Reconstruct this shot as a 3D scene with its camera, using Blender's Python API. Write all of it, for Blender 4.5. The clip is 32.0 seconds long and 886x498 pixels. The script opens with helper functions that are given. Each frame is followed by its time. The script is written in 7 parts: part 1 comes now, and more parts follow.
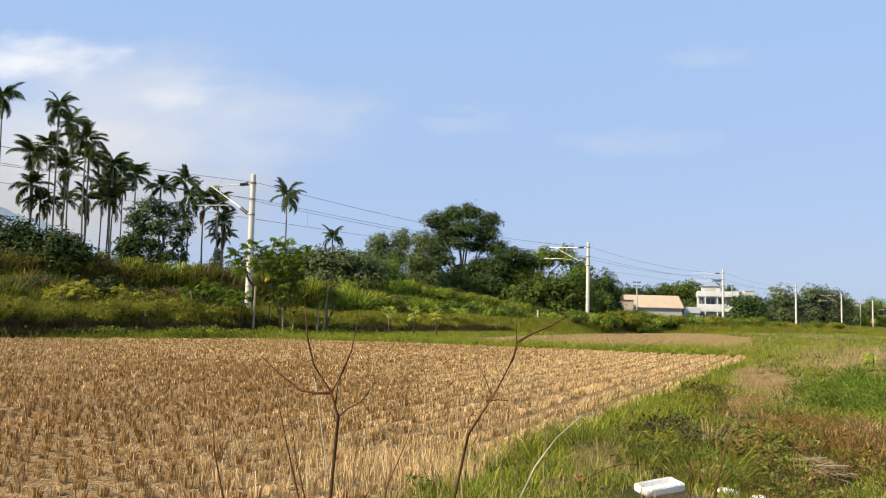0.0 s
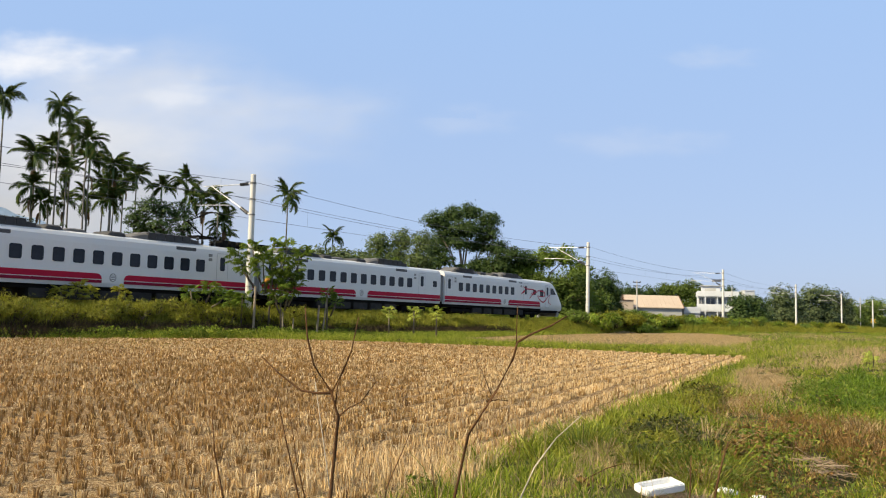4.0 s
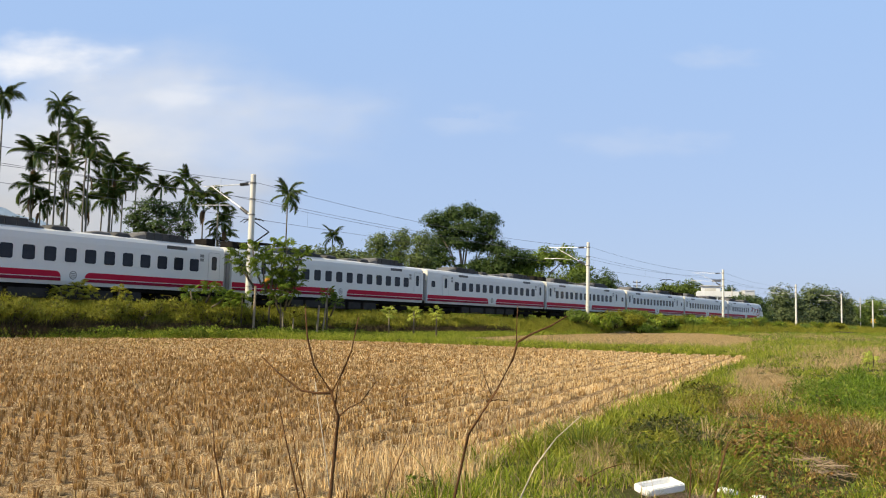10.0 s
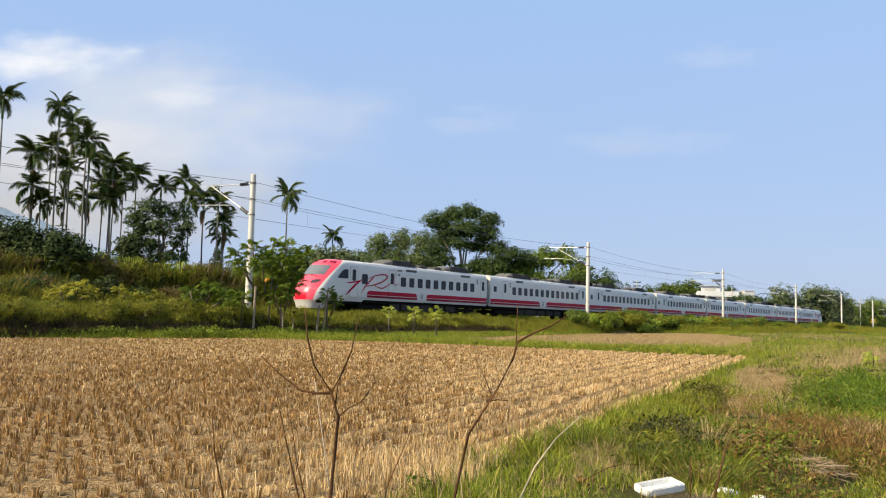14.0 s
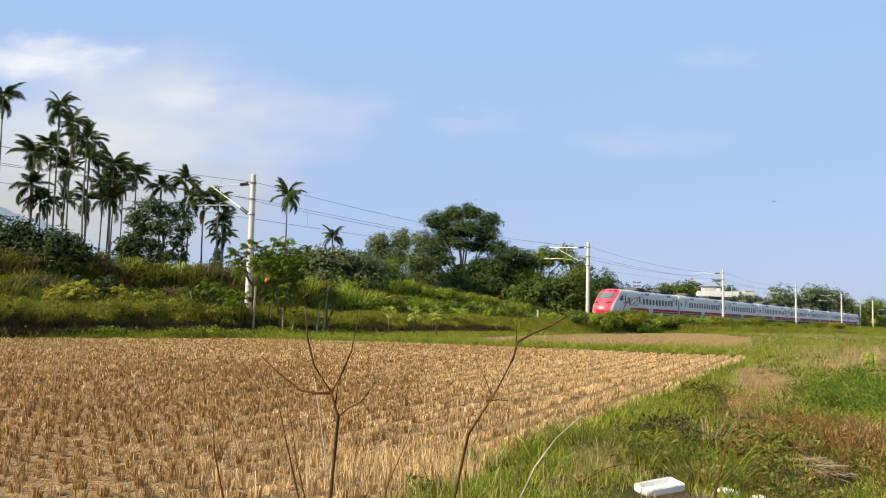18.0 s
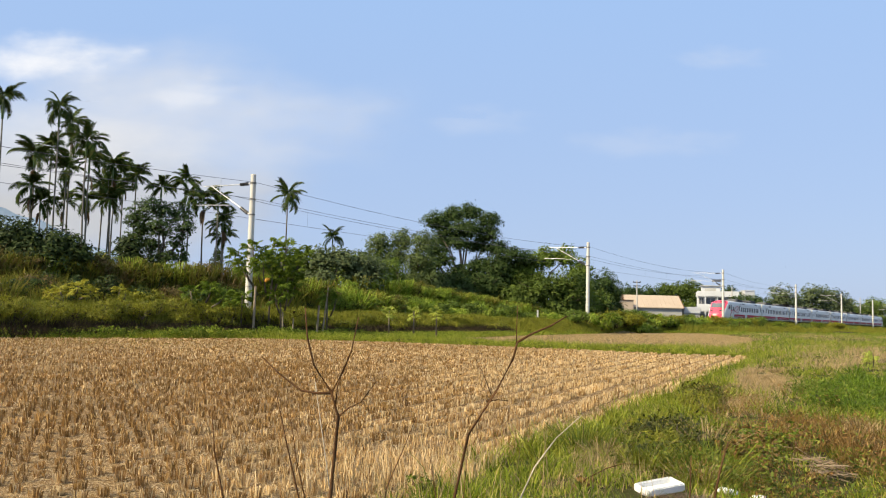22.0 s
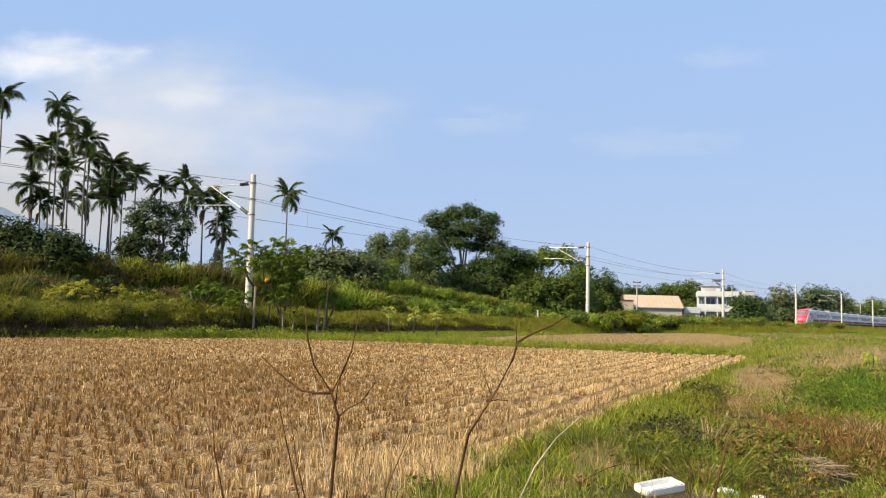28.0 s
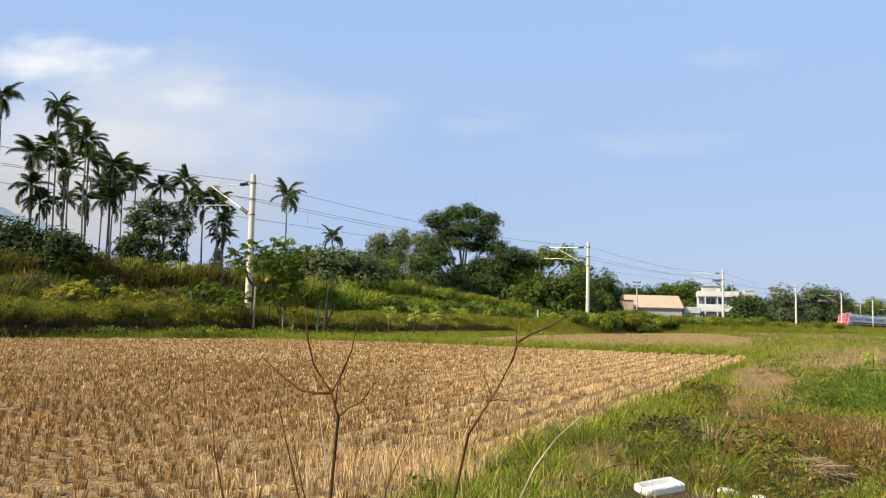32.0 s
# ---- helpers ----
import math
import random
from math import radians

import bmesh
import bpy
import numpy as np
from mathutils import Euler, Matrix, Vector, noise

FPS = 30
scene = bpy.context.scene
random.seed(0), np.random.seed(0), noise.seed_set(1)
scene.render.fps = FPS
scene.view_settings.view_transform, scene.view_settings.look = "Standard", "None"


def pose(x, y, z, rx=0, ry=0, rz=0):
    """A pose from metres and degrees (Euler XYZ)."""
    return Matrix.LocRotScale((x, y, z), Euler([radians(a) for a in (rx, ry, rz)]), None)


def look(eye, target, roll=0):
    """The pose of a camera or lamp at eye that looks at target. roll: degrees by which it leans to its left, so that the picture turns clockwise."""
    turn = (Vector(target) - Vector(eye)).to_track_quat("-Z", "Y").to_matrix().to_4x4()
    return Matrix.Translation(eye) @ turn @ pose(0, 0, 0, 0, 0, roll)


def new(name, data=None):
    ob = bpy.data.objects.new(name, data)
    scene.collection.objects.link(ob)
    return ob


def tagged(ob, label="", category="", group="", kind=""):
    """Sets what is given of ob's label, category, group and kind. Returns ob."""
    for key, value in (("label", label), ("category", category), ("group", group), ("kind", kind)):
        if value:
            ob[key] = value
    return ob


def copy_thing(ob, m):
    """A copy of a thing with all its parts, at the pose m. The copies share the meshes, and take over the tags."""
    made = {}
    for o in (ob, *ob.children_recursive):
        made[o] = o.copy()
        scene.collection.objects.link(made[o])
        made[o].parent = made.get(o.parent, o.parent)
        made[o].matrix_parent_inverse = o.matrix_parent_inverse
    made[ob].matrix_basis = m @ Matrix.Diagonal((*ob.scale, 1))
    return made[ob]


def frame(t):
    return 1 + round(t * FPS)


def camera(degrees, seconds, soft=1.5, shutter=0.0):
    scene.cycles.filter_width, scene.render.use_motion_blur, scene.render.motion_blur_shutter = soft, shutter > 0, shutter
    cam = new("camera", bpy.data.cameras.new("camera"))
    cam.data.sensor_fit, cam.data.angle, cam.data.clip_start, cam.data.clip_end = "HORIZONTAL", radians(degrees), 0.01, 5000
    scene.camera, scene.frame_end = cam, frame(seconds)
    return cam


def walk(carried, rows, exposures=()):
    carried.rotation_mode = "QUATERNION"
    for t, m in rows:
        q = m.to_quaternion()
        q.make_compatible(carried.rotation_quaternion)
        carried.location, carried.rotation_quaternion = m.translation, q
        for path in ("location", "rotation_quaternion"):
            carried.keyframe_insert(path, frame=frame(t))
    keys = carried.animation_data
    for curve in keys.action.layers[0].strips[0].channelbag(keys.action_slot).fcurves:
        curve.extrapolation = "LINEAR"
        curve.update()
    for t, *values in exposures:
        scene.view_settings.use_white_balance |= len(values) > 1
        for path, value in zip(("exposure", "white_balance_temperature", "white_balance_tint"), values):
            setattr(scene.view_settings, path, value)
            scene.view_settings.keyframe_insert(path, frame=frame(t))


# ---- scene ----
EYE = Vector((0.0, 0.0, 1.3))
PITCH = radians(4.8)
cam = camera(55.82, 32.0, soft=1.1)
VIEW = look(EYE, EYE + Vector((0, math.cos(PITCH), math.sin(PITCH))), 1.4)
walk(cam, [(0.0, VIEW), (32.0, VIEW)], exposures=[(0.0, 0.45), (32.0, 0.45)])

# ---- world and sun ----
SUN_FROM = Vector((-0.88, -0.47, 0.0)).normalized()
SUN_ELEV = radians(37)
world = bpy.data.worlds.new("sky")
scene.world = world
world.use_nodes = True
wn, wl = world.node_tree.nodes, world.node_tree.links
sky = wn.new("ShaderNodeTexSky")
sky.sky_type = "NISHITA"
sky.sun_disc = False
sky.sun_elevation = SUN_ELEV
sky.sun_rotation = math.atan2(SUN_FROM.x, SUN_FROM.y)
sky.air_density, sky.dust_density, sky.ozone_density = 1.0, 1.0, 1.6
wl.new(sky.outputs[0], wn["Background"].inputs[0])
# summer haze, paler towards the horizon; unseen zenith greyed so the fill is less blue
haze, hz, hr = wn.new("ShaderNodeBackground"), wn.new("ShaderNodeTexCoord"), wn.new("ShaderNodeSeparateXYZ")
hramp, hmix = wn.new("ShaderNodeValToRGB"), wn.new("ShaderNodeMixShader")
wl.new(hz.outputs["Generated"], hr.inputs[0])
wl.new(hr.outputs[2], hramp.inputs[0])
hramp.color_ramp.elements.new(0.5)
hramp.color_ramp.elements.new(0.6)
for he, (hp, hc) in zip(hramp.color_ramp.elements, ((0.0, (0.395, 0.49, 0.71)), (0.38, (0.36, 0.535, 0.845)), (0.65, (0.40, 0.48, 0.60)), (1.0, (0.40, 0.46, 0.54)))):
    he.position, he.color = hp, (*hc, 1)
wl.new(hramp.outputs[0], haze.inputs[0])
haze.inputs[1].default_value = 0.79
hmix.inputs[0].default_value = 0.88
wl.new(wn["Background"].outputs[0], hmix.inputs[1])
wl.new(haze.outputs[0], hmix.inputs[2])
wl.new(hmix.outputs[0], wn["World Output"].inputs[0])
wn["Background"].inputs[1].default_value = 0.15
sun = new("sun", bpy.data.lights.new("sun", "SUN"))
sun.data.energy, sun.data.angle, sun.data.color = 5.0, radians(0.53), (1.0, 0.84, 0.57)
sun.matrix_world = look(SUN_FROM * 50 + Vector((0, 0, 50 * math.tan(SUN_ELEV))), (0, 0, 0))

# ---- the track: D runs along the rails, N points from the rails to the camera ----
D = Vector((0.5806, 0.8142, 0.0))
N = Vector((0.8142, -0.5806, 0.0))
RAIL_Z = 1.55
AXIS_Q = 42.55            # distance of the track's centre line from the camera
TRACK_TURN = math.degrees(math.atan2(D.y, D.x))


def on_track(s, q, z):
    p = D * s - N * q
    return Vector((p.x, p.y, z))


# ---- materials ----
def material(name):
    m = bpy.data.materials.new(name)
    m.use_nodes = True
    return m, m.node_tree.nodes, m.node_tree.links, m.node_tree.nodes["Principled BSDF"]


def ramp(n, l, fac, stops):
    r = n.new("ShaderNodeValToRGB")
    while len(r.color_ramp.elements) < len(stops):
        r.color_ramp.elements.new(0.5)
    for e, (pos, c) in zip(r.color_ramp.elements, stops):
        e.position, e.color = pos, (*c, 1)
    l.new(fac, r.inputs[0])
    return r.outputs[0]


def mixed(n, l, fac, a, b, mode="MIX"):
    x = n.new("ShaderNodeMix")
    x.data_type, x.blend_type = "RGBA", mode
    for sock, v in ((x.inputs[0], fac), (x.inputs[6], a), (x.inputs[7], b)):
        if isinstance(v, bpy.types.NodeSocket):
            l.new(v, sock)
        elif isinstance(v, tuple):
            sock.default_value = (*v, 1)
        else:
            sock.default_value = v
    return x.outputs[2]


def noisy(n, l, scale, detail=4, where="Object", rough=0.6):
    c, t = n.new("ShaderNodeTexCoord"), n.new("ShaderNodeTexNoise")
    t.inputs["Scale"].default_value, t.inputs["Detail"].default_value = scale, detail
    t.inputs["Roughness"].default_value = rough
    l.new(c.outputs[where], t.inputs["Vector"])
    return t.outputs[0]


def surface(name, stops, scale=4.0, fine=40.0, rough=0.7, metal=0.0, bump=0.2, spec=0.5, grit=0.25):
    """A material whose colour wanders between stops at one scale, with finer grain and relief."""
    m, n, l, b = material(name)
    k = len(stops)
    broad, grain = noisy(n, l, scale), noisy(n, l, fine, 6)
    c = ramp(n, l, broad, [(0.3 + 0.4 * i / max(1, k - 1), s) for i, s in enumerate(stops)])
    c = mixed(n, l, grit, c, ramp(n, l, grain, [(0.3, (0.45, 0.45, 0.45)), (0.7, (1.2, 1.2, 1.2))]), "MULTIPLY")
    l.new(c, b.inputs["Base Color"])
    b.inputs["Roughness"].default_value, b.inputs["Metallic"].default_value = rough, metal
    b.inputs["Specular IOR Level"].default_value = spec
    if bump:
        u = n.new("ShaderNodeBump")
        u.inputs["Strength"].default_value, u.inputs["Distance"].default_value = bump, 0.02
        l.new(grain, u.inputs["Height"])
        l.new(u.outputs[0], b.inputs["Normal"])
    return m


def foliage(name, stops, through_light=0.25, rough=0.6, patch=0.35, spec=0.2, drift_size=0.9):
    """Leaves or blades: each takes its own tint, with drifts of colour over the plant."""
    m, n, l, b = material(name)
    g = n.new("ShaderNodeNewGeometry")
    k = len(stops)
    c = ramp(n, l, g.outputs["Random Per Island"], [(i / max(1, k - 1), s) for i, s in enumerate(stops)])
    # a strong drift puts clump-sized light and dark into the bank's colours
    drift = noisy(n, l, drift_size, 3)
    c = mixed(n, l, patch, c, ramp(n, l, drift, [(0.32, (0.42, 0.45, 0.36)), (0.66, (1.4, 1.35, 1.15))]), "MULTIPLY")
    l.new(c, b.inputs["Base Color"])
    b.inputs["Roughness"].default_value = rough
    b.inputs["Specular IOR Level"].default_value = spec
    t, x = n.new("ShaderNodeBsdfTranslucent"), n.new("ShaderNodeMixShader")
    l.new(c, t.inputs[0])
    x.inputs[0].default_value = through_light
    l.new(b.outputs[0], x.inputs[1])
    l.new(t.outputs[0], x.inputs[2])
    l.new(x.outputs[0], n["Material Output"].inputs[0])
    return m


SOIL = surface("grassy_soil", [(0.045, 0.036, 0.018), (0.06, 0.06, 0.02), (0.10, 0.08, 0.04)], 0.6, 18, 0.95, bump=0.6, spec=0.05)
STRAW_SOIL = surface("straw_littered_soil", [(0.14, 0.082, 0.038), (0.33, 0.215, 0.105), (0.54, 0.395, 0.22)], 30, 110, 0.95, bump=1.0, spec=0.05, grit=0.5)
DRY_FIELD = surface("dry_field", [(0.17, 0.125, 0.055), (0.23, 0.17, 0.08), (0.15, 0.14, 0.045)], 0.25, 9, 0.95, bump=0.5, spec=0.05)
STUBBLE = foliage("stubble_straw", [(0.16, 0.088, 0.031), (0.28, 0.158, 0.054), (0.36, 0.222, 0.082), (0.235, 0.129, 0.044), (0.49, 0.322, 0.138)], 0.06, 0.6, 0.35)
STUBBLE_PALE = foliage("pale_stubble_straw", [(0.42, 0.28, 0.125), (0.58, 0.41, 0.205), (0.66, 0.505, 0.30), (0.76, 0.62, 0.41)], 0.1, 0.6, 0.3)
STRAW = foliage("loose_straw", [(0.42, 0.30, 0.15), (0.60, 0.45, 0.25), (0.30, 0.19, 0.085), (0.70, 0.56, 0.36)], 0.1, 0.6)
STRAW_GREY = foliage("bleached_stalks", [(0.18, 0.12, 0.075), (0.27, 0.20, 0.135), (0.11, 0.07, 0.04), (0.38, 0.30, 0.22)], 0.1, 0.7)
GRASS = foliage("fresh_grass", [(0.095, 0.135, 0.010), (0.185, 0.24, 0.019), (0.295, 0.345, 0.036), (0.45, 0.43, 0.09)], 0.3, patch=0.75, drift_size=2.4)
GRASS_DEEP = foliage("deep_grass", [(0.075, 0.13, 0.012), (0.135, 0.215, 0.02), (0.21, 0.29, 0.03)], 0.3, patch=0.7, drift_size=2.4)
GRASS_DRY = foliage("dry_grass", [(0.40, 0.29, 0.15), (0.33, 0.25, 0.12), (0.52, 0.38, 0.23), (0.44, 0.33, 0.19)], 0.2, patch=0.6, drift_size=3.0)
WEED_RUST = foliage("rusty_weeds", [(0.25, 0.13, 0.05), (0.33, 0.19, 0.08), (0.20, 0.16, 0.05), (0.14, 0.15, 0.04)], 0.2)
HERB = foliage("herb_leaves", [(0.065, 0.10, 0.016), (0.12, 0.165, 0.024), (0.18, 0.225, 0.035), (0.26, 0.25, 0.06)], 0.25, patch=0.8, drift_size=4.0)
HERB_RUST = foliage("withered_herb_leaves", [(0.20, 0.105, 0.035), (0.30, 0.165, 0.055), (0.16, 0.125, 0.03), (0.38, 0.24, 0.10), (0.10, 0.055, 0.02)], 0.2, patch=0.7, drift_size=4.0)
# withered brown darkened to stand in for shade under and inside shrubs
SHADE_UNDERGROWTH = foliage("shade_withered_growth", [(0.028, 0.020, 0.012), (0.055, 0.036, 0.018), (0.035, 0.035, 0.012)], 0.05)
# herb leaves darkened in colour for the shaded clumps on the bank
HERB_SHADED = foliage("shaded_herb_leaves", [(0.035, 0.045, 0.010), (0.07, 0.082, 0.016), (0.125, 0.125, 0.03)], 0.2, patch=0.6, drift_size=4.0)
WEED_GREEN = foliage("low_weed_leaves", [(0.05, 0.09, 0.008), (0.11, 0.17, 0.014), (0.19, 0.255, 0.025), (0.29, 0.31, 0.048)], 0.3, patch=0.7, drift_size=1.2)
REED = foliage("reed_blades", [(0.13, 0.15, 0.02), (0.23, 0.25, 0.034), (0.35, 0.335, 0.055), (0.43, 0.33, 0.09)], 0.42)
REED_OLIVE = foliage("olive_reed_blades", [(0.08, 0.10, 0.015), (0.13, 0.15, 0.022), (0.20, 0.19, 0.038), (0.26, 0.19, 0.06)], 0.38)
REED_LUSH = foliage("lush_reed_blades", [(0.15, 0.22, 0.024), (0.26, 0.37, 0.042), (0.36, 0.47, 0.062), (0.47, 0.50, 0.095)], 0.42)
SEDGE = foliage("sedge_blades", [(0.10, 0.12, 0.012), (0.19, 0.205, 0.02), (0.29, 0.295, 0.034), (0.21, 0.19, 0.03)], 0.25)
LEAF_DARK = foliage("dark_leaves", [(0.036, 0.066, 0.016), (0.050, 0.087, 0.021), (0.072, 0.112, 0.029)], 0.16, patch=0.5)
LEAF_GLOSSY = foliage("glossy_dark_leaves", [(0.020, 0.036, 0.008), (0.032, 0.054, 0.011), (0.058, 0.084, 0.018)], 0.06, patch=0.5)
LEAF_SAGE = foliage("sage_leaves", [(0.085, 0.125, 0.04), (0.125, 0.17, 0.058), (0.17, 0.215, 0.08)], 0.25, patch=0.5)
LEAF_MID = foliage("broad_leaves", [(0.072, 0.112, 0.019), (0.096, 0.142, 0.024), (0.125, 0.175, 0.033)], 0.25, patch=0.5)
LEAF_LIGHT = foliage("bright_leaves", [(0.12, 0.18, 0.03), (0.155, 0.225, 0.037), (0.195, 0.265, 0.046)], 0.3, patch=0.5)
HEDGE_LEAF = foliage("hedge_leaves", [(0.12, 0.13, 0.011), (0.21, 0.22, 0.018), (0.32, 0.32, 0.03), (0.19, 0.18, 0.022)], 0.3)
BUSH_RUST = foliage("rusty_bush_leaves", [(0.112, 0.096, 0.032), (0.176, 0.128, 0.048), (0.24, 0.16, 0.072), (0.096, 0.112, 0.032)], 0.25)
# grey-green, lightened to put distance haze into the far trees' colour
LEAF_GREY = foliage("pale_leaves", [(0.085, 0.12, 0.05), (0.125, 0.165, 0.07), (0.17, 0.205, 0.095)], 0.28)
LEAF_YELLOW = foliage("yellow_leaves", [(0.46, 0.43, 0.05), (0.58, 0.53, 0.085), (0.33, 0.38, 0.055)], 0.35)
PALM_LEAF = foliage("palm_leaflets", [(0.025, 0.055, 0.012), (0.045, 0.085, 0.018), (0.07, 0.11, 0.025), (0.10, 0.09, 0.025)], 0.12, 0.75, spec=0.08)
PALM_DEAD = foliage("withered_frond", [(0.09, 0.055, 0.028), (0.17, 0.105, 0.05), (0.06, 0.042, 0.022)], 0.15)
PAPAYA_PALE = foliage("pale_papaya_leaves", [(0.40, 0.50, 0.08), (0.52, 0.58, 0.11), (0.60, 0.62, 0.15)], 0.4)
PAPAYA_LEAF = foliage("papaya_leaves", [(0.09, 0.15, 0.018), (0.155, 0.235, 0.028), (0.25, 0.33, 0.042)], 0.35)
BARK = surface("bark", [(0.10, 0.08, 0.055), (0.17, 0.14, 0.10)], 3, 30, 0.9, bump=0.8)
PALM_BARK = surface("ringed_palm_bark", [(0.10, 0.095, 0.08), (0.17, 0.16, 0.13)], 4, 30, 0.85, bump=0.5)
GREEN_SHAFT = surface("green_crownshaft", [(0.09, 0.16, 0.05), (0.13, 0.20, 0.07)], 5, 40, 0.5, bump=0.1)
TWIG = surface("dry_twig", [(0.075, 0.038, 0.018), (0.16, 0.086, 0.042)], 20, 120, 0.95, bump=0.4, spec=0.08)
TWIG_PALE = surface("bleached_twig", [(0.42, 0.36, 0.27), (0.55, 0.48, 0.38)], 20, 120, 0.8, bump=0.4)
CONCRETE = surface("pale_concrete", [(0.60, 0.59, 0.55), (0.68, 0.67, 0.63)], 1.2, 25, 0.75, bump=0.2)
WALL_WHITE = surface("white_plaster", [(0.56, 0.59, 0.62), (0.66, 0.68, 0.70)], 0.4, 8, 0.8, bump=0.1)
WALL_GREY = surface("grey_render", [(0.42, 0.42, 0.40), (0.52, 0.51, 0.48)], 0.5, 10, 0.85, bump=0.15)
SHED_ROOF = surface("sunlit_beige_sheeting", [(0.50, 0.40, 0.30), (0.56, 0.46, 0.36)], 0.3, 12, 0.6, bump=0.1)
SHED_EDGE = surface("brown_flashing", [(0.22, 0.12, 0.07), (0.28, 0.16, 0.10)], 1, 12, 0.7)
STEEL = surface("galvanised_steel", [(0.45, 0.46, 0.47), (0.55, 0.56, 0.57)], 3, 30, 0.45, 0.7, 0.05)
RAIL_STEEL = surface("worn_rail", [(0.20, 0.14, 0.10), (0.28, 0.22, 0.18)], 3, 30, 0.5, 0.6, 0.1)
BALLAST = surface("ballast", [(0.16, 0.14, 0.12), (0.24, 0.21, 0.18)], 6, 45, 0.95, bump=1.0)
INSULATOR = surface("dark_insulator", [(0.05, 0.05, 0.055), (0.08, 0.08, 0.085)], 6, 40, 0.3)
CABLE = surface("cable", [(0.06, 0.06, 0.07), (0.09, 0.09, 0.10)], 3, 20, 0.5)
CAR_WHITE = surface("white_car_paint", [(0.645, 0.655, 0.65), (0.685, 0.69, 0.68)], 0.35, 5, 0.32, 0, 0.0, grit=0.04)
# lighter, warmer white that puts sunlight into the end panels' colour
CAR_SUNLIT = surface("sunlit_cream_tint", [(0.80, 0.77, 0.68), (0.84, 0.81, 0.72)], 0.35, 5, 0.5, 0, 0.0, grit=0.05)
CAR_RED = surface("crimson_band", [(0.38, 0.008, 0.035), (0.43, 0.012, 0.045)], 0.8, 10, 0.5, 0, 0.0, 0.12, grit=0.08)
NOSE_RED = surface("pinkish_red_paint", [(0.84, 0.085, 0.15), (0.88, 0.105, 0.17)], 0.8, 10, 0.3, 0, 0.0, grit=0.05)
DISPLAY_BLACK = surface("display_panel", [(0.03, 0.03, 0.034), (0.09, 0.085, 0.085)], 9, 60, 0.35, 0, 0.0)
BELLOWS = surface("grey_bellows", [(0.20, 0.20, 0.205), (0.27, 0.27, 0.27)], 2, 25, 0.8, 0, 0.1)
BAND_DARK = surface("dark_crimson_band", [(0.20, 0.006, 0.03), (0.25, 0.009, 0.036)], 0.8, 10, 0.5, 0, 0.0, 0.12, grit=0.08)
COVER_RED = surface("deep_red_paint", [(0.62, 0.01, 0.035), (0.68, 0.014, 0.045)], 0.8, 10, 0.35, 0, 0.0, grit=0.05)
LAMP_GLASS = surface("headlight_glass", [(0.06, 0.04, 0.05), (0.14, 0.09, 0.10)], 5, 30, 0.15, 0, 0.0, 0.7)
CAR_GREY = surface("roof_grey", [(0.17, 0.175, 0.18), (0.26, 0.26, 0.25)], 1.5, 15, 0.7, 0, 0.1)
ROOF_DARK = surface("black_roof_unit", [(0.025, 0.025, 0.027), (0.05, 0.05, 0.05)], 1.5, 15, 0.75, 0, 0.1)
FAIRING = surface("grey_roof_fairing", [(0.10, 0.098, 0.094), (0.16, 0.152, 0.142)], 1.5, 15, 0.7, 0, 0.1)
CAR_SEAM = surface("door_seam", [(0.35, 0.36, 0.36), (0.40, 0.41, 0.41)], 2, 20, 0.6)
UNDER = surface("underframe_black", [(0.006, 0.006, 0.006), (0.018, 0.016, 0.014)], 2, 20, 0.9, spec=0.1)
GEAR = surface("underfloor_dark_grey", [(0.025, 0.024, 0.023), (0.05, 0.047, 0.043)], 2, 20, 0.8, spec=0.2)
CAR_GLASS = surface("tinted_glass", [(0.012, 0.016, 0.026), (0.022, 0.027, 0.04)], 0.7, 6, 0.25, 0, 0.0, 0.25)
# base colour raised to paint in the sky's reflection
WINDSCREEN = surface("sky_tinted_windscreen", [(0.13, 0.15, 0.17), (0.19, 0.21, 0.23)], 0.7, 6, 0.08, 0, 0.0, 0.8, grit=0.05)
FOAM = surface("white_foam", [(0.80, 0.80, 0.78), (0.88, 0.88, 0.86)], 6, 70, 0.7, bump=0.3)
WOOD_POST = surface("weathered_post", [(0.24, 0.19, 0.13), (0.34, 0.28, 0.2)], 6, 50, 0.9, bump=0.5)
FRUIT = surface("ripe_papaya", [(0.75, 0.32, 0.04), (0.8, 0.42, 0.06)], 6, 40, 0.5)
WINDOW_DARK = surface("house_window", [(0.10, 0.115, 0.14), (0.16, 0.17, 0.20)], 0.5, 6, 0.15)
SIGN_YELLOW = surface("yellow_sign", [(0.75, 0.42, 0.03), (0.8, 0.48, 0.05)], 3, 20, 0.5)
# distance haze is put into the ridge's pale blue base colour
HILL = surface("hill_tinted_for_haze", [(0.28, 0.38, 0.52), (0.31, 0.41, 0.55)], 0.002, 0.02, 1.0, bump=0.0, spec=0.0)


# ---- mesh helpers ----
def tri_mesh(name, verts, tris, mats):
    """A mesh from arrays of points (n, 3) and triangles (m, 3)."""
    me = bpy.data.meshes.new(name)
    verts, tris = np.asarray(verts, np.float32), np.asarray(tris, np.int32)
    me.vertices.add(len(verts))
    me.vertices.foreach_set("co", verts.ravel())
    me.loops.add(tris.size)
    me.loops.foreach_set("vertex_index", tris.ravel())
    me.polygons.add(len(tris))
    me.polygons.foreach_set("loop_start", np.arange(0, tris.size, 3, dtype=np.int32))
    me.update(calc_edges=True)
    for m in mats:
        me.materials.append(m)
    return me


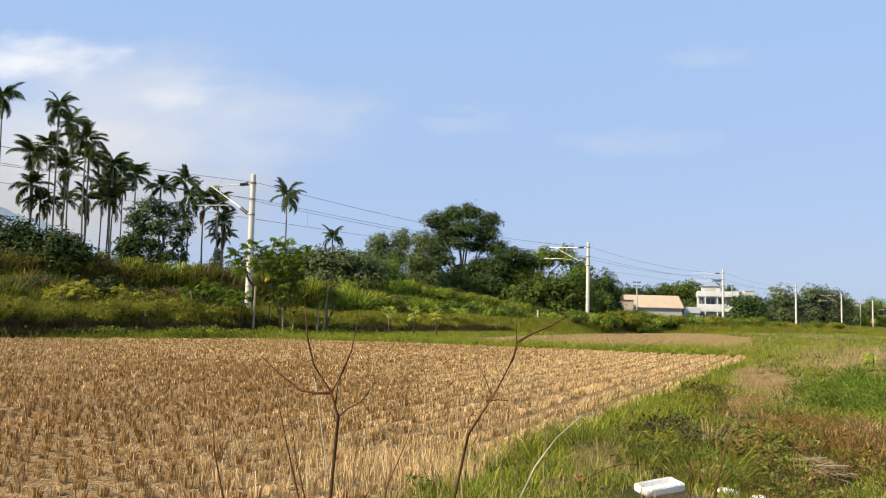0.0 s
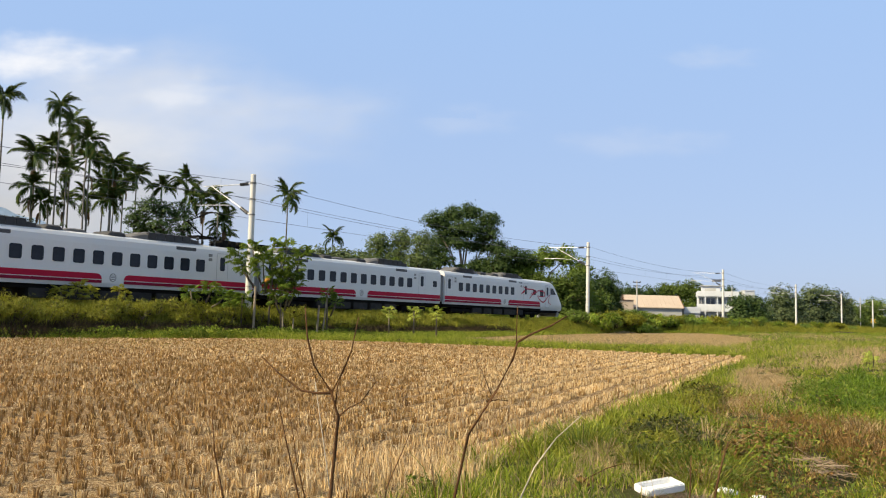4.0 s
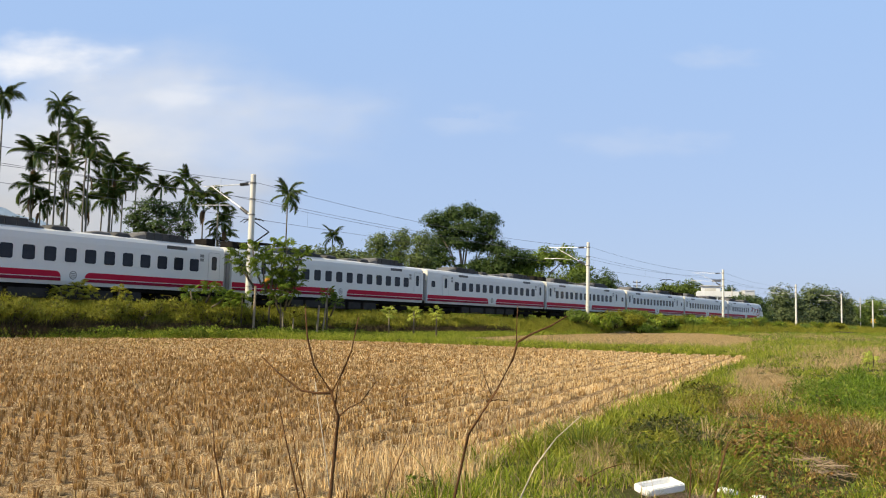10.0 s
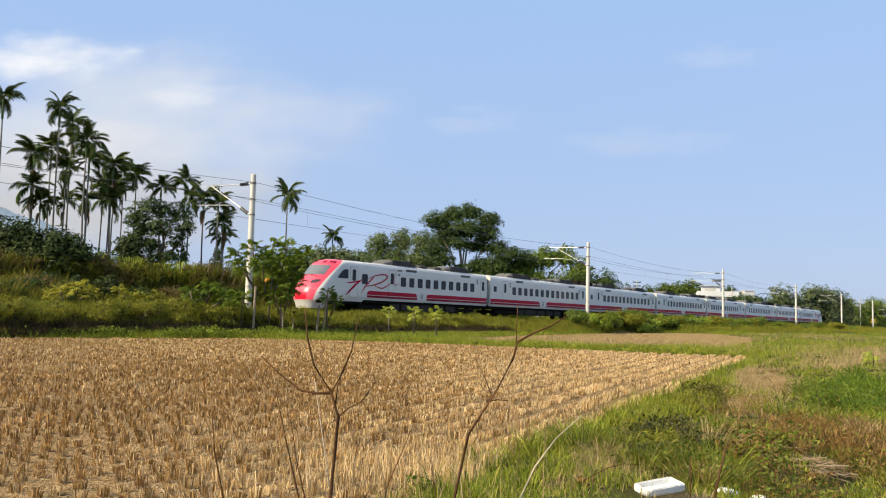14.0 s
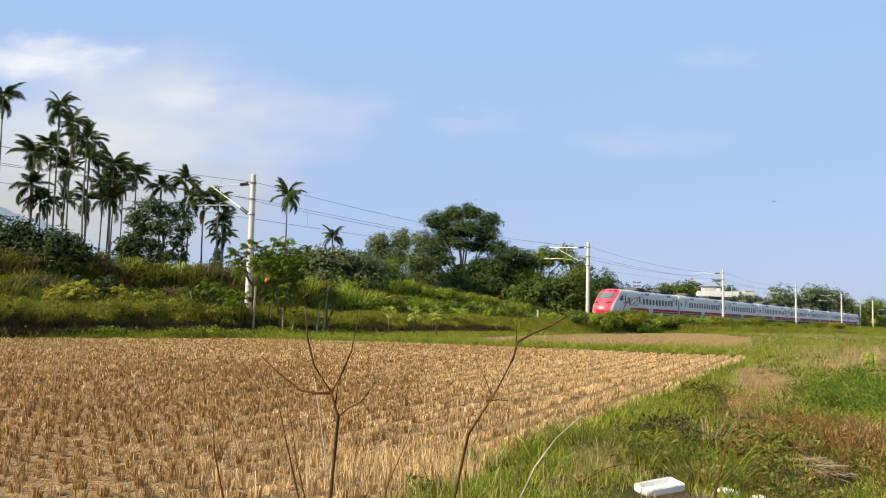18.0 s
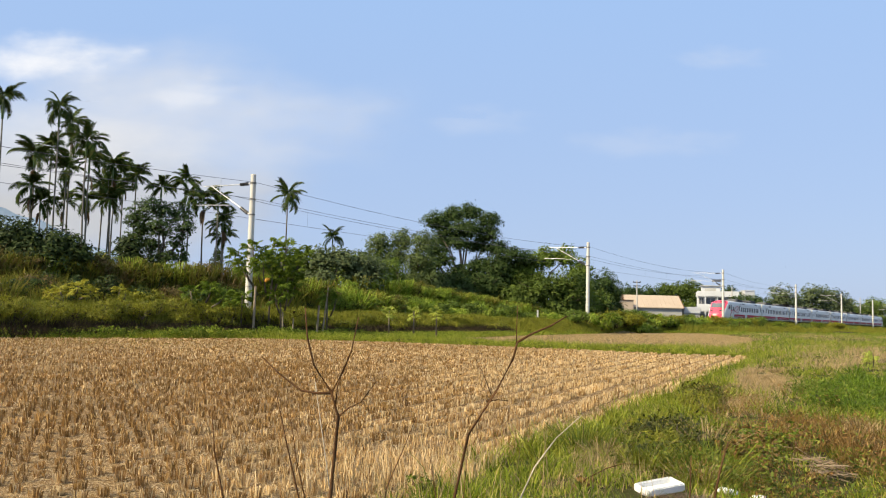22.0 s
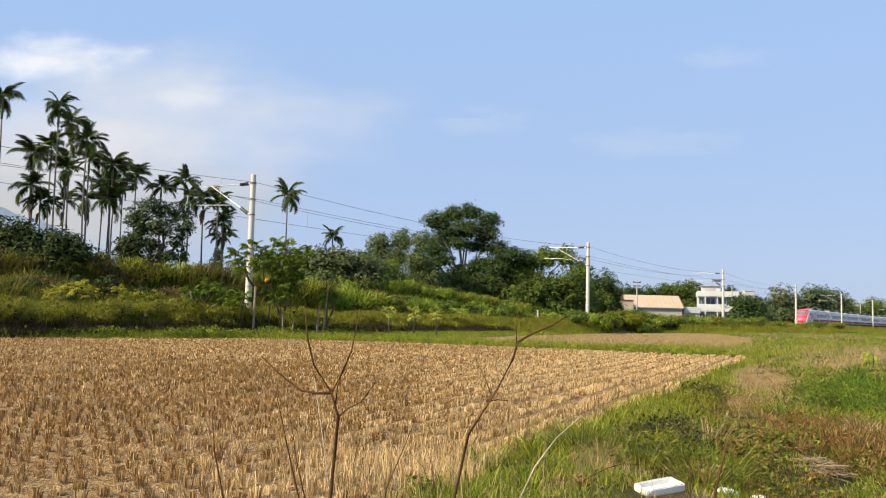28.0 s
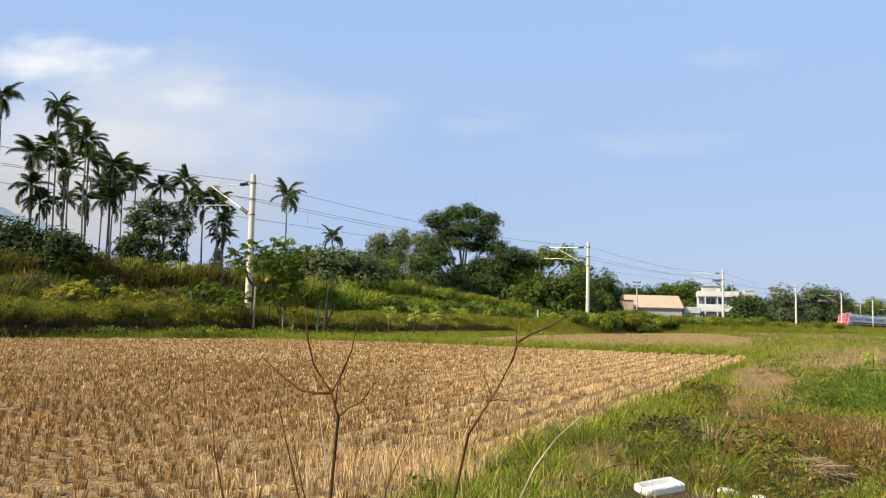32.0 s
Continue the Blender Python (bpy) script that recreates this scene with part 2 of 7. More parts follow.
def thing(name, label, category, m=None, group="", kind=""):
    """An Empty that carries the parts of one thing."""
    ob = new(name)
    ob.empty_display_size = 0.3
    if m is not None:
        ob.matrix_basis = m
    return tagged(ob, label, category, group, kind)


def mesh_of(bm, mat, name="mesh", smooth=False):
    me = bpy.data.meshes.new(name)
    bmesh.ops.recalc_face_normals(bm, faces=bm.faces)
    bm.to_mesh(me)
    bm.free()
    if smooth:
        me.polygons.foreach_set("use_smooth", [True] * len(me.polygons))
    me.materials.append(mat)
    return me


def part(name, bm, mat, parent, label="", smooth=False):
    ob = new(name, bm if isinstance(bm, bpy.types.Mesh) else mesh_of(bm, mat, name, smooth))
    ob.parent = parent
    if label:
        ob["label"] = label
    return ob


def single(name, me, label, category, group="", kind="", m=None):
    ob = new(name, me)
    if m is not None:
        ob.matrix_basis = m
    return tagged(ob, label, category, group, kind)


def box(bm, x0, x1, y0, y1, z0, z1, bevel=0.0):
    """A box, its edges bevelled where bevel is given, into bm."""
    ret = bmesh.ops.create_cube(bm, size=1.0)["verts"]
    for v in ret:
        v.co = Vector((x0 + (v.co.x + 0.5) * (x1 - x0), y0 + (v.co.y + 0.5) * (y1 - y0), z0 + (v.co.z + 0.5) * (z1 - z0)))
    if bevel:
        edges = {e for v in ret for e in v.link_edges}
        bmesh.ops.bevel(bm, geom=list(edges), offset=bevel, segments=2, affect="EDGES")
    return bm


def boxed(*args, bevel=0.0):
    return box(bmesh.new(), *args, bevel=bevel)


def tube(bm, points, radii, sides=8):
    """A tapered tube through the points, closed at both ends."""
    rings = []
    pts = [Vector(p) for p in points]
    for i, p in enumerate(pts):
        a = (pts[min(i + 1, len(pts) - 1)] - pts[max(i - 1, 0)]).normalized()
        u = a.orthogonal().normalized() if abs(a.z) < 0.9 else Vector((1, 0, 0)).cross(a).normalized()
        w = a.cross(u)
        r = radii[i] if isinstance(radii, (list, tuple)) else radii
        rings.append([bm.verts.new(p + (u * math.cos(t) + w * math.sin(t)) * r) for t in (2 * math.pi * k / sides for k in range(sides))])
    for a, b in zip(rings, rings[1:]):
        for k in range(sides):
            bm.faces.new((a[k], a[(k + 1) % sides], b[(k + 1) % sides], b[k]))
    bm.faces.new(rings[0][::-1])
    bm.faces.new(rings[-1])
    return bm


def rounded_plate(w, h, r, d, seg=4):
    """A plate in the xz plane with rounded corners, of depth d along y, centred."""
    bm = bmesh.new()
    out = []
    for cx, cz, a0 in ((w / 2 - r, h / 2 - r, 0), (-w / 2 + r, h / 2 - r, 90), (-w / 2 + r, -h / 2 + r, 180), (w / 2 - r, -h / 2 + r, 270)):
        for k in range(seg + 1):
            a = radians(a0 + 90 * k / seg)
            out.append((cx + r * math.cos(a), cz + r * math.sin(a)))
    front = [bm.verts.new((x, -d / 2, z)) for x, z in out]
    back = [bm.verts.new((x, d / 2, z)) for x, z in out]
    bm.faces.new(front)
    bm.faces.new(back[::-1])
    for i in range(len(out)):
        j = (i + 1) % len(out)
        bm.faces.new((front[i], back[i], back[j], front[j]))
    return bm


# ---- ground ----
FIELD = ((-2.5, 0.2), (0.85, 8.4), (13.2, 35.2), (6.0, 39.4), (-2.4, 44.0), (-10.0, 44.6), (-19.0, 36.2), (-30.0, 24.0), (-34.0, 12.0), (-30.0, 0.2))
FIELD_2 = ((-1.3, 50.5), (5.0, 45.6), (14.5, 44.0), (20.0, 54.0), (29.5, 80.0), (33.0, 103.0), (20.0, 92.0), (8.5, 71.0), (2.0, 58.0))


def inside(poly, x, y):
    """Which of the points lie in the polygon."""
    hit = np.zeros(np.shape(x), bool)
    for (x0, y0), (x1, y1) in zip(poly, poly[1:] + poly[:1]):
        if y0 != y1:
            hit ^= ((y0 > y) != (y1 > y)) & (x < (x1 - x0) * (y - y0) / (y1 - y0) + x0)
    return hit


def edge_distance(poly, x, y):
    """How far the points lie from the polygon's outline."""
    best = np.full(np.shape(x), 1e9)
    for (x0, y0), (x1, y1) in zip(poly, poly[1:] + poly[:1]):
        dx, dy = x1 - x0, y1 - y0
        t = np.clip(((x - x0) * dx + (y - y0) * dy) / (dx * dx + dy * dy), 0, 1)
        best = np.minimum(best, np.hypot(x - x0 - t * dx, y - y0 - t * dy))
    return best


def step(a):
    a = np.clip(a, 0, 1)
    return a * a * (3 - 2 * a)


def ground_z(x, y):
    """The height of the ground: level paddies, low bunds, and the railway's bank."""
    x, y = np.asarray(x, float), np.asarray(y, float)
    s, q = x * D.x + y * D.y, -(x * N.x + y * N.y)
    rise = 0.005 * np.clip(s - 36, 0, 60)
    bump = 0.05 * np.sin(1.3 * x + 0.7 * y) * np.sin(0.9 * y - 0.4 * x) + 0.045 * np.sin(2.3 * x - 1.1 * y) * np.sin(1.9 * y + 0.8 * x) + 0.03 * np.sin(3.1 * x) * np.sin(2.7 * y + 1)
    d1 = np.where(inside(FIELD, x, y), 0, edge_distance(FIELD, x, y))
    d2 = np.where(inside(FIELD_2, x, y), 0, edge_distance(FIELD_2, x, y))
    rough = step(np.minimum(d1, d2) / 1.0)
    bund = 0.16 * step(d1 / 0.7) * (1 - 0.5 * step((d1 - 1.2) / 3))
    low = rise + rough * (bump + bund)
    bank = step((q - 36.2) / 3.0)
    low = low - 0.25 * np.exp(-((x - 2.72) ** 2 + (y - 8.42) ** 2) / 0.12)
    return low * (1 - bank) + 1.36 * bank + 1.75 * step((q - 46.3) / 6.5) * step((100 - s) / 30)


def lines(fine0, fine1, pitch, far):
    out = list(np.arange(fine0, fine1 + pitch, pitch))
    d = pitch
    while out[-1] < far:
        d *= 1.35
        out.append(out[-1] + d)
    d, low = pitch, []
    while (low[-1] if low else fine0) > -far:
        d *= 1.35
        low.append((low[-1] if low else fine0) - d)
    return np.array(low[::-1] + out)


def build_ground():
    xs, ys = lines(-36, 48, 0.65, 4500), lines(-4, 100, 0.65, 4500)
    gx, gy = np.meshgrid(xs, ys)
    gz = ground_z(gx, gy)
    nx, ny = len(xs), len(ys)
    i = (np.arange(ny - 1)[:, None] * nx + np.arange(nx - 1)[None, :]).ravel()
    tris = np.concatenate([np.stack([i, i + 1, i + nx + 1], 1), np.stack([i, i + nx + 1, i + nx], 1)])
    pts = np.stack([gx.ravel(), gy.ravel(), gz.ravel()], 1)
    me = tri_mesh("ground", pts, tris, [SOIL, DRY_FIELD])
    mid = pts[tris].mean(1)
    idx = np.where(inside(FIELD_2, mid[:, 0], mid[:, 1]), 1, 0)
    me.polygons.foreach_set("material_index", idx.astype(np.int32))
    me.polygons.foreach_set("use_smooth", np.ones(len(idx), bool))
    single("ground", me, "farm ground with harvested paddies, grassy bunds and railway bank", "ground", kind="structure")

    bm = bmesh.new()
    bm.faces.new([bm.verts.new((x, y, 0.006)) for x, y in FIELD])
    bmesh.ops.triangulate(bm, faces=bm.faces[:])
    single("paddy_soil", mesh_of(bm, STRAW_SOIL), "straw-littered brown soil of the harvested paddy", "field", kind="structure")


build_ground()


# ---- blades and leaves ----
def blades(base, height, width, lean, rng, curl=0.35, plain=False):
    """Points and triangles of bent blades: three triangles each, leaning at random."""
    n = len(base)
    turn = rng.uniform(0, 2 * np.pi, n)
    to = rng.uniform(0, 2 * np.pi, n)
    side = np.stack([np.cos(turn), np.sin(turn), np.zeros(n)], 1) * (width / 2)[:, None]
    away = np.stack([np.cos(to), np.sin(to), np.zeros(n)], 1) * (lean * height)[:, None]
    up = np.zeros((n, 3))
    up[:, 2] = height
    mid = base + away * curl + up * 0.55
    tip = base + away + up * np.sqrt(np.clip(1 - 0.5 * lean ** 2, 0.2, 1))[:, None]
    if plain:
        v = np.stack([base - side, base + side, tip], 1).reshape(-1, 3)
        return v, np.arange(n * 3).reshape(-1, 3)
    v = np.stack([base - side, base + side, mid - side * 0.8, mid + side * 0.8, tip], 1).reshape(-1, 3)
    k = np.arange(n)[:, None] * 5
    t = np.concatenate([k + np.array([[0, 1, 3]]), k + np.array([[0, 3, 2]]), k + np.array([[2, 3, 4]])], 1).reshape(-1, 3)
    return v, t


def leaves(centre, size, rng, flat=0.4, slim=0.5, facing=None):
    """Points and triangles of small leaves, two triangles each, turned outwards where facing is given."""
    n = len(centre)
    a = rng.normal(size=(n, 3))
    a[:, 2] *= flat
    if facing is not None:
        nrm = facing + rng.normal(size=(n, 3)) * 0.28
        nrm /= np.linalg.norm(nrm, axis=1)[:, None]
        a -= nrm * (a * nrm).sum(1)[:, None]
    a /= np.linalg.norm(a, axis=1)[:, None]
    b = np.cross(nrm, a) if facing is not None else rng.normal(size=(n, 3))
    if facing is None:
        b[:, 2] *= flat
    b -= a * (a * b).sum(1)[:, None]
    b /= np.linalg.norm(b, axis=1)[:, None]
    a, b = a * size[:, None] / 2, b * (size * slim)[:, None] / 2
    v = np.stack([centre - a, centre + b, centre + a, centre - b], 1).reshape(-1, 3)
    k = np.arange(n)[:, None] * 4
    t = np.concatenate([k + np.array([[0, 1, 2]]), k + np.array([[0, 2, 3]])], 1).reshape(-1, 3)
    return v, t


def scatter_blades(name, label, category, xy, h, w, lean, mat, rng, kind="stuff", plain=False):
    base = np.stack([xy[:, 0], xy[:, 1], ground_z(xy[:, 0], xy[:, 1]) - 0.01], 1)
    v, t = blades(base, h, w, lean, rng, plain=plain)
    return single(name, tri_mesh(name, v, t, [mat]), label, category, kind=kind)


def clumps(blobs, rng, per_m2=1.3, leaf=0.3, per_clump=26, spread=0.38, core=0.55):
    """Leaf centres, and the way they face, in clumps over ellipsoids (x, y, z, rx, rz), ry as rx."""
    out, face = [], []
    for x, y, z, rx, rz in blobs:
        k = int(per_m2 * 4 * math.pi * (rx * rx * 2 + rx * rz) / 3) + 5
        d = rng.normal(size=(k, 3))
        d /= np.linalg.norm(d, axis=1)[:, None]
        r = rng.uniform(core, 1.08, k) ** 0.8
        c = np.array([x, y, z]) + d * r[:, None] * np.array([rx, rx * 0.9, rz])
        s = spread * rng.uniform(0.6, 1.3, k)
        off = rng.normal(size=(k * per_clump, 3))
        p = np.repeat(c, per_clump, 0) + off * np.repeat(s, per_clump)[:, None] * np.array([1, 1, 0.6])
        f = off / np.linalg.norm(off, axis=1)[:, None] * 0.85 + np.repeat(d, per_clump, 0) * 0.35 + np.array([0, 0, 0.35])
        out.append(p)
        face.append(f / np.linalg.norm(f, axis=1)[:, None])
    return np.concatenate(out), np.concatenate(face)


def pads(blobs, rng, per_m2=0.6, leaf=0.2, per_pad=70, size=0.75, core=0.3, dome=0.42):
    """Leaf centres and facings in domed pads over ellipsoids (x, y, z, rx, rz): full above, thin and dark below.
    Also the pads' middles, for the twigs that carry them."""
    out, face, middles = [], [], []
    for x, y, z, rx, rz in blobs:
        k = int(per_m2 * 4 * math.pi * (rx * rx * 2 + rx * rz) / 3) + 4
        d = rng.normal(size=(k, 3))
        d /= np.linalg.norm(d, axis=1)[:, None]
        c = np.array([x, y, z]) + d * (rng.uniform(core, 1.05, k) ** 0.7)[:, None] * np.array([rx, rx * 0.9, rz])
        s = size * rng.uniform(0.55, 1.25, k) * min(1.0, 0.4 + rx / 2.5)
        n = per_pad
        a, q = rng.uniform(0, 2 * np.pi, (k, n)), np.sqrt(rng.random((k, n)))
        lump = 1 + 0.28 * np.sin(3 * a + rng.uniform(0, 6, (k, 1))) + 0.16 * np.sin(7 * a + rng.uniform(0, 6, (k, 1)))
        px, py = q * np.cos(a) * lump, q * np.sin(a) * lump
        rise = dome * (1 - q ** 2) + rng.normal(0, 0.10 + 0.1 * dome, (k, n)) - np.where(rng.random((k, n)) < 0.3, (0.1 + 0.6 * dome) * rng.random((k, n)), 0)
        tilt = d[:, :2] * 0.35
        pz = rise - (px * tilt[:, :1] + py * tilt[:, 1:])
        p = c[:, None, :] + np.stack([px, py, pz], 2) * s[:, None, None]
        f = np.stack([px * 0.8 + d[:, :1] * 0.45, py * 0.8 + d[:, 1:2] * 0.45, np.full_like(px, 0.75)], 2)
        out.append(p.reshape(-1, 3))
        f = f.reshape(-1, 3)
        face.append(f / np.linalg.norm(f, axis=1)[:, None])
        middles.append((np.array([x, y, z]), c))
    return np.concatenate(out), np.concatenate(face), middles


# ---- track ----
def build_track():
    rng = np.random.default_rng(5)
    bm = bmesh.new()
    s0, s1 = -60, 520
    prof = [(-2.6, -0.28), (-1.5, 0.10), (1.5, 0.10), (2.6, -0.28)]
    rows = []
    for s in (s0, s1):
        rows.append([bm.verts.new(on_track(s, AXIS_Q + o, RAIL_Z - 0.30 + z + 0.06)) for o, z in prof])
    for a in range(3):
        bm.faces.new((rows[0][a], rows[1][a], rows[1][a + 1], rows[0][a + 1]))
    single("ballast_bed", mesh_of(bm, BALLAST), "grey-brown ballast bed under the rails", "ballast", kind="structure")
    turn = Matrix.Translation(on_track(0, AXIS_Q, RAIL_Z)) @ pose(0, 0, 0, 0, 0, TRACK_TURN)
    track = thing("railway_track", "single railway track with steel rails on concrete sleepers", "railway track", turn)
    for side in (-1, 1):
        bm = bmesh.new()
        for lo, hi, z0, z1 in ((-0.062, 0.062, -0.15, -0.135), (-0.01, 0.01, -0.135, -0.03), (-0.034, 0.034, -0.03, 0.0)):
            box(bm, s0, s1, side * 0.5335 + lo, side * 0.5335 + hi, z0, z1)
        part("rail", bm, RAIL_STEEL, track)
    sleeper = mesh_of(boxed(-0.12, 0.12, -1.0, 1.0, -0.22, -0.145, bevel=0.015), CONCRETE)
    for k in range(200):
        ob = part("sleeper", sleeper, None, track)
        ob.location = (-5 + 0.62 * k, 0, 0)


build_track()


# ---- overhead line ----
POLE_Q = 39.5
POLE_S = [-12.5 + 47.45 * k for k in range(10)]
ARM_Z, STRUT_Z, CONTACT_Z, MESSENGER_Z = 9.42, 7.48, 7.68, 9.02


def build_mast():
    """A round concrete mast with its hinged arm, at the origin; +y leads over the rails."""
    mast = thing("catenary_mast", "tall round pale concrete catenary mast with steel arm", "catenary mast", group="masts along the railway")
    bm = tube(bmesh.new(), [(0, 0, 1.1), (0, 0, 9.95)], [0.215, 0.165], 20)
    tube(bm, [(0, 0, 9.95), (0, 0, 9.98)], [0.165, 0.12], 20)
    part("pole", bm, CONCRETE, mast, smooth=False)
    part("footing", boxed(-0.5, 0.5, -0.5, 0.5, 1.05, 1.42, bevel=0.03), CONCRETE, mast, "square concrete footing")
    for z in (9.42, 8.4, 7.45, 3.0):
        part("clamp", tube(bmesh.new(), [(0, 0, z - 0.05), (0, 0, z + 0.05)], 0.205, 16), CAR_GREY, mast, "dark steel clamp band")
    for y0, z0, y1, z1 in ((0.45, ARM_Z, 1.15, ARM_Z), (0.4, STRUT_Z + 0.08, 1.05, STRUT_Z + 0.47)):
        ins = part("insulator", tube(bmesh.new(), [(0, y0, z0), (0, y1, z1)], 0.055, 10), INSULATOR, mast, "dark ribbed insulator")
        for k in range(6):
            f = (k + 0.5) / 6
            p = Vector((0, y0 + (y1 - y0) * f, z0 + (z1 - z0) * f))
            a = Vector((0, y1 - y0, z1 - z0)).normalized() * 0.02
            part("rib", tube(bmesh.new(), [p - a, p + a], 0.11, 12), INSULATOR, ins)
    part("arm_hinge", tube(bmesh.new(), [(0, 0.12, ARM_Z), (0, 0.47, ARM_Z)], 0.03, 8), STEEL, mast)
    part("arm_hinge", tube(bmesh.new(), [(0, 0.12, STRUT_Z), (0, 0.42, STRUT_Z + 0.09)], 0.03, 8), STEEL, mast)
    part("top_tube", tube(bmesh.new(), [(0, 1.15, ARM_Z), (0, 4.75, ARM_Z + 0.12)], 0.026, 8), STEEL, mast, "galvanised steel top tube")
    part("bracket_tube", tube(bmesh.new(), [(0, 1.05, STRUT_Z + 0.47), (0, 3.95, ARM_Z + 0.1)], 0.026, 8), STEEL, mast, "slanting steel bracket tube")
    part("registration_arm", tube(bmesh.new(), [(0, 2.0, 8.17), (0, 5.35, 8.36)], 0.024, 8), STEEL, mast, "thin steel registration arm")
    part("steady_arm", tube(bmesh.new(), [(0, 4.5, 8.3), (0, 3.1, CONTACT_Z + 0.05)], 0.014, 6), STEEL, mast)
    part("messenger_hanger", tube(bmesh.new(), [(0, 3.05, ARM_Z + 0.5), (0, 3.05, MESSENGER_Z)], 0.02, 6), STEEL, mast)
    part("return_bracket", boxed(-0.03, 0.03, -0.34, 0.0, 8.37, 8.42, bevel=0.01), CAR_GREY, mast, "short bracket for the return wire")
    return mast


def along(p, turn=TRACK_TURN):
    return Matrix.Translation(p) @ pose(0, 0, 0, 0, 0, turn)


first_mast = build_mast()
first_mast.matrix_basis = along(on_track(POLE_S[0], POLE_Q, 0))
for s in POLE_S[1:]:
    copy_thing(first_mast, along(on_track(s, POLE_Q, 0)))


def build_wire(name, label, q, z, sag, r):
    bm = bmesh.new()
    pts = []
    for a, b in zip(POLE_S, POLE_S[1:]):
        for k in range(10):
            f = k / 10
            pts.append(on_track(a + (b - a) * f, q, z - 4 * sag * f * (1 - f)))
    pts.append(on_track(POLE_S[-1], q, z))
    tube(bm, pts, r, 5)
    single(name, mesh_of(bm, CABLE), label, "overhead wire")


build_wire("feeder_wire", "thin dark feeder wire slung between the mast tops", POLE_Q - 0.25, 9.45, 0.7, 0.012)
build_wire("return_wire", "thin dark return wire clamped to the masts", POLE_Q - 0.3, 8.42, 0.42, 0.012)
build_wire("messenger_wire", "dark messenger wire hung over the rails", AXIS_Q, MESSENGER_Z, 0.6, 0.013)
build_wire("contact_wire", "taut dark contact wire over the rails", AXIS_Q, CONTACT_Z, 0.05, 0.013)


def build_droppers():
    one = mesh_of(tube(bmesh.new(), [(0, 0, 0), (0, 0, 1)], 0.006, 4), CABLE)
    for a, b in zip(POLE_S[:5], POLE_S[1:6]):
        for k in range(1, 6):
            f = k / 6
            z = MESSENGER_Z - 2.4 * f * (1 - f)
            ob = single("dropper_wire", one, "thin vertical dropper between messenger and contact wire", "overhead wire", "droppers of the overhead line", m=Matrix.Translation(on_track(a + (b - a) * f, AXIS_Q, CONTACT_Z)))
            ob.scale = (1, 1, z - CONTACT_Z)


build_droppers()


# ---- train ----
PROFILE = [(1.05, 1.38), (1.25, 1.44), (1.7, 1.45), (2.9, 1.45), (3.3, 1.445), (3.62, 1.41), (3.8, 1.27), (3.91, 0.9), (3.97, 0.4), (3.98, 0.0)]


def half_width(z):
    for (z0, w0), (z1, w1) in zip(PROFILE, PROFILE[1:]):
        if z <= z1:
            return w0 + (w1 - w0) * max(0, (z - z0)) / (z1 - z0)
    return 0.0


def body_shell(x0, x1):
    bm = bmesh.new()
    loop = [(w, z) for z, w in PROFILE] + [(-w, z) for z, w in PROFILE[-2::-1]]
    ends = [[bm.verts.new((x, y, z)) for y, z in loop] for x in (x0, x1)]
    k = len(loop)
    for i in range(k):
        bm.faces.new((ends[0][i], ends[0][(i + 1) % k], ends[1][(i + 1) % k], ends[1][i]))
    bm.faces.new(ends[0])
    bm.faces.new(ends[1][::-1])
    return bm


WINDOW = mesh_of(rounded_plate(0.64, 0.74, 0.11, 0.02), CAR_GLASS, "window")
SMALL_WINDOW = mesh_of(rounded_plate(0.52, 0.5, 0.09, 0.02), CAR_GLASS, "small_window")
DOOR_LEAF = mesh_of(rounded_plate(0.82, 2.2, 0.08, 0.012), CAR_WHITE, "door")
DOOR_EDGE = mesh_of(rounded_plate(0.88, 2.26, 0.1, 0.006), CAR_SEAM, "door_edge")
DOOR_GLASS = mesh_of(rounded_plate(0.38, 0.84, 0.11, 0.02), CAR_GLASS, "door_window")
DISPLAY = mesh_of(rounded_plate(1.42, 0.2, 0.03, 0.02), DISPLAY_BLACK, "display")
MARK = mesh_of(boxed(-0.14, 0.14, -0.004, 0.004, -0.09, 0.09, bevel=0.003), CAR_GREY, "mark")
BADGE_RING = mesh_of(rounded_plate(0.40, 0.46, 0.195, 0.012), CAR_GREY, "badge_ring")
BADGE_BAR = mesh_of(boxed(-0.12, 0.12, -0.006, 0.006, -0.022, 0.022), CAR_GREY, "badge_bar")
BADGE = mesh_of(rounded_plate(0.30, 0.36, 0.145, 0.012), CAR_WHITE, "badge")


def side_piece(name, me, car, x, side, z, proud, label=""):
    ob = part(name, me, None, car, label)
    ob.matrix_basis = pose(x, side * (half_width(z) + proud), z, 0, 0, 180 if side > 0 else 0)
    return ob


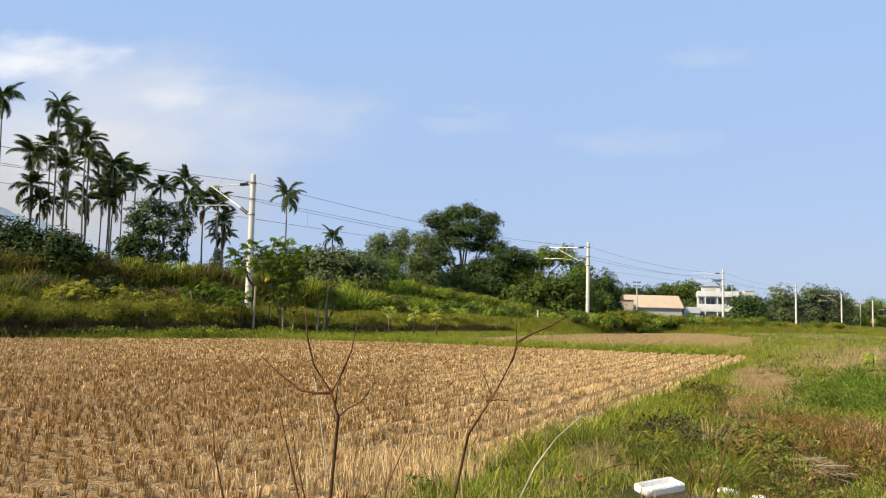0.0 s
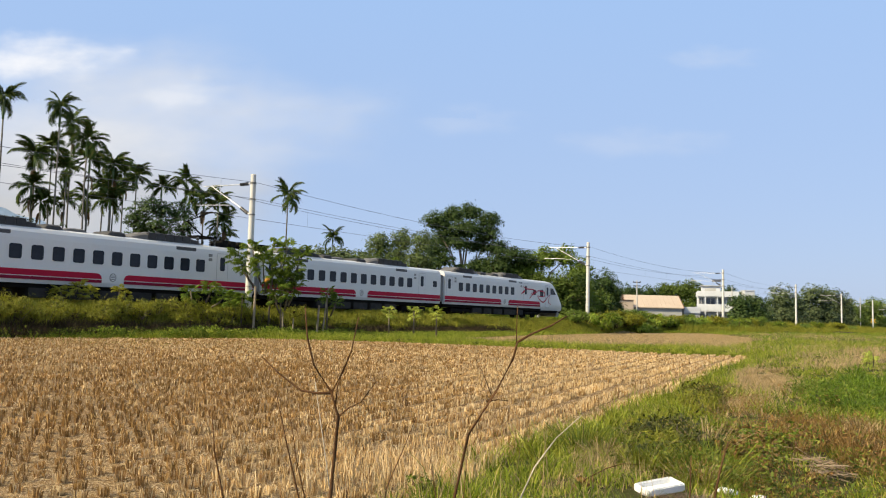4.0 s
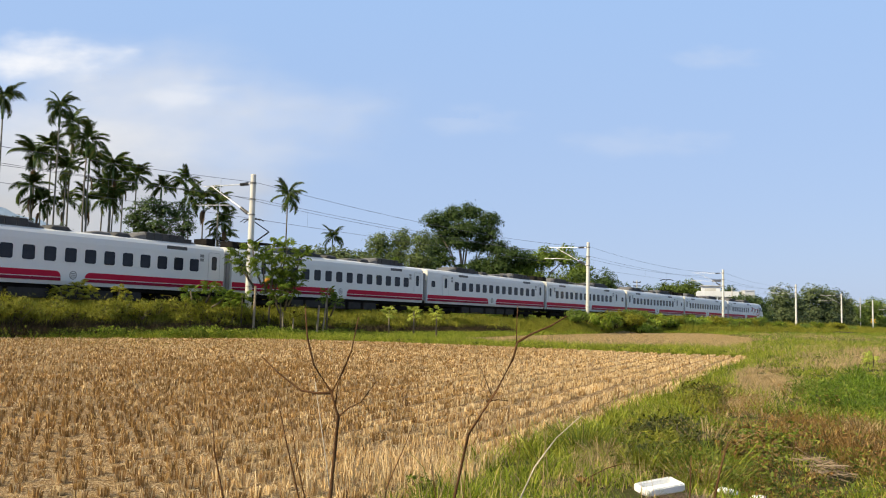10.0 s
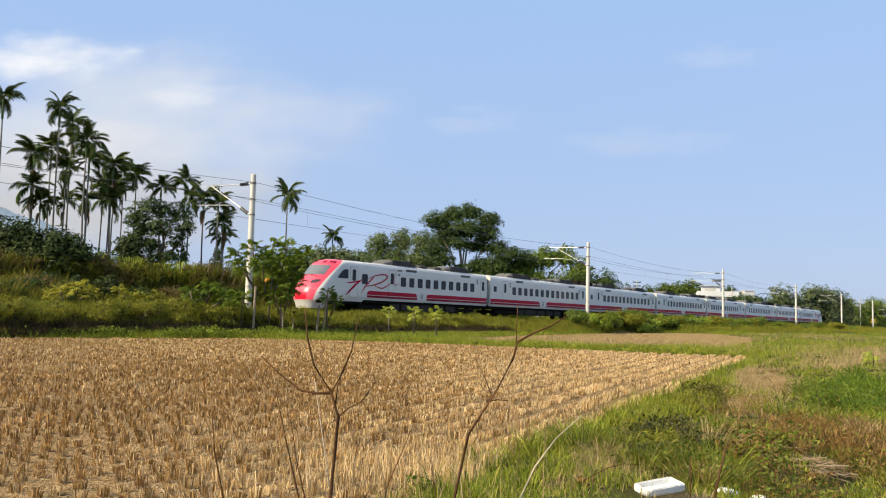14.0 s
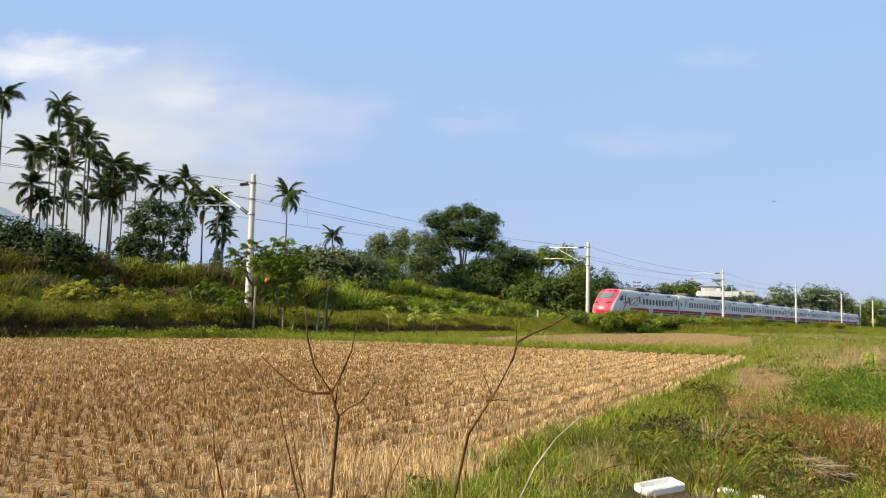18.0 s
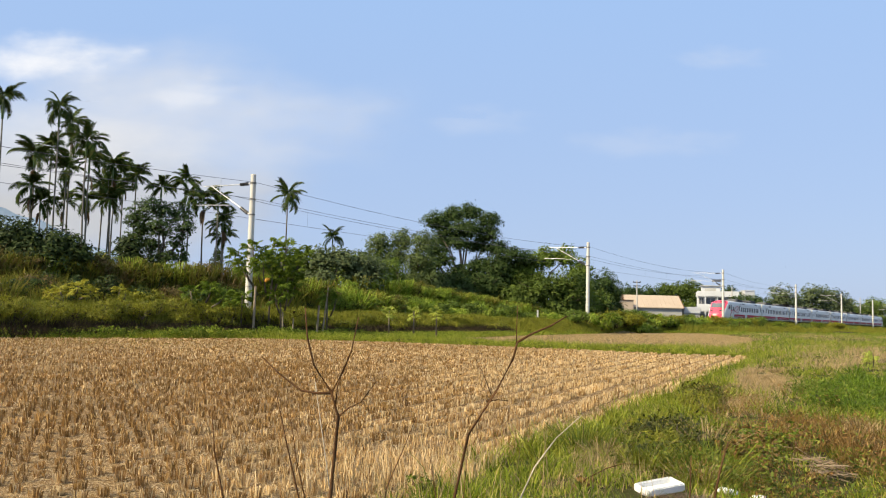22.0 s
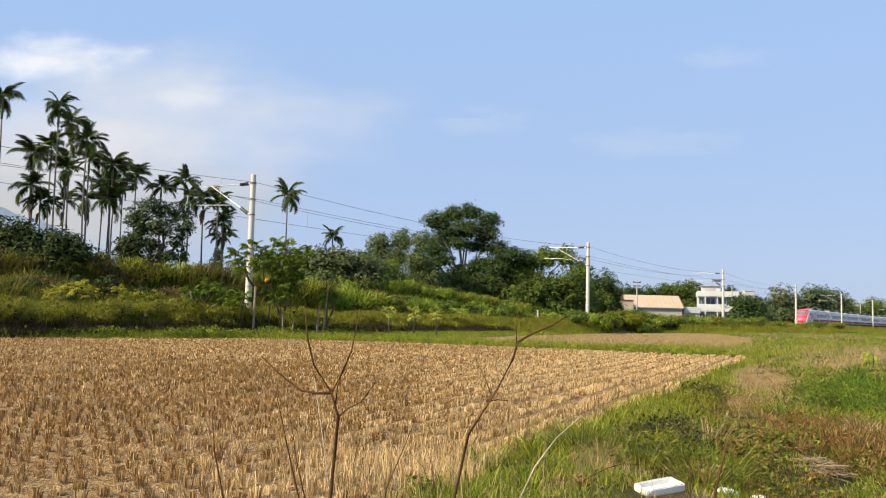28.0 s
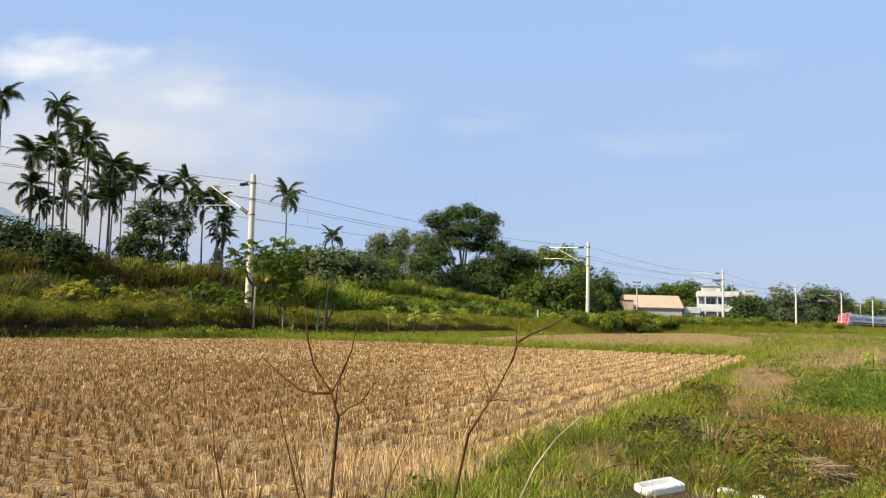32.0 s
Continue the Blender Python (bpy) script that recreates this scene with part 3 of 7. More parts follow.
def band(x0, x1, side, z0, z1, round0, round1):
    """A painted band whose upper corners are rounded where round0 or round1 is given."""
    bm = bmesh.new()
    out = [(x0, z0), (x1, z0)]
    for x, r, way in ((x1, round1, -1), (x0, round0, 1)):
        if r:
            arc = [(x + way * r * (1 - math.cos(a)), z1 - (z1 - z0) * (1 - math.sin(a))) for a in (math.pi / 2 * k / 6 for k in range(7))]
            out += arc if way < 0 else arc[::-1]
        else:
            out.append((x, z1))
    out = [p for i, p in enumerate(out) if i == 0 or math.dist(p, out[i - 1]) > 1e-4]
    if math.dist(out[0], out[-1]) < 1e-4:
        out.pop()
    y = side * 1.468
    vs = [bm.verts.new((x, y, z)) for x, z in out]
    back = [bm.verts.new((x, y - side * 0.02, z)) for x, z in out]
    bm.faces.new(vs)
    bm.faces.new(back[::-1])
    for i in range(len(vs)):
        j = (i + 1) % len(vs)
        bm.faces.new((vs[i], back[i], back[j], vs[j]))
    return bm


def bands(car, spans):
    for side in (-1, 1):
        for a, b, ra, rb in spans:
            part("upper_band", band(a, b, side, 1.45, 1.755, ra, rb), CAR_RED, car, "crimson upper band")
            part("lower_band", band(a, b, side, 1.245, 1.405, 0, 0), BAND_DARK, car, "dark crimson lower band")


def badge(car, x):
    """The round emblem between the bands: a plain ring with three bars."""
    for side in (-1, 1):
        ring = side_piece("badge", BADGE_RING, car, x, side, 1.57, 0.001, "round grey emblem of plain bars")
        for name, me, z, proud in (("badge_field", BADGE, 0.0, -0.006), ("badge_bar", BADGE_BAR, 0.09, -0.012), ("badge_bar", BADGE_BAR, 0.0, -0.012), ("badge_bar", BADGE_BAR, -0.09, -0.012)):
            ob = part(name, me, None, ring)
            ob.location = (0, proud, z)


WHEEL = mesh_of(tube(bmesh.new(), [(0, -0.07, 0), (0, 0.07, 0)], 0.43, 18), UNDER, "wheel")


def running_gear(car, x0, x1, centres):
    part("underframe", boxed(x0, x1, -1.2, 1.2, 0.82, 1.06, bevel=0.03), UNDER, car, "black underframe")
    mid = (x0 + x1) / 2
    for a, b in ((-4.6, -3.4), (-3.2, -1.0), (-0.7, 0.9), (1.2, 2.6), (2.9, 4.4)):
        part("equipment_box", boxed(mid + a, mid + b, -1.25, 1.25, 0.35, 0.84, bevel=0.04), GEAR, car, "dark grey equipment box")
    for c in centres:
        bogie = part("bogie", boxed(c - 1.6, c + 1.6, -1.05, 1.05, 0.42, 0.72, bevel=0.05), UNDER, car, "black bogie frame")
        for dx in (-1.05, 1.05):
            for y in (-0.56, 0.56):
                w = part("wheel", WHEEL, None, bogie)
                w.location = (c + dx, y, 0.43)


def roof_hump(x0, x1, w, h, cut0, cut1):
    """A low roof housing with chamfered flanks and sloping ends."""
    bm = bmesh.new()
    prof = [(-w, 3.72), (-w * 0.95, 3.98 + h * 0.55), (-w * 0.7, 3.98 + h), (w * 0.7, 3.98 + h), (w * 0.95, 3.98 + h * 0.55), (w, 3.72)]
    rows = []
    for x, f in ((x0, 0.2), (x0 + cut0 * 0.5, 0.75), (x0 + cut0, 1.0), (x1 - cut1, 1.0), (x1, 0.25)):
        rows.append([bm.verts.new((x, y * (0.85 + 0.15 * f), 3.72 + (z - 3.72) * f + (1 - f) * 0.2)) for y, z in prof])
    for a, b in zip(rows, rows[1:]):
        for i in range(5):
            bm.faces.new((a[i], a[i + 1], b[i + 1], b[i]))
    bm.faces.new(rows[0])
    bm.faces.new(rows[-1][::-1])
    return bm


def roof_unit(car, x0, x1, h=0.37, w=0.98, ramp0=1.2, ramp1=0.9):
    """A roof-mounted cooling unit: a grey casing with sloping ends and black louvred flanks."""
    if x1 - x0 < 2.5:
        part("roof_unit", roof_hump(x0, x1, w, h, 0.2, 0.2), ROOF_DARK, car, "black low roof housing")
        return
    unit = part("roof_unit", roof_hump(x0, x1, w, h, ramp0, ramp1), FAIRING, car, "grey roof cooling unit with sloping ends")
    a, b = x0 + ramp0 * 0.85, x1 - ramp1 * 0.35
    for side in (-1, 1):
        for k in range(6):
            xa, xb = a + (b - a) * (k + 0.03) / 6, a + (b - a) * (k + 0.97) / 6
            top = h * (0.9 if k < 5 else 0.45)
            part("louvre", boxed(xa, xb, *sorted((side * w * 1.0, side * w * 0.80)), 3.93, 3.98 + top, bevel=0.012), ROOF_DARK, unit, "black louvre panel")
        part("top_grille", boxed(a + 0.1, b - 0.5, *sorted((side * w * 0.12, side * w * 0.62)), 3.98 + h - 0.03, 3.98 + h + 0.02, bevel=0.008), CAR_GREY, unit, "dark grey top grille")


def ramp_cover(car, x0, x1):
    part("ramp_cover", roof_hump(x0, x1, 0.8, 0.14, 0.5, 0.2), FAIRING, car, "low grey cable cover")


def roof_insulator(car, x, y, h=0.5):
    ins = part("roof_insulator", tube(bmesh.new(), [(x, y, 3.95), (x, y, 3.98 + h)], 0.05, 8), CAR_GREY, car, "grey ribbed roof insulator")
    for k in range(4):
        z = 4.05 + (h - 0.1) * k / 4
        part("rib", tube(bmesh.new(), [(x, y, z), (x, y, z + 0.035)], 0.10, 10), UNDER, ins)


def pantograph(car, x, way):
    """A raised single-arm collector: base at x, the elbow towards way."""
    base = part("pantograph", boxed(x - 0.75, x + 0.75, -0.7, 0.7, 4.42, 4.52, bevel=0.02), UNDER, car, "raised dark single-arm pantograph")
    for dx in (-0.65, 0.65):
        for y in (-0.6, 0.6):
            roof_insulator(car, x + dx, y, 0.45)
    knee = (x + way * 1.05, 0, 5.38)
    part("lower_arm", tube(bmesh.new(), [(x - way * 0.3, 0, 4.5), knee], 0.05, 8), UNDER, base)
    part("upper_arm", tube(bmesh.new(), [knee, (x - way * 0.5, 0, 6.02)], 0.035, 8), UNDER, base)
    for dx in (-0.16, 0.16):
        hx = x - way * 0.5 + dx
        part("collector_head", tube(bmesh.new(), [(hx, -0.95, 5.92), (hx, -0.6, 6.08), (hx, 0.6, 6.08), (hx, 0.95, 5.92)], 0.03, 6), UNDER, base)


def side_set(car, windows, doors, vents, small=(), sides=(-1, 1)):
    for side in sides:
        for x in windows:
            side_piece("window", WINDOW, car, x, side, 2.61, 0.006, "dark tinted window")
        for x in small:
            side_piece("small_window", SMALL_WINDOW, car, x, side, 2.66, 0.006, "small dark window")
        for x in doors:
            edge = side_piece("door_edge", DOOR_EDGE, car, x, side, 2.33, 0.002)
            door = side_piece("door", DOOR_LEAF, car, x, side, 2.33, 0.006, "white plug door")
            side_piece("door_window", DOOR_GLASS, car, x, side, 2.80, 0.012, "narrow dark door window")
        for x in vents:
            side_piece("display", DISPLAY, car, x, side, 3.54, 0.002, "dark destination display strip")


def gangway(car, x, way):
    """The end wall's bellows at the end x, facing way; a sun-tinted housing on the sunward end."""
    part("bellows", boxed(min(x, x + way * 0.30), max(x, x + way * 0.30), -1.28, 1.28, 1.25, 3.5, bevel=0.04), BELLOWS, car, "grey rubber gangway bellows")
    part("buffer_plate", boxed(min(x, x + way * 0.3), max(x, x + way * 0.3), -1.2, 1.2, 0.9, 1.25, bevel=0.03), UNDER, car)
    # cream tint and slant make the sunward panel read as sunlit
    if way < 0:
        for side in (-1, 1):
            bm = bmesh.new()
            foot = [(x - 0.02, side * 1.44), (x - 0.2, side * 0.98), (x + 0.02, side * 0.98)]
            low = [bm.verts.new((px, py, 2.92)) for px, py in foot]
            top = [bm.verts.new((px, py, 3.78)) for px, py in foot]
            bm.faces.new(low)
            bm.faces.new(top[::-1])
            for i in range(3):
                bm.faces.new((low[i], low[(i + 1) % 3], top[(i + 1) % 3], top[i]))
            part("end_housing", bm, CAR_SUNLIT, car, "end housing tinted cream and slanted to look sunlit")
    part("coupler", boxed(min(x, x + way * 0.3), max(x, x + way * 0.3), -0.15, 0.15, 0.75, 0.98, bevel=0.02), UNDER, car)


def middle_car(mirrored, collector):
    """A middle car: entrance and washroom window at its tail end, or at its head end where mirrored."""
    half = 10.0
    m = -1 if mirrored else 1
    car = thing("train_car", "white express train car with crimson bands and dark windows", "train car", group="cars of the train")
    part("body", body_shell(-half, half), CAR_WHITE, car, "white steel body shell")
    running_gear(car, -half + 0.1, half - 0.1, (-6.9, 6.9))
    side_set(car, [m * (-5.72 + 1.122 * k) for k in range(13)], (m * -7.38, m * 9.22), (m * -4.67, m * 6.5), (m * -9.18,))
    for side in (-1, 1):
        for x, z in ((-6.45, 3.28), (-6.45, 3.02), (8.3, 3.2), (8.3, 2.96)):
            side_piece("mark", MARK, car, m * x, side, z, 0.002, "small grey marking")
    bands(car, [(-9.95, -0.6, 0.0, 0.3), (0.75, 9.95, 0.3, 0.0)] if m > 0 else [(-9.95, -0.75, 0.0, 0.3), (0.6, 9.95, 0.3, 0.0)])
    badge(car, m * 0.08)
    roof_unit(car, *sorted((m * -6.2, m * -1.3)))
    roof_unit(car, *sorted((m * -1.0, m * 0.2)), h=0.2)
    roof_unit(car, *sorted((m * 2.75, m * 3.8)), h=0.2)
    roof_unit(car, *sorted((m * 3.9, m * 8.2)), ramp0=0.9, ramp1=1.0)
    ramp_cover(car, *sorted((m * 1.3, m * 2.7)))
    if collector:
        pantograph(car, m * -6.75, m)
        for x in (-9.55, -8.9, -8.3):
            part("roof_box", boxed(*sorted((m * x, m * (x + 0.45))), -0.85, 0.35, 3.9, 4.36, bevel=0.03), UNDER, car, "dark roof box")
            roof_insulator(car, m * (x + 0.2), 0.7, 0.55)
        part("busbar", tube(bmesh.new(), [(m * -9.7, 0.7, 4.5), (m * -7.3, 0.7, 4.5)], 0.03, 6), UNDER, car)
    else:
        part("roof_box", boxed(*sorted((m * 9.05, m * 9.75)), -0.85, 0.4, 3.9, 4.36, bevel=0.03), UNDER, car, "dark roof box")
    gangway(car, -half, -1)
    gangway(car, half, 1)
    return car


NOSE_TOP = [(0.62, 0.14), (0.9, 0.04), (1.25, 0.0), (1.6, 0.08), (2.0, 0.34), (2.4, 0.62), (2.8, 0.92), (3.1, 1.18), (3.4, 1.47), (3.65, 1.77), (3.82, 2.1), (3.92, 2.5), (3.98, 3.2)]


def nose_point(z, a, out=0.0):
    """A point of the nose's skin: height z, a from -1 (one flank's rear) over 0 (the tip line) to 1."""
    for (z0, d0), (z1, d1) in zip(NOSE_TOP, NOSE_TOP[1:]):
        if z <= z1:
            d = d0 + (d1 - d0) * max(0, z - z0) / (z1 - z0)
            break
    else:
        d = NOSE_TOP[-1][1]
    w = half_width(max(z, 1.05)) if z < 3.97 else 0.32
    if z < 1.05:
        w = 1.38 - (1.05 - z) * 0.5
    t = abs(a)
    lean = max(0.0, min(1.0, (z - 0.6) / 2.6))
    wf = w * (0.80 + 0.2 * min(1.0, t / 0.75) ** 1.0) if t < 0.75 else w
    if t < 0.75:
        u = t / 0.75
        y = wf * u * (0.93 + 0.05 * lean)
        x = d + (0.5 + 0.6 * lean) * u ** 3.2
    else:
        u = (t - 0.75) / 0.25
        y = w * (0.98 + 0.02 * u) if u > 0 else w * 0.98
        x0 = d + (0.5 + 0.6 * lean)
        x = x0 + (5.2 - x0) * u
        y = w * min(1.0, (0.93 + 0.05 * lean) + u * 0.12)
    return Vector((x - out, (y + (out if t > 0.6 else 0)) * (1 if a > 0 else -1), z))


def nose_patch(zs, as_, out=0.0):
    bm = bmesh.new()
    rows = [[bm.verts.new(nose_point(z, a, out)) for a in (as_(z) if callable(as_) else as_)] for z in zs]
    for r0, r1 in zip(rows, rows[1:]):
        for k in range(len(r0) - 1):
            bm.faces.new((r0[k], r0[k + 1], r1[k + 1], r1[k]))
    return bm


def spread(a, b, k):
    return [a + (b - a) * i / k for i in range(k + 1)]


def swoosh(car, pts, r, side, proud):
    """A brush stroke painted on the flank, thick in its middle."""
    bm = bmesh.new()
    P = [Vector((x, 0, z)) for x, z in pts]
    fine = []
    for i in range(len(P) - 1):
        p0, p1, p2, p3 = P[max(i - 1, 0)], P[i], P[i + 1], P[min(i + 2, len(P) - 1)]
        for k in range(6):
            t = k / 6
            fine.append(0.5 * (2 * p1 + (p2 - p0) * t + (2 * p0 - 5 * p1 + 4 * p2 - p3) * t * t + (3 * p1 - p0 - 3 * p2 + p3) * t ** 3))
    fine.append(P[-1])
    up, low = [], []
    m = len(fine) - 1
    for i, p in enumerate(fine):
        a = (fine[min(i + 1, m)] - fine[max(i - 1, 0)]).normalized()
        nrm = Vector((-a.z, 0, a.x)) * r * 1.2 * (0.25 + 0.75 * math.sin(math.pi * min(1, (i + 0.5) / (m + 1))))
        for q, lst in ((p + nrm, up), (p - nrm, low)):
            lst.append(bm.verts.new((q.x, side * (half_width(q.z) + proud), q.z)))
    for i in range(m):
        bm.faces.new((up[i], up[i + 1], low[i + 1], low[i]))
    part("painted_stroke", bm, CAR_RED, car, "sweeping crimson brush stroke")


def end_car():
    """The driving car; its nose tip lies at x = 0 and the car runs towards +x."""
    length = 22.3
    car = thing("driving_car", "white streamlined driving car with a pinkish-red nose", "train car", group="cars of the train")
    part("body", body_shell(5.2, length), CAR_WHITE, car, "white steel body shell")
    zs = [z for z, _ in NOSE_TOP]


    def cut(z):
        """Where the red mask ends and the white flank begins."""
        return 0.60 + 0.12 * min(1.0, max(0.0, (z - 0.9) / 2.6))

    flank = [z for z in zs if z >= 0.9]
    for way in (-1, 1):
        part("nose_flank", nose_patch(flank, lambda z: [way * a for a in spread(cut(z), 0.80, 4) + spread(0.80, 1.0, 4)[1:]]), CAR_WHITE, car, "white nose flank", smooth=True)
    part("nose_mask", nose_patch([z for z in zs if z >= 0.9], lambda z: spread(-cut(z), cut(z), 20)), NOSE_RED, car, "glossy pinkish-red front mask", smooth=True)
    part("coupler_cover", nose_patch(spread(0.93, 1.42, 4), spread(-0.34, 0.34, 8), 0.012), COVER_RED, car, "deep crimson coupler cover", smooth=True)
    part("mask_seam", nose_patch([1.70, 1.73], spread(-0.62, 0.62, 16), 0.008), CAR_SEAM, car, "thin seam across the mask")
    part("plough", nose_patch([0.32, 0.62, 0.9], spread(-0.79, 0.79, 16)), WALL_GREY, car, "pale grey snowplough apron", smooth=True)
    bm = bmesh.new()
    vs = [bm.verts.new((x, y, 3.975)) for x, y in ((3.4, -0.33), (5.25, -0.42), (5.25, 0.42), (3.4, 0.33))]
    bm.faces.new(vs)
    part("nose_roof", bm, CAR_WHITE, car)
    part("windscreen", nose_patch(spread(2.74, 3.46, 6), spread(-0.58, 0.58, 14), 0.015), WINDSCREEN, car, "wide dark windscreen", smooth=True)
    for way in (-1, 1):
        bm = bmesh.new()
        rim = [nose_point(2.24 + 0.13 * math.sin(a) + 0.06 * math.cos(a), way * (0.44 + 0.15 * math.cos(a)), 0.02) for a in (2 * math.pi * k / 18 for k in range(18))]
        hub = bm.verts.new(nose_point(2.24, way * 0.44, 0.035))
        ring = [bm.verts.new(p) for p in rim]
        for k in range(18):
            bm.faces.new((hub, ring[k], ring[(k + 1) % 18]))
        part("headlight", bm, LAMP_GLASS, car, "dark almond-shaped headlight", smooth=True)
        wiper = [nose_point(2.72, way * 0.12, 0.04), nose_point(2.60, way * 0.42, 0.04)]
        part("wiper", tube(bmesh.new(), wiper, 0.02, 5), UNDER, car)
        for a in (0.2, 0.46):
            part("marker_light", nose_patch(spread(3.60, 3.80, 2), [way * b for b in spread(a, a + 0.16, 3)], 0.012), BAND_DARK, car, "dull red roof marker light")
        bm = bmesh.new()
        corners = [(2.25, 2.55), (3.38, 2.55), (3.38, 3.2), (3.0, 3.22), (2.75, 3.1), (2.4, 2.76)]
        bm.faces.new([bm.verts.new((x, way * (half_width(z) + 0.02), z)) for x, z in corners])
        part("cab_window", bm, CAR_GLASS, car, "dark slanted cab side window")
    part("nose_floor", boxed(0.5, 5.2, -1.15, 1.15, 0.7, 1.1, bevel=0.05), UNDER, car)
    running_gear(car, 4.2, length - 0.1, (5.4 + 1.2, length - 3.1))
    side_set(car, [5.25] + [9.92 + 1.105 * k for k in range(10)], (8.5, length - 0.68), (10.97, 18.8), sides=(-1,))
    side_set(car, [5.25] + [11.02 + 1.105 * k for k in range(9)], (8.5, length - 0.68), (10.97, 18.8), (6.75,), sides=(1,))
    for side in (-1, 1):
        side_piece("cab_door_edge", DOOR_EDGE, car, 4.03, side, 2.33, 0.002)
        side_piece("cab_door", DOOR_LEAF, car, 4.03, side, 2.33, 0.006, "white cab door")
        side_piece("cab_door_window", DOOR_GLASS, car, 4.03, side, 2.84, 0.012, "narrow dark cab door window")
    bands(car, [(5.55, 11.75, 0.3, 0.3), (13.06, length - 0.05, 0.3, 0.0)])
    badge(car, 12.42)
    near_side = (
        ([(3.18, 1.35), (3.67, 1.73), (4.34, 2.24), (4.93, 2.55)], 0.075),
        ([(3.22, 2.24), (4.01, 2.32), (4.87, 2.51)], 0.045),
        ([(4.88, 1.55), (5.35, 2.1), (6.11, 2.69), (6.28, 2.86)], 0.05),
        ([(5.6, 2.63), (6.45, 2.93), (7.4, 3.06), (7.87, 2.96), (7.7, 2.72), (7.08, 2.43), (6.26, 2.22), (5.13, 2.03)], 0.05),
        ([(6.26, 2.22), (6.86, 2.04), (7.35, 2.02), (7.83, 2.21), (8.31, 2.43)], 0.042),
        ([(8.95, 3.4), (8.67, 2.77), (8.72, 2.44), (8.95, 2.32), (9.33, 2.45)], 0.03))
    far_side = (
        ([(9.42, 2.36), (8.85, 2.66), (8.05, 3.0)], 0.075),
        ([(9.1, 3.2), (8.4, 2.95), (7.3, 2.92), (6.6, 2.88)], 0.05),
        ([(7.75, 2.02), (7.05, 2.46), (6.1, 2.72)], 0.05),
        ([(7.5, 2.47), (6.3, 2.8), (5.15, 2.82), (4.6, 2.58), (4.95, 2.28), (6.2, 2.34)], 0.05),
        ([(6.2, 2.34), (5.7, 1.95), (5.0, 1.72), (4.5, 1.92), (4.1, 2.22), (3.5, 2.52)], 0.05),
        ([(3.5, 2.52), (3.85, 1.98), (3.75, 1.65), (3.25, 1.54)], 0.035))
    for side, strokes in ((-1, near_side), (1, far_side)):
        for k, (pts, r) in enumerate(strokes):
            swoosh(car, pts, r, side, 0.02 + 0.004 * k)
        for x, z in ((9.3, 3.46), (9.62, 3.46), (9.35, 3.14), (20.7, 3.3), (20.7, 3.04)):
            side_piece("mark", MARK, car, x, side, z, 0.002, "small grey marking")
    roof_unit(car, 8.1, 12.4)
    roof_unit(car, 12.7, 13.85, h=0.2)
    roof_unit(car, 14.9, 16.0, h=0.2)
    roof_unit(car, 16.1, 20.4)
    gangway(car, length, 1)
    return car


TAIL_CAR = end_car()
LEAD_CAR = copy_thing(TAIL_CAR, Matrix())
MIDDLE = [middle_car(False, False), middle_car(False, True)]
MIDDLE += [copy_thing(MIDDLE[0], Matrix()), middle_car(True, False), middle_car(True, True)]
MIDDLE.append(copy_thing(MIDDLE[3], Matrix()))
PITCH_OF_CARS = 20.62
TRAIN_LENGTH = 6 * PITCH_OF_CARS + 2 * 22.6
# seconds, and where the tail's tip is along the track
TAIL_AT = [(0.0, -148.8), (0.5, -141.2), (1.0, -133.6), (2.0, -118.4), (3.0, -103.3), (4.0, -88.6), (5.0, -74.4), (6.0, -60.5), (7.0, -47.2), (8.0, -34.1), (9.0, -21.2), (10.0, -8.6), (11.0, 4.1), (12.0, 16.8), (13.0, 29.6), (14.0, 42.4), (15.0, 55.3), (16.0, 68.0), (17.0, 80.4), (18.0, 92.2), (19.0, 103.8), (20.0, 114.9), (21.0, 125.4), (22.0, 135.5), (23.0, 145.2), (24.0, 154.6), (25.0, 164.0), (26.0, 173.7), (27.0, 184.0), (28.0, 194.9), (29.0, 206.2), (30.0, 217.8), (31.0, 230.0), (32.0, 243.0)]


def car_pose(s, back=False):
    return along(on_track(s, AXIS_Q, RAIL_Z), TRACK_TURN + (180 if back else 0))


def ellipse(x, y, cx, cy, rx, ry, turn=0.0):
    c, s = math.cos(radians(turn)), math.sin(radians(turn))
    u, v = (x - cx) * c + (y - cy) * s, -(x - cx) * s + (y - cy) * c
    return (u / rx) ** 2 + (v / ry) ** 2


def wander(x, y, k=0.35, seed=0.0):
    return (np.sin(k * x * 1.7 + seed) * np.sin(k * y * 1.3 + 2 * seed) + 0.6 * np.sin(k * 3.7 * x + 1 + seed) * np.sin(k * 4.1 * y + seed) + 0.4 * np.sin(k * 9 * x + 3 * seed) * np.sin(k * 8 * y + 1))


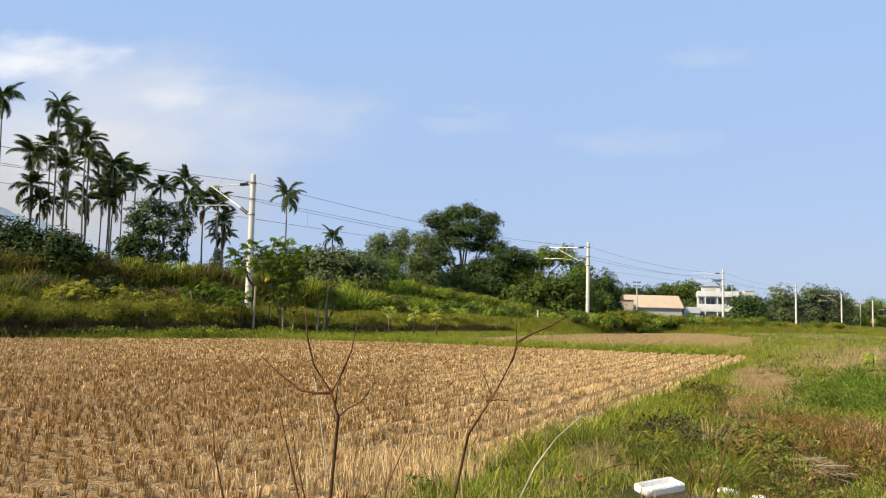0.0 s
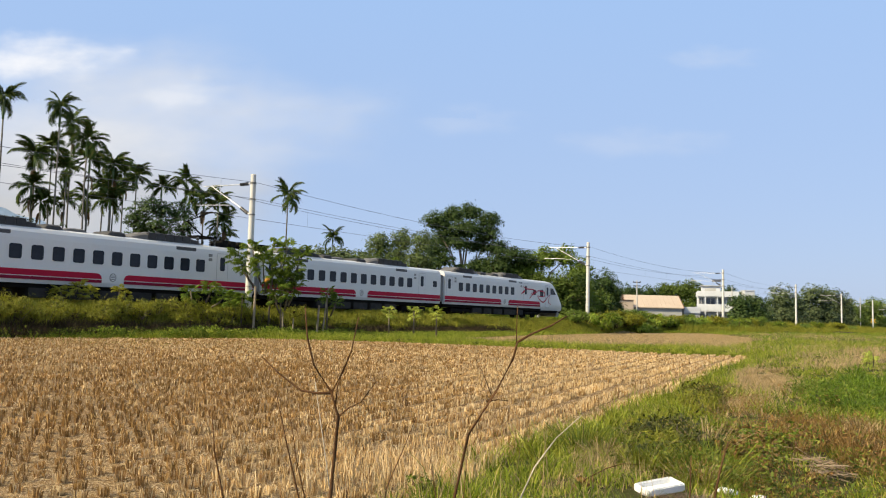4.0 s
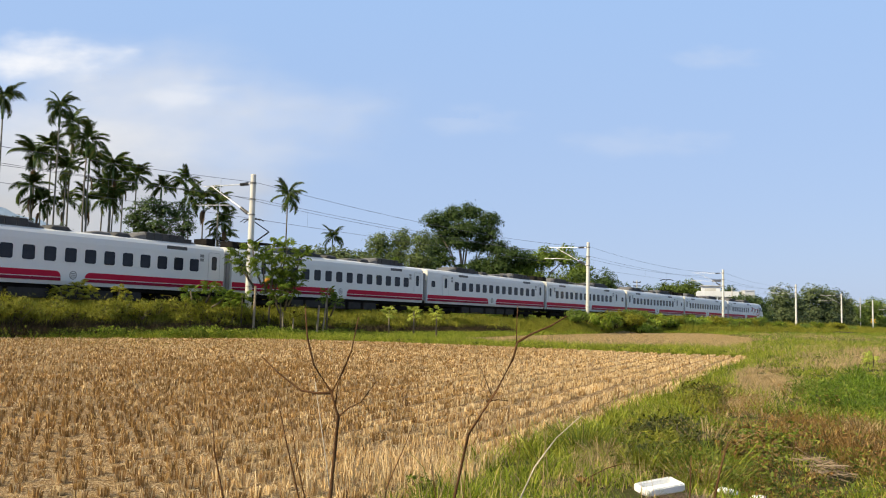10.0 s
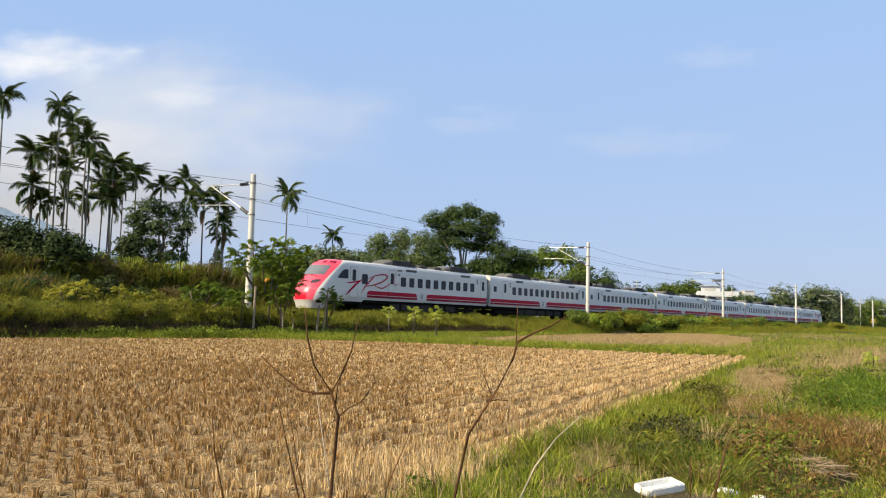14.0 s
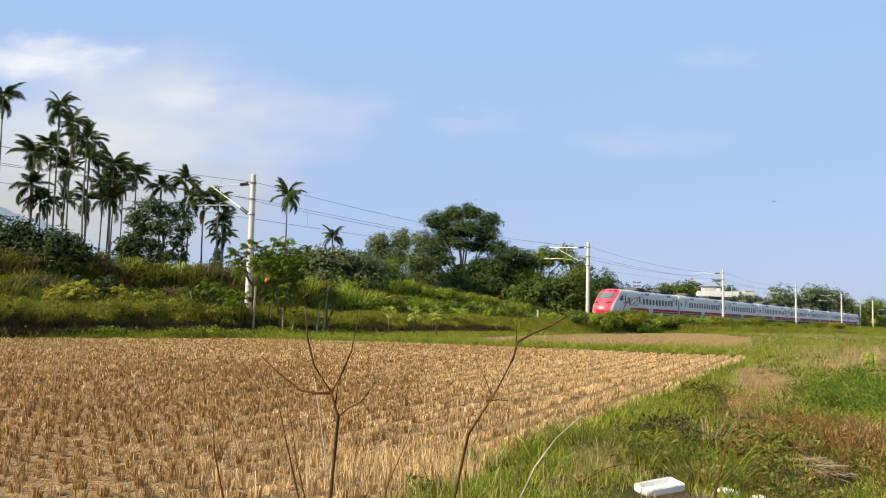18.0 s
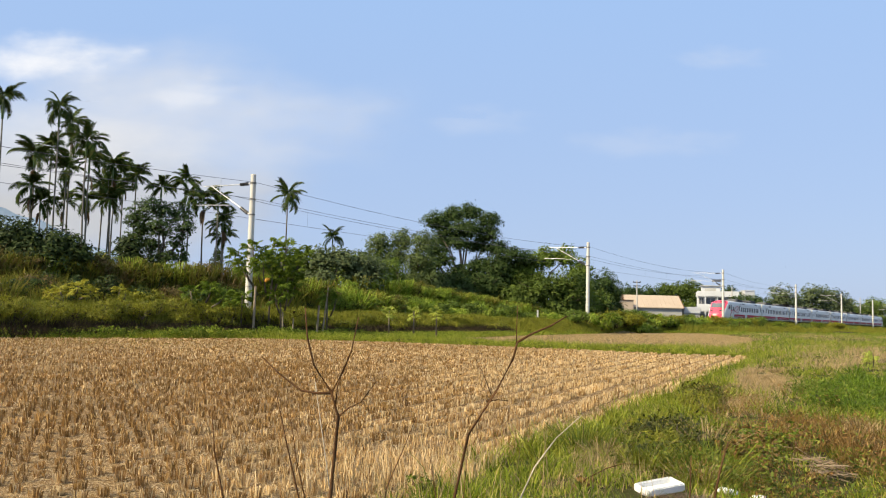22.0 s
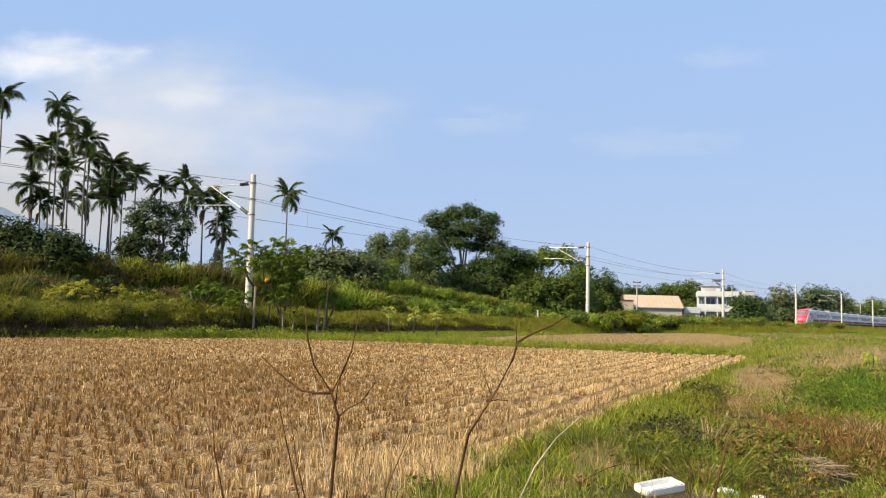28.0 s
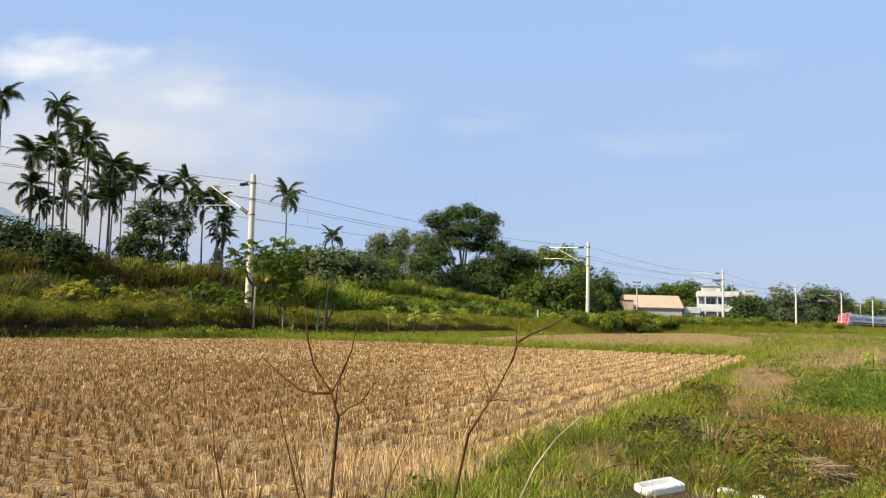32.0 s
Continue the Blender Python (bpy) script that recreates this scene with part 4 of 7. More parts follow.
# ---- stubble field ----
def build_stubble():
    rng = np.random.default_rng(11)
    row, across = np.array([0.40, 0.9165]), np.array([0.9165, -0.40])
    u, v = np.meshgrid(np.arange(-20, 62, 0.19), np.arange(-60, 6, 0.31))
    u = u + 0.095 * (np.round((v + 60) / 0.31) % 2)
    odd = np.round((v + 60) / 0.31) % 2
    v = v - 0.11 * odd * step((v + 11) / 4) * step((u - 1) / 6)     # the rows close up in pairs towards the bank
    u1, v1 = u.ravel(), v.ravel()
    p = (u1 + rng.normal(0, 0.013, len(u1)))[:, None] * row + (v1 + rng.normal(0, 0.009, len(u1)) + 0.03 * np.sin(0.5 * u1))[:, None] * across + np.array([0.2, 7.4])
    grown = 1.0 + 0.25 * step((v1 + 2.5) / 2)
    keep = inside(FIELD, p[:, 0], p[:, 1]) & (edge_distance(FIELD, p[:, 0], p[:, 1]) > 0.02) & (p[:, 1] > 0.5) & (rng.random(len(p)) > 0.03)
    keep &= p[:, 0] > -0.62 * p[:, 1] - 5
    # pale share rises rightwards and with distance, tuned to the field's look from the camera
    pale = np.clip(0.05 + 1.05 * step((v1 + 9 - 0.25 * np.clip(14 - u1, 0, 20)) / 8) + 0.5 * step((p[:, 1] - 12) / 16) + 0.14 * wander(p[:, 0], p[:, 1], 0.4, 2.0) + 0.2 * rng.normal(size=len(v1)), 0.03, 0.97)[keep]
    p, grown = p[keep], grown[keep]
    near = np.hypot(p[:, 0], p[:, 1])
    rows = (v1 > -3.5)[keep] & (p[:, 1] > 8.5)
    big = rng.uniform(0.9, 1.18, len(p)) * np.where(rows, 1.2, 1.0)
    for sel, count, wide in ((near < 9, 56, 0.006), ((near >= 9) & (near < 15), 34, 0.0095), ((near >= 15) & (near < 24), 20, 0.015), (near >= 24, 9, 0.026)):
        c, g, tint = p[sel], grown[sel] * rng.uniform(0.85, 1.15, sel.sum()), pale[sel]
        k = len(c) * count
        a, r = rng.uniform(0, 2 * np.pi, k), 0.043 * np.sqrt(rng.random(k)) * np.repeat(big[sel], count)
        out = np.stack([np.cos(a), np.sin(a)], 1) * r[:, None]
        foot = np.repeat(c, count, 0) + out
        h = np.repeat(rng.uniform(0.062, 0.094, len(c)) * g, count) * rng.uniform(0.72, 1.05, k)
        bent = rng.random(k) < 0.12
        lean = out * rng.uniform(0.0, 0.6, k)[:, None] * (h / 0.10)[:, None] + rng.normal(0, 0.010, (k, 2)) + bent[:, None] * rng.normal(0, 0.05, (k, 2))
        h = np.where(bent, h * 0.6, h)
        w = wide * rng.uniform(0.7, 1.3, k)
        b = rng.uniform(0, np.pi, k)
        side = np.stack([np.cos(b), np.sin(b), np.zeros(k)], 1) * (w / 2)[:, None]
        low = np.column_stack([foot, np.zeros(k) - 0.005])
        top = np.column_stack([foot + lean, h])
        v = np.stack([low - side, low + side, top + side * 0.9, top - side * 0.9], 1).reshape(-1, 3)
        q = np.arange(k)[:, None] * 4
        t = np.concatenate([q + np.array([[0, 1, 2]]), q + np.array([[0, 2, 3]])], 1).reshape(-1, 3)
        me = tri_mesh("rice_stubble", v, t, [STUBBLE, STUBBLE_PALE])
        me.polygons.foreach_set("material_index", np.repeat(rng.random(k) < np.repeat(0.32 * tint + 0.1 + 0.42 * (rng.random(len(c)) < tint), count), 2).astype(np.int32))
        single("rice_stubble", me, "cut golden rice stubble tufts in planted rows", "rice stubble", kind="stuff")
    # straw litter between the rows
    k = 230000
    a = rng.uniform(-15, 11, k)
    b = 4.6 + 34 * rng.random(k) ** 2.3
    e = np.arange(k) < 95000                # more of it along the edge
    a = np.where(e, 0.85 + (b - 8.4) * 0.461 - np.abs(rng.normal(0, 2.4, k)), a)
    keep = inside(FIELD, a, b)
    at = np.stack([a, b], 1)[keep]
    k = len(at)
    v, t = blades(np.column_stack([at, rng.uniform(0.002, 0.02, k)]), rng.uniform(0.012, 0.03, k), rng.uniform(0.006, 0.014, k), rng.uniform(2.2, 5.5, k), rng, plain=True)
    single("straw_litter", tri_mesh("straw_litter", v, t, [STRAW]), "flattened pale straw scattered between the stubble rows", "straw", kind="stuff")
    n = 5000                                # thin green regrowth in the far part of the paddy
    x, y = rng.normal(-13, 6, n), rng.normal(37, 4.5, n)
    ok = inside(FIELD, x, y)
    x, y = x[ok], y[ok]
    k = len(x)
    scatter_blades("rice_regrowth", "thin olive-green rice regrowth among the stubble", "grass", np.stack([x, y], 1), rng.uniform(0.06, 0.15, k), rng.uniform(0.012, 0.022, k), rng.uniform(0.2, 1.0, k), SEDGE, rng, plain=True)

    n = 1700                                # taller bleached straw near the field's corner
    x, y = rng.normal(-0.1, 0.6, n), rng.normal(7.0, 0.5, n)
    ok = inside(FIELD, x - 0.1, y)
    x, y = x[ok], y[ok]
    k = len(x)
    scatter_blades("tall_straw", "tall bleached straw at the field's corner", "straw", np.stack([x, y], 1), rng.uniform(0.10, 0.26, k), rng.uniform(0.004, 0.008, k), rng.uniform(0.05, 0.5, k), STUBBLE_PALE, rng)


build_stubble()


# ---- grass of the bunds and banks ----
def dryness(x, y):
    """How parched the bank's growth is, from 0 to 1."""
    d = np.exp(-ellipse(x, y, 7.2, 19.0, 0.6, 4.4, -19)) * 1.5
    d = np.maximum(d, np.exp(-ellipse(x, y, 10.5, 27.5, 0.9, 5.5, -22)) * 0.9)
    d = np.maximum(d, np.exp(-ellipse(x, y, 3.78, 10.4, 0.5, 0.6)) * 1.2)
    d = np.maximum(d, np.exp(-ellipse(x, y, 4.4, 8.8, 1.2, 1.3)) * 1.0)
    d = np.maximum(d, np.exp(-ellipse(x, y, 3.9, 12.0, 0.5, 1.0, -24)) * 0.7)
    d = np.maximum(d, np.exp(-ellipse(x, y, 2.2, 7.0, 1.2, 0.9)) * 0.35)
    d = np.maximum(d, np.exp(-ellipse(x, y, 18.5, 39.0, 4.0, 12.0, -22)) * 0.75)
    return d + 0.22 * wander(x, y, 0.8, 1.3) + 0.14 * wander(x, y, 2.3, 0.4)


def build_bank_grass():
    rng = np.random.default_rng(23)
    n = 540000
    y = 4.2 + 62 * rng.random(n) ** 2.4
    edge = 0.75 + (y - 8.4) * 0.4646
    x = edge - 0.6 + (0.62 * y + 4 - edge + 0.6) * rng.random(n)
    ok = (ellipse(x, y, 1.44, 5.4, 0.34, 0.4) > rng.uniform(0.8, 1.3, n)) & ~inside(FIELD, x + rng.uniform(-0.06, 0.22, n), y) & ~inside(FIELD_2, x, y) & (x > -3.4)
    x, y = x[ok], y[ok]
    dry = dryness(x, y)
    strip = np.exp(-((x - edge[ok]) / (0.5 + 0.06 * y)) ** 2)
    lush = np.exp(-ellipse(x, y, 7.9, 15.6, 1.8, 4.8, -28)) + 0.4 * wander(x, y, 0.5, 4.0)
    far = np.hypot(x, y)
    tufty = np.clip(0.5 + 0.45 * wander(x, y, 2.6, 0.7) + 0.35 * wander(x, y, 6.0, 2.1), 0, 1.3)
    h = (0.15 + 1.25 * tufty ** 1.5) * (0.075 + 0.10 * np.exp(-ellipse(x, y, 3.9, 11.6, 0.7, 1.5, -24)) + 0.05 * np.exp(-ellipse(x, y, 2.2, 8.0, 0.8, 1.2)) + 0.10 * strip + 0.10 * np.clip(lush, 0, 1)) * rng.uniform(0.45, 1.35, len(x)) * (1 - 0.3 * np.clip(dry, 0, 1))
    w = np.clip(0.003 + 0.0007 * far, 0.005, 0.05) * rng.uniform(0.6, 1.25, len(x))
    lean = rng.uniform(0.2, 1.35, len(x))
    pick = rng.random(len(x))
    is_dry = pick < np.clip(1.25 * dry, 0.2, 0.95) * (1 - 0.7 * strip)
    rust = is_dry & (np.exp(-ellipse(x, y, 4.4, 8.8, 1.2, 1.25)) + 0.15 * wander(x, y, 2.0, 0.3) > 0.3)
    deep = ~is_dry & (lush + rng.normal(0, 0.25, len(x)) > 0.6)
    bare = ellipse(x, y, 3.76, 10.4, 0.32, 0.22) < rng.uniform(0.6, 1.2, len(x))
    gap = (wander(x, y, 3.4, 5.0) + 0.6 * wander(x, y, 1.6, 2.2) < -0.35) & (y < 12) & (x > edge[ok] + 0.8)
    pale = (ellipse(x, y, 6.8, 17.6, 0.55, 3.2, -19) + 0.3 * wander(x, y, 1.5, 0.6) < 1) & (rng.random(len(x)) < 0.85)
    thin = bare | pale | (gap & (rng.random(len(x)) < 0.8)) | (ellipse(x, y, 2.72, 8.42, 0.32, 0.42) < 1) | (rng.random(len(x)) < np.where(y < 8, 0.65, np.where(y < 15, 1.0, 0.9)) - 1.3 * tufty) | (is_dry & (rng.random(len(x)) < 0.2))
    for name, label, sel, mat, hh in (
            ("green_grass", "fresh yellow-green grass on the field bank", ~is_dry & ~deep & ~thin, GRASS, 1.0),
            ("deep_green_grass", "deep green tufted grass on the bank", deep & ~thin, GRASS_DEEP, 1.15),
            ("dry_grass", "straw-coloured withered grass patch on the bank", is_dry & ~rust & ~thin, GRASS_DRY, 0.8),
            ("rusty_weeds", "rust-brown withered weeds on the bank", rust & ~thin, WEED_RUST, 1.4)):
        for sel_, plain in ((sel & (far < 10), False), (sel & (far >= 10), True)):
            at = np.stack([x[sel_], y[sel_]], 1)
            scatter_blades(name, label, "grass", at, h[sel_] * hh, w[sel_] * (1.3 if plain else 1.0), lean[sel_], mat, rng, plain=plain)


def build_near_grass():
    """Short turf round the spot from which the scene is seen."""
    rng = np.random.default_rng(29)
    n = 95000
    x, y = rng.uniform(-10, 10, n), rng.uniform(-9, 4.4, n)
    ok = ~inside(FIELD, x, y) & (np.hypot(x, y) > 0.4)
    x, y = x[ok], y[ok]
    k = len(x)
    scatter_blades("green_grass", "short trodden yellow-green grass on the field bank", "grass", np.stack([x, y], 1), rng.uniform(0.04, 0.13, k) * (0.7 + 0.4 * wander(x, y, 1.2, 0.5)).clip(0.4, 1.4), rng.uniform(0.009, 0.017, k), rng.uniform(0.2, 1.3, k), GRASS, rng, plain=True)


build_bank_grass()
build_near_grass()


def herb_patch(name, label, mat, seed, plants, cx, cy, rx, ry, turn, h0, h1, size, each, spread, slim, upright=1.3):
    """Leafy plants over an ellipse of the bank, each a stem's height of small leaves."""
    rng = np.random.default_rng(seed)
    a, r = rng.uniform(0, 2 * np.pi, plants), np.sqrt(rng.random(plants))
    u, v = rx * r * np.cos(a), ry * r * np.sin(a)
    c, s = math.cos(radians(turn)), math.sin(radians(turn))
    x, y = cx + u * c - v * s, cy + u * s + v * c
    ok = ~inside(FIELD, x + 0.1, y) & (ellipse(x, y, 1.45, 5.74, 0.3, 0.32) > 1) & (wander(x, y, 2.0, seed) > -0.35) & (ellipse(x, y, 2.72, 8.42, 0.36, 0.45) > 1) & (ellipse(x, y, 3.15, 7.05, 0.26, 0.5) > 1) & (ellipse(x, y, 3.76, 10.4, 0.3, 0.25) > 1)
    x, y = x[ok], y[ok]
    k = len(x)
    hh = rng.uniform(h0, h1, k) * (1 + 0.4 * wander(x, y, 1.5, seed))
    p = np.concatenate([np.stack([x + rng.normal(0, spread, k), y + rng.normal(0, spread, k), ground_z(x, y) + np.maximum(0.015, f * hh)], 1) for f in np.linspace(0.1, 1, each)])
    v, t = leaves(p, size * rng.uniform(0.55, 1.4, len(p)), rng, upright, slim)
    single(name, tri_mesh(name, v, t, [mat]), label, "weeds", kind="stuff")


herb_patch("leafy_weeds", "green broad-leaved weeds low on the bank", HERB, 31, 230, 2.7, 7.3, 1.2, 1.9, -24, 0.06, 0.24, 0.04, 16, 0.05, 0.4)
herb_patch("leafy_weeds", "green leafy weeds beside the lush grass", HERB, 33, 300, 6.3, 13.2, 0.8, 1.5, -28, 0.10, 0.3, 0.05, 14, 0.06, 0.36)
herb_patch("rusty_herbs", "rust-brown withered leafy weeds on the bank", HERB_RUST, 34, 760, 4.3, 8.7, 1.2, 1.4, 0, 0.1, 0.28, 0.036, 20, 0.024, 0.22, 2.5)
herb_patch("rusty_herbs", "rust-brown withered weeds low on the bank", HERB_RUST, 35, 520, 2.9, 6.6, 1.2, 0.9, 0, 0.06, 0.22, 0.03, 18, 0.03, 0.24, 2.0)
herb_patch("rusty_herbs", "brown withered weeds among tall grass", HERB_RUST, 36, 300, 4.0, 11.6, 0.5, 1.3, -24, 0.10, 0.26, 0.03, 14, 0.04, 0.25)


def dry_patch(n, cx, cy, rx, ry, turn, h0, h1, w, seed):
    """A drift of bleached standing grass."""
    rng = np.random.default_rng(seed)
    u, v = rx * rng.normal(0, 0.6, n), ry * rng.normal(0, 0.55, n)
    c, s = math.cos(radians(turn)), math.sin(radians(turn))
    x, y = cx + u * c - v * s, cy + u * s + v * c
    ok = (wander(x, y, 1.1, seed) + wander(x, y, 3.0, seed) > -0.2) & (y > 5) & ~inside(FIELD, x, y)
    x, y = x[ok], y[ok]
    k = len(x)
    scatter_blades("dry_grass", "bleached tan standing grass on the bank", "grass", np.stack([x, y], 1), rng.uniform(h0, h1, k), w * rng.uniform(0.6, 1.3, k), rng.uniform(0.2, 1.2, k), GRASS_DRY, rng, plain=True)


dry_patch(34000, 7.0, 18.4, 0.55, 3.8, -19, 0.05, 0.16, 0.014, 71)
dry_patch(2200, 0.9, 6.6, 0.7, 0.8, -24, 0.06, 0.18, 0.006, 76)
dry_patch(2600, 4.7, 12.8, 0.3, 1.4, -24, 0.06, 0.18, 0.011, 72)
dry_patch(9000, 19.0, 40.0, 5.0, 12.0, -22, 0.15, 0.42, 0.022, 73)
dry_patch(3000, 12.5, 27.0, 1.2, 5.0, -24, 0.1, 0.3, 0.016, 74)


def strip_blades(name, label, category, s0, s1, q0, q1, n, h0, h1, w, mat, seed, z_add=0.0, lean=0.7, wave=0.0, tuft=0):
    """Blades over a strip that runs along the railway."""
    rng = np.random.default_rng(seed)
    s, q = rng.uniform(s0, s1, n), rng.uniform(q0, q1, n)
    x, y = D.x * s - N.x * q, D.y * s - N.y * q
    keep = ~inside(FIELD, x, y) & ~inside(FIELD_2, x, y)
    x, y, s = x[keep], y[keep], s[keep]
    k = len(x)
    h = rng.uniform(h0, h1, k) * (1 + wave * wander(x, y, 0.45, seed))
    if tuft:
        c = rng.integers(0, max(1, k // tuft), k)
        x, y = x[c] + rng.normal(0, 0.34, k), y[c] + rng.normal(0, 0.34, k)
        h = (rng.uniform(h0, h1, k)[c]) * rng.uniform(0.45, 1.1, k)
    base = np.stack([x, y, ground_z(x, y) + z_add], 1)
    v, t = blades(base, np.maximum(h, 0.05), w * rng.uniform(0.7, 1.3, k), rng.uniform(0.1, lean, k), rng, plain=not tuft)
    return single(name, tri_mesh(name, v, t, [mat]), label, category, kind="stuff")


# short green bund behind the field, sedge on the railway's bank, reeds beyond the rails
strip_blades("bund_grass", "short bright green grass on the bund", "grass", 8, 110, 28, 36.8, 130000, 0.12, 0.34, 0.022, GRASS, 41, wave=0.4)
strip_blades("bund_grass", "short bright green grass on the bund", "grass", 22, 62, 8, 37.0, 110000, 0.10, 0.32, 0.02, GRASS, 42, wave=0.4)
strip_blades("sedge_bank", "olive-green sedge covering the railway bank", "tall grass", 5, 62, 37.3, 39.6, 60000, 0.2, 0.48, 0.028, SEDGE, 43, wave=0.35)
strip_blades("sedge_bank", "olive-green sedge covering the railway bank", "tall grass", 62, 100, 36.6, 39.8, 30000, 0.18, 0.45, 0.032, SEDGE, 50, wave=0.35)
strip_blades("sedge_bank", "olive-green sedge covering the railway bank", "tall grass", 100, 330, 34, 40.2, 60000, 0.5, 1.1, 0.055, SEDGE, 44, wave=0.4)
strip_blades("meadow_grass", "pale green meadow grass in front of the railway", "grass", 60, 330, 2, 37.0, 62000, 0.12, 0.34, 0.03, GRASS, 45, wave=0.4)
strip_blades("meadow_grass", "deep green meadow grass in front of the railway", "grass", 40, 330, 0, 34.0, 46000, 0.14, 0.4, 0.036, GRASS_DEEP, 51, wave=0.5, tuft=60)
strip_blades("dry_meadow_grass", "tan seeding grass in the meadow", "grass", 45, 120, 4, 27, 12000, 0.15, 0.36, 0.02, GRASS_DRY, 48, wave=0.4)
strip_blades("reed_bank", "tall yellow-green reeds beyond the rails", "reeds", 22, 60, 47.0, 54, 18000, 0.7, 1.6, 0.05, REED, 46, lean=1.1, tuft=110)
strip_blades("reed_bank", "tall lush green reeds beyond the rails", "reeds", 40, 98, 46.8, 55, 24000, 0.6, 1.4, 0.058, REED_LUSH, 47, lean=1.5, tuft=110)
# dark stems put in for the shade below the hedge
strip_blades("undergrowth", "withered stems darkened for shade at the foot of the hedge", "undergrowth", 4, 62, 36.2, 37.3, 30000, 0.3, 0.62, 0.035, SHADE_UNDERGROWTH, 49, lean=0.8)


def leafy_strip(name, label, s0, s1, q0, q1, plants, h0, h1, size, mat, seed):
    """Low leafy weeds over a strip along the railway."""
    rng = np.random.default_rng(seed)
    s, q = rng.uniform(s0, s1, plants), rng.uniform(q0, q1, plants)
    x, y = D.x * s - N.x * q, D.y * s - N.y * q
    ok = ~inside(FIELD, x, y) & ~inside(FIELD_2, x, y)
    x, y = x[ok], y[ok]
    k = len(x)
    h = rng.uniform(h0, h1, k) * (1 + 0.4 * wander(x, y, 0.6, seed))
    pts = [np.stack([x + rng.normal(0, 0.16, k), y + rng.normal(0, 0.16, k), ground_z(x, y) + np.maximum(0.03, h * f)], 1) for f in np.linspace(0.15, 1, 22)]
    p = np.concatenate(pts)
    v, t = leaves(p, size * rng.uniform(0.6, 1.4, len(p)), rng, 1.2, 0.35)
    single(name, tri_mesh(name, v, t, [mat]), label, "weeds", kind="stuff")


leafy_strip("low_weeds", "bright green low weeds along the field's edge", 6, 40, 34.4, 36.7, 1500, 0.15, 0.42, 0.13, WEED_GREEN, 61)
rng9 = np.random.default_rng(66)
fx, fy = rng9.uniform(-2, 34, 70000), rng9.uniform(44, 104, 70000)
fk = inside(FIELD_2, fx, fy)
fx, fy = fx[fk], fy[fk]
scatter_blades("dry_field_stubble", "low dry stubble on a second paddy", "rice stubble", np.stack([fx, fy], 1), rng9.uniform(0.05, 0.14, len(fx)), rng9.uniform(0.03, 0.06, len(fx)), rng9.uniform(0.1, 0.6, len(fx)), GRASS_DRY, rng9, plain=True)
leafy_strip("low_weeds", "green low weeds along the bund", 34, 110, 30, 36.7, 1500, 0.1, 0.3, 0.13, WEED_GREEN, 62)


def build_field_fringe():
    """Grass close along the paddy's far edge."""
    rng = np.random.default_rng(68)
    for (x0, y0), (x1, y1) in zip(FIELD[2:6], FIELD[3:7]):
        n = int(800 * math.hypot(x1 - x0, y1 - y0))
        f, o = rng.random(n), np.abs(rng.normal(0, 0.5, n))
        length = math.hypot(x1 - x0, y1 - y0)
        x, y = x0 + (x1 - x0) * f + (y1 - y0) / length * o, y0 + (y1 - y0) * f + (x0 - x1) / length * o
        ok = ~inside(FIELD, x, y)
        x, y = x[ok], y[ok]
        k = len(x)
        scatter_blades("bund_grass", "short bright green grass on the bund", "grass", np.stack([x, y], 1), rng.uniform(0.08, 0.26, k), rng.uniform(0.015, 0.03, k), rng.uniform(0.2, 1.1, k), GRASS, rng, plain=True)


build_field_fringe()

# ---- trees ----
def limb(bm, a, b, r0, r1, rng, bow=0.12, sides=7):
    a, b = Vector(a), Vector(b)
    side = Vector(rng.normal(size=3)) * (b - a).length * bow
    pts = [a, a.lerp(b, 0.35) + side * 0.7, a.lerp(b, 0.7) + side * 0.6, b]
    tube(bm, pts, [r0, r0 * 0.75 + r1 * 0.25, (r0 + r1) / 2, r1], sides)


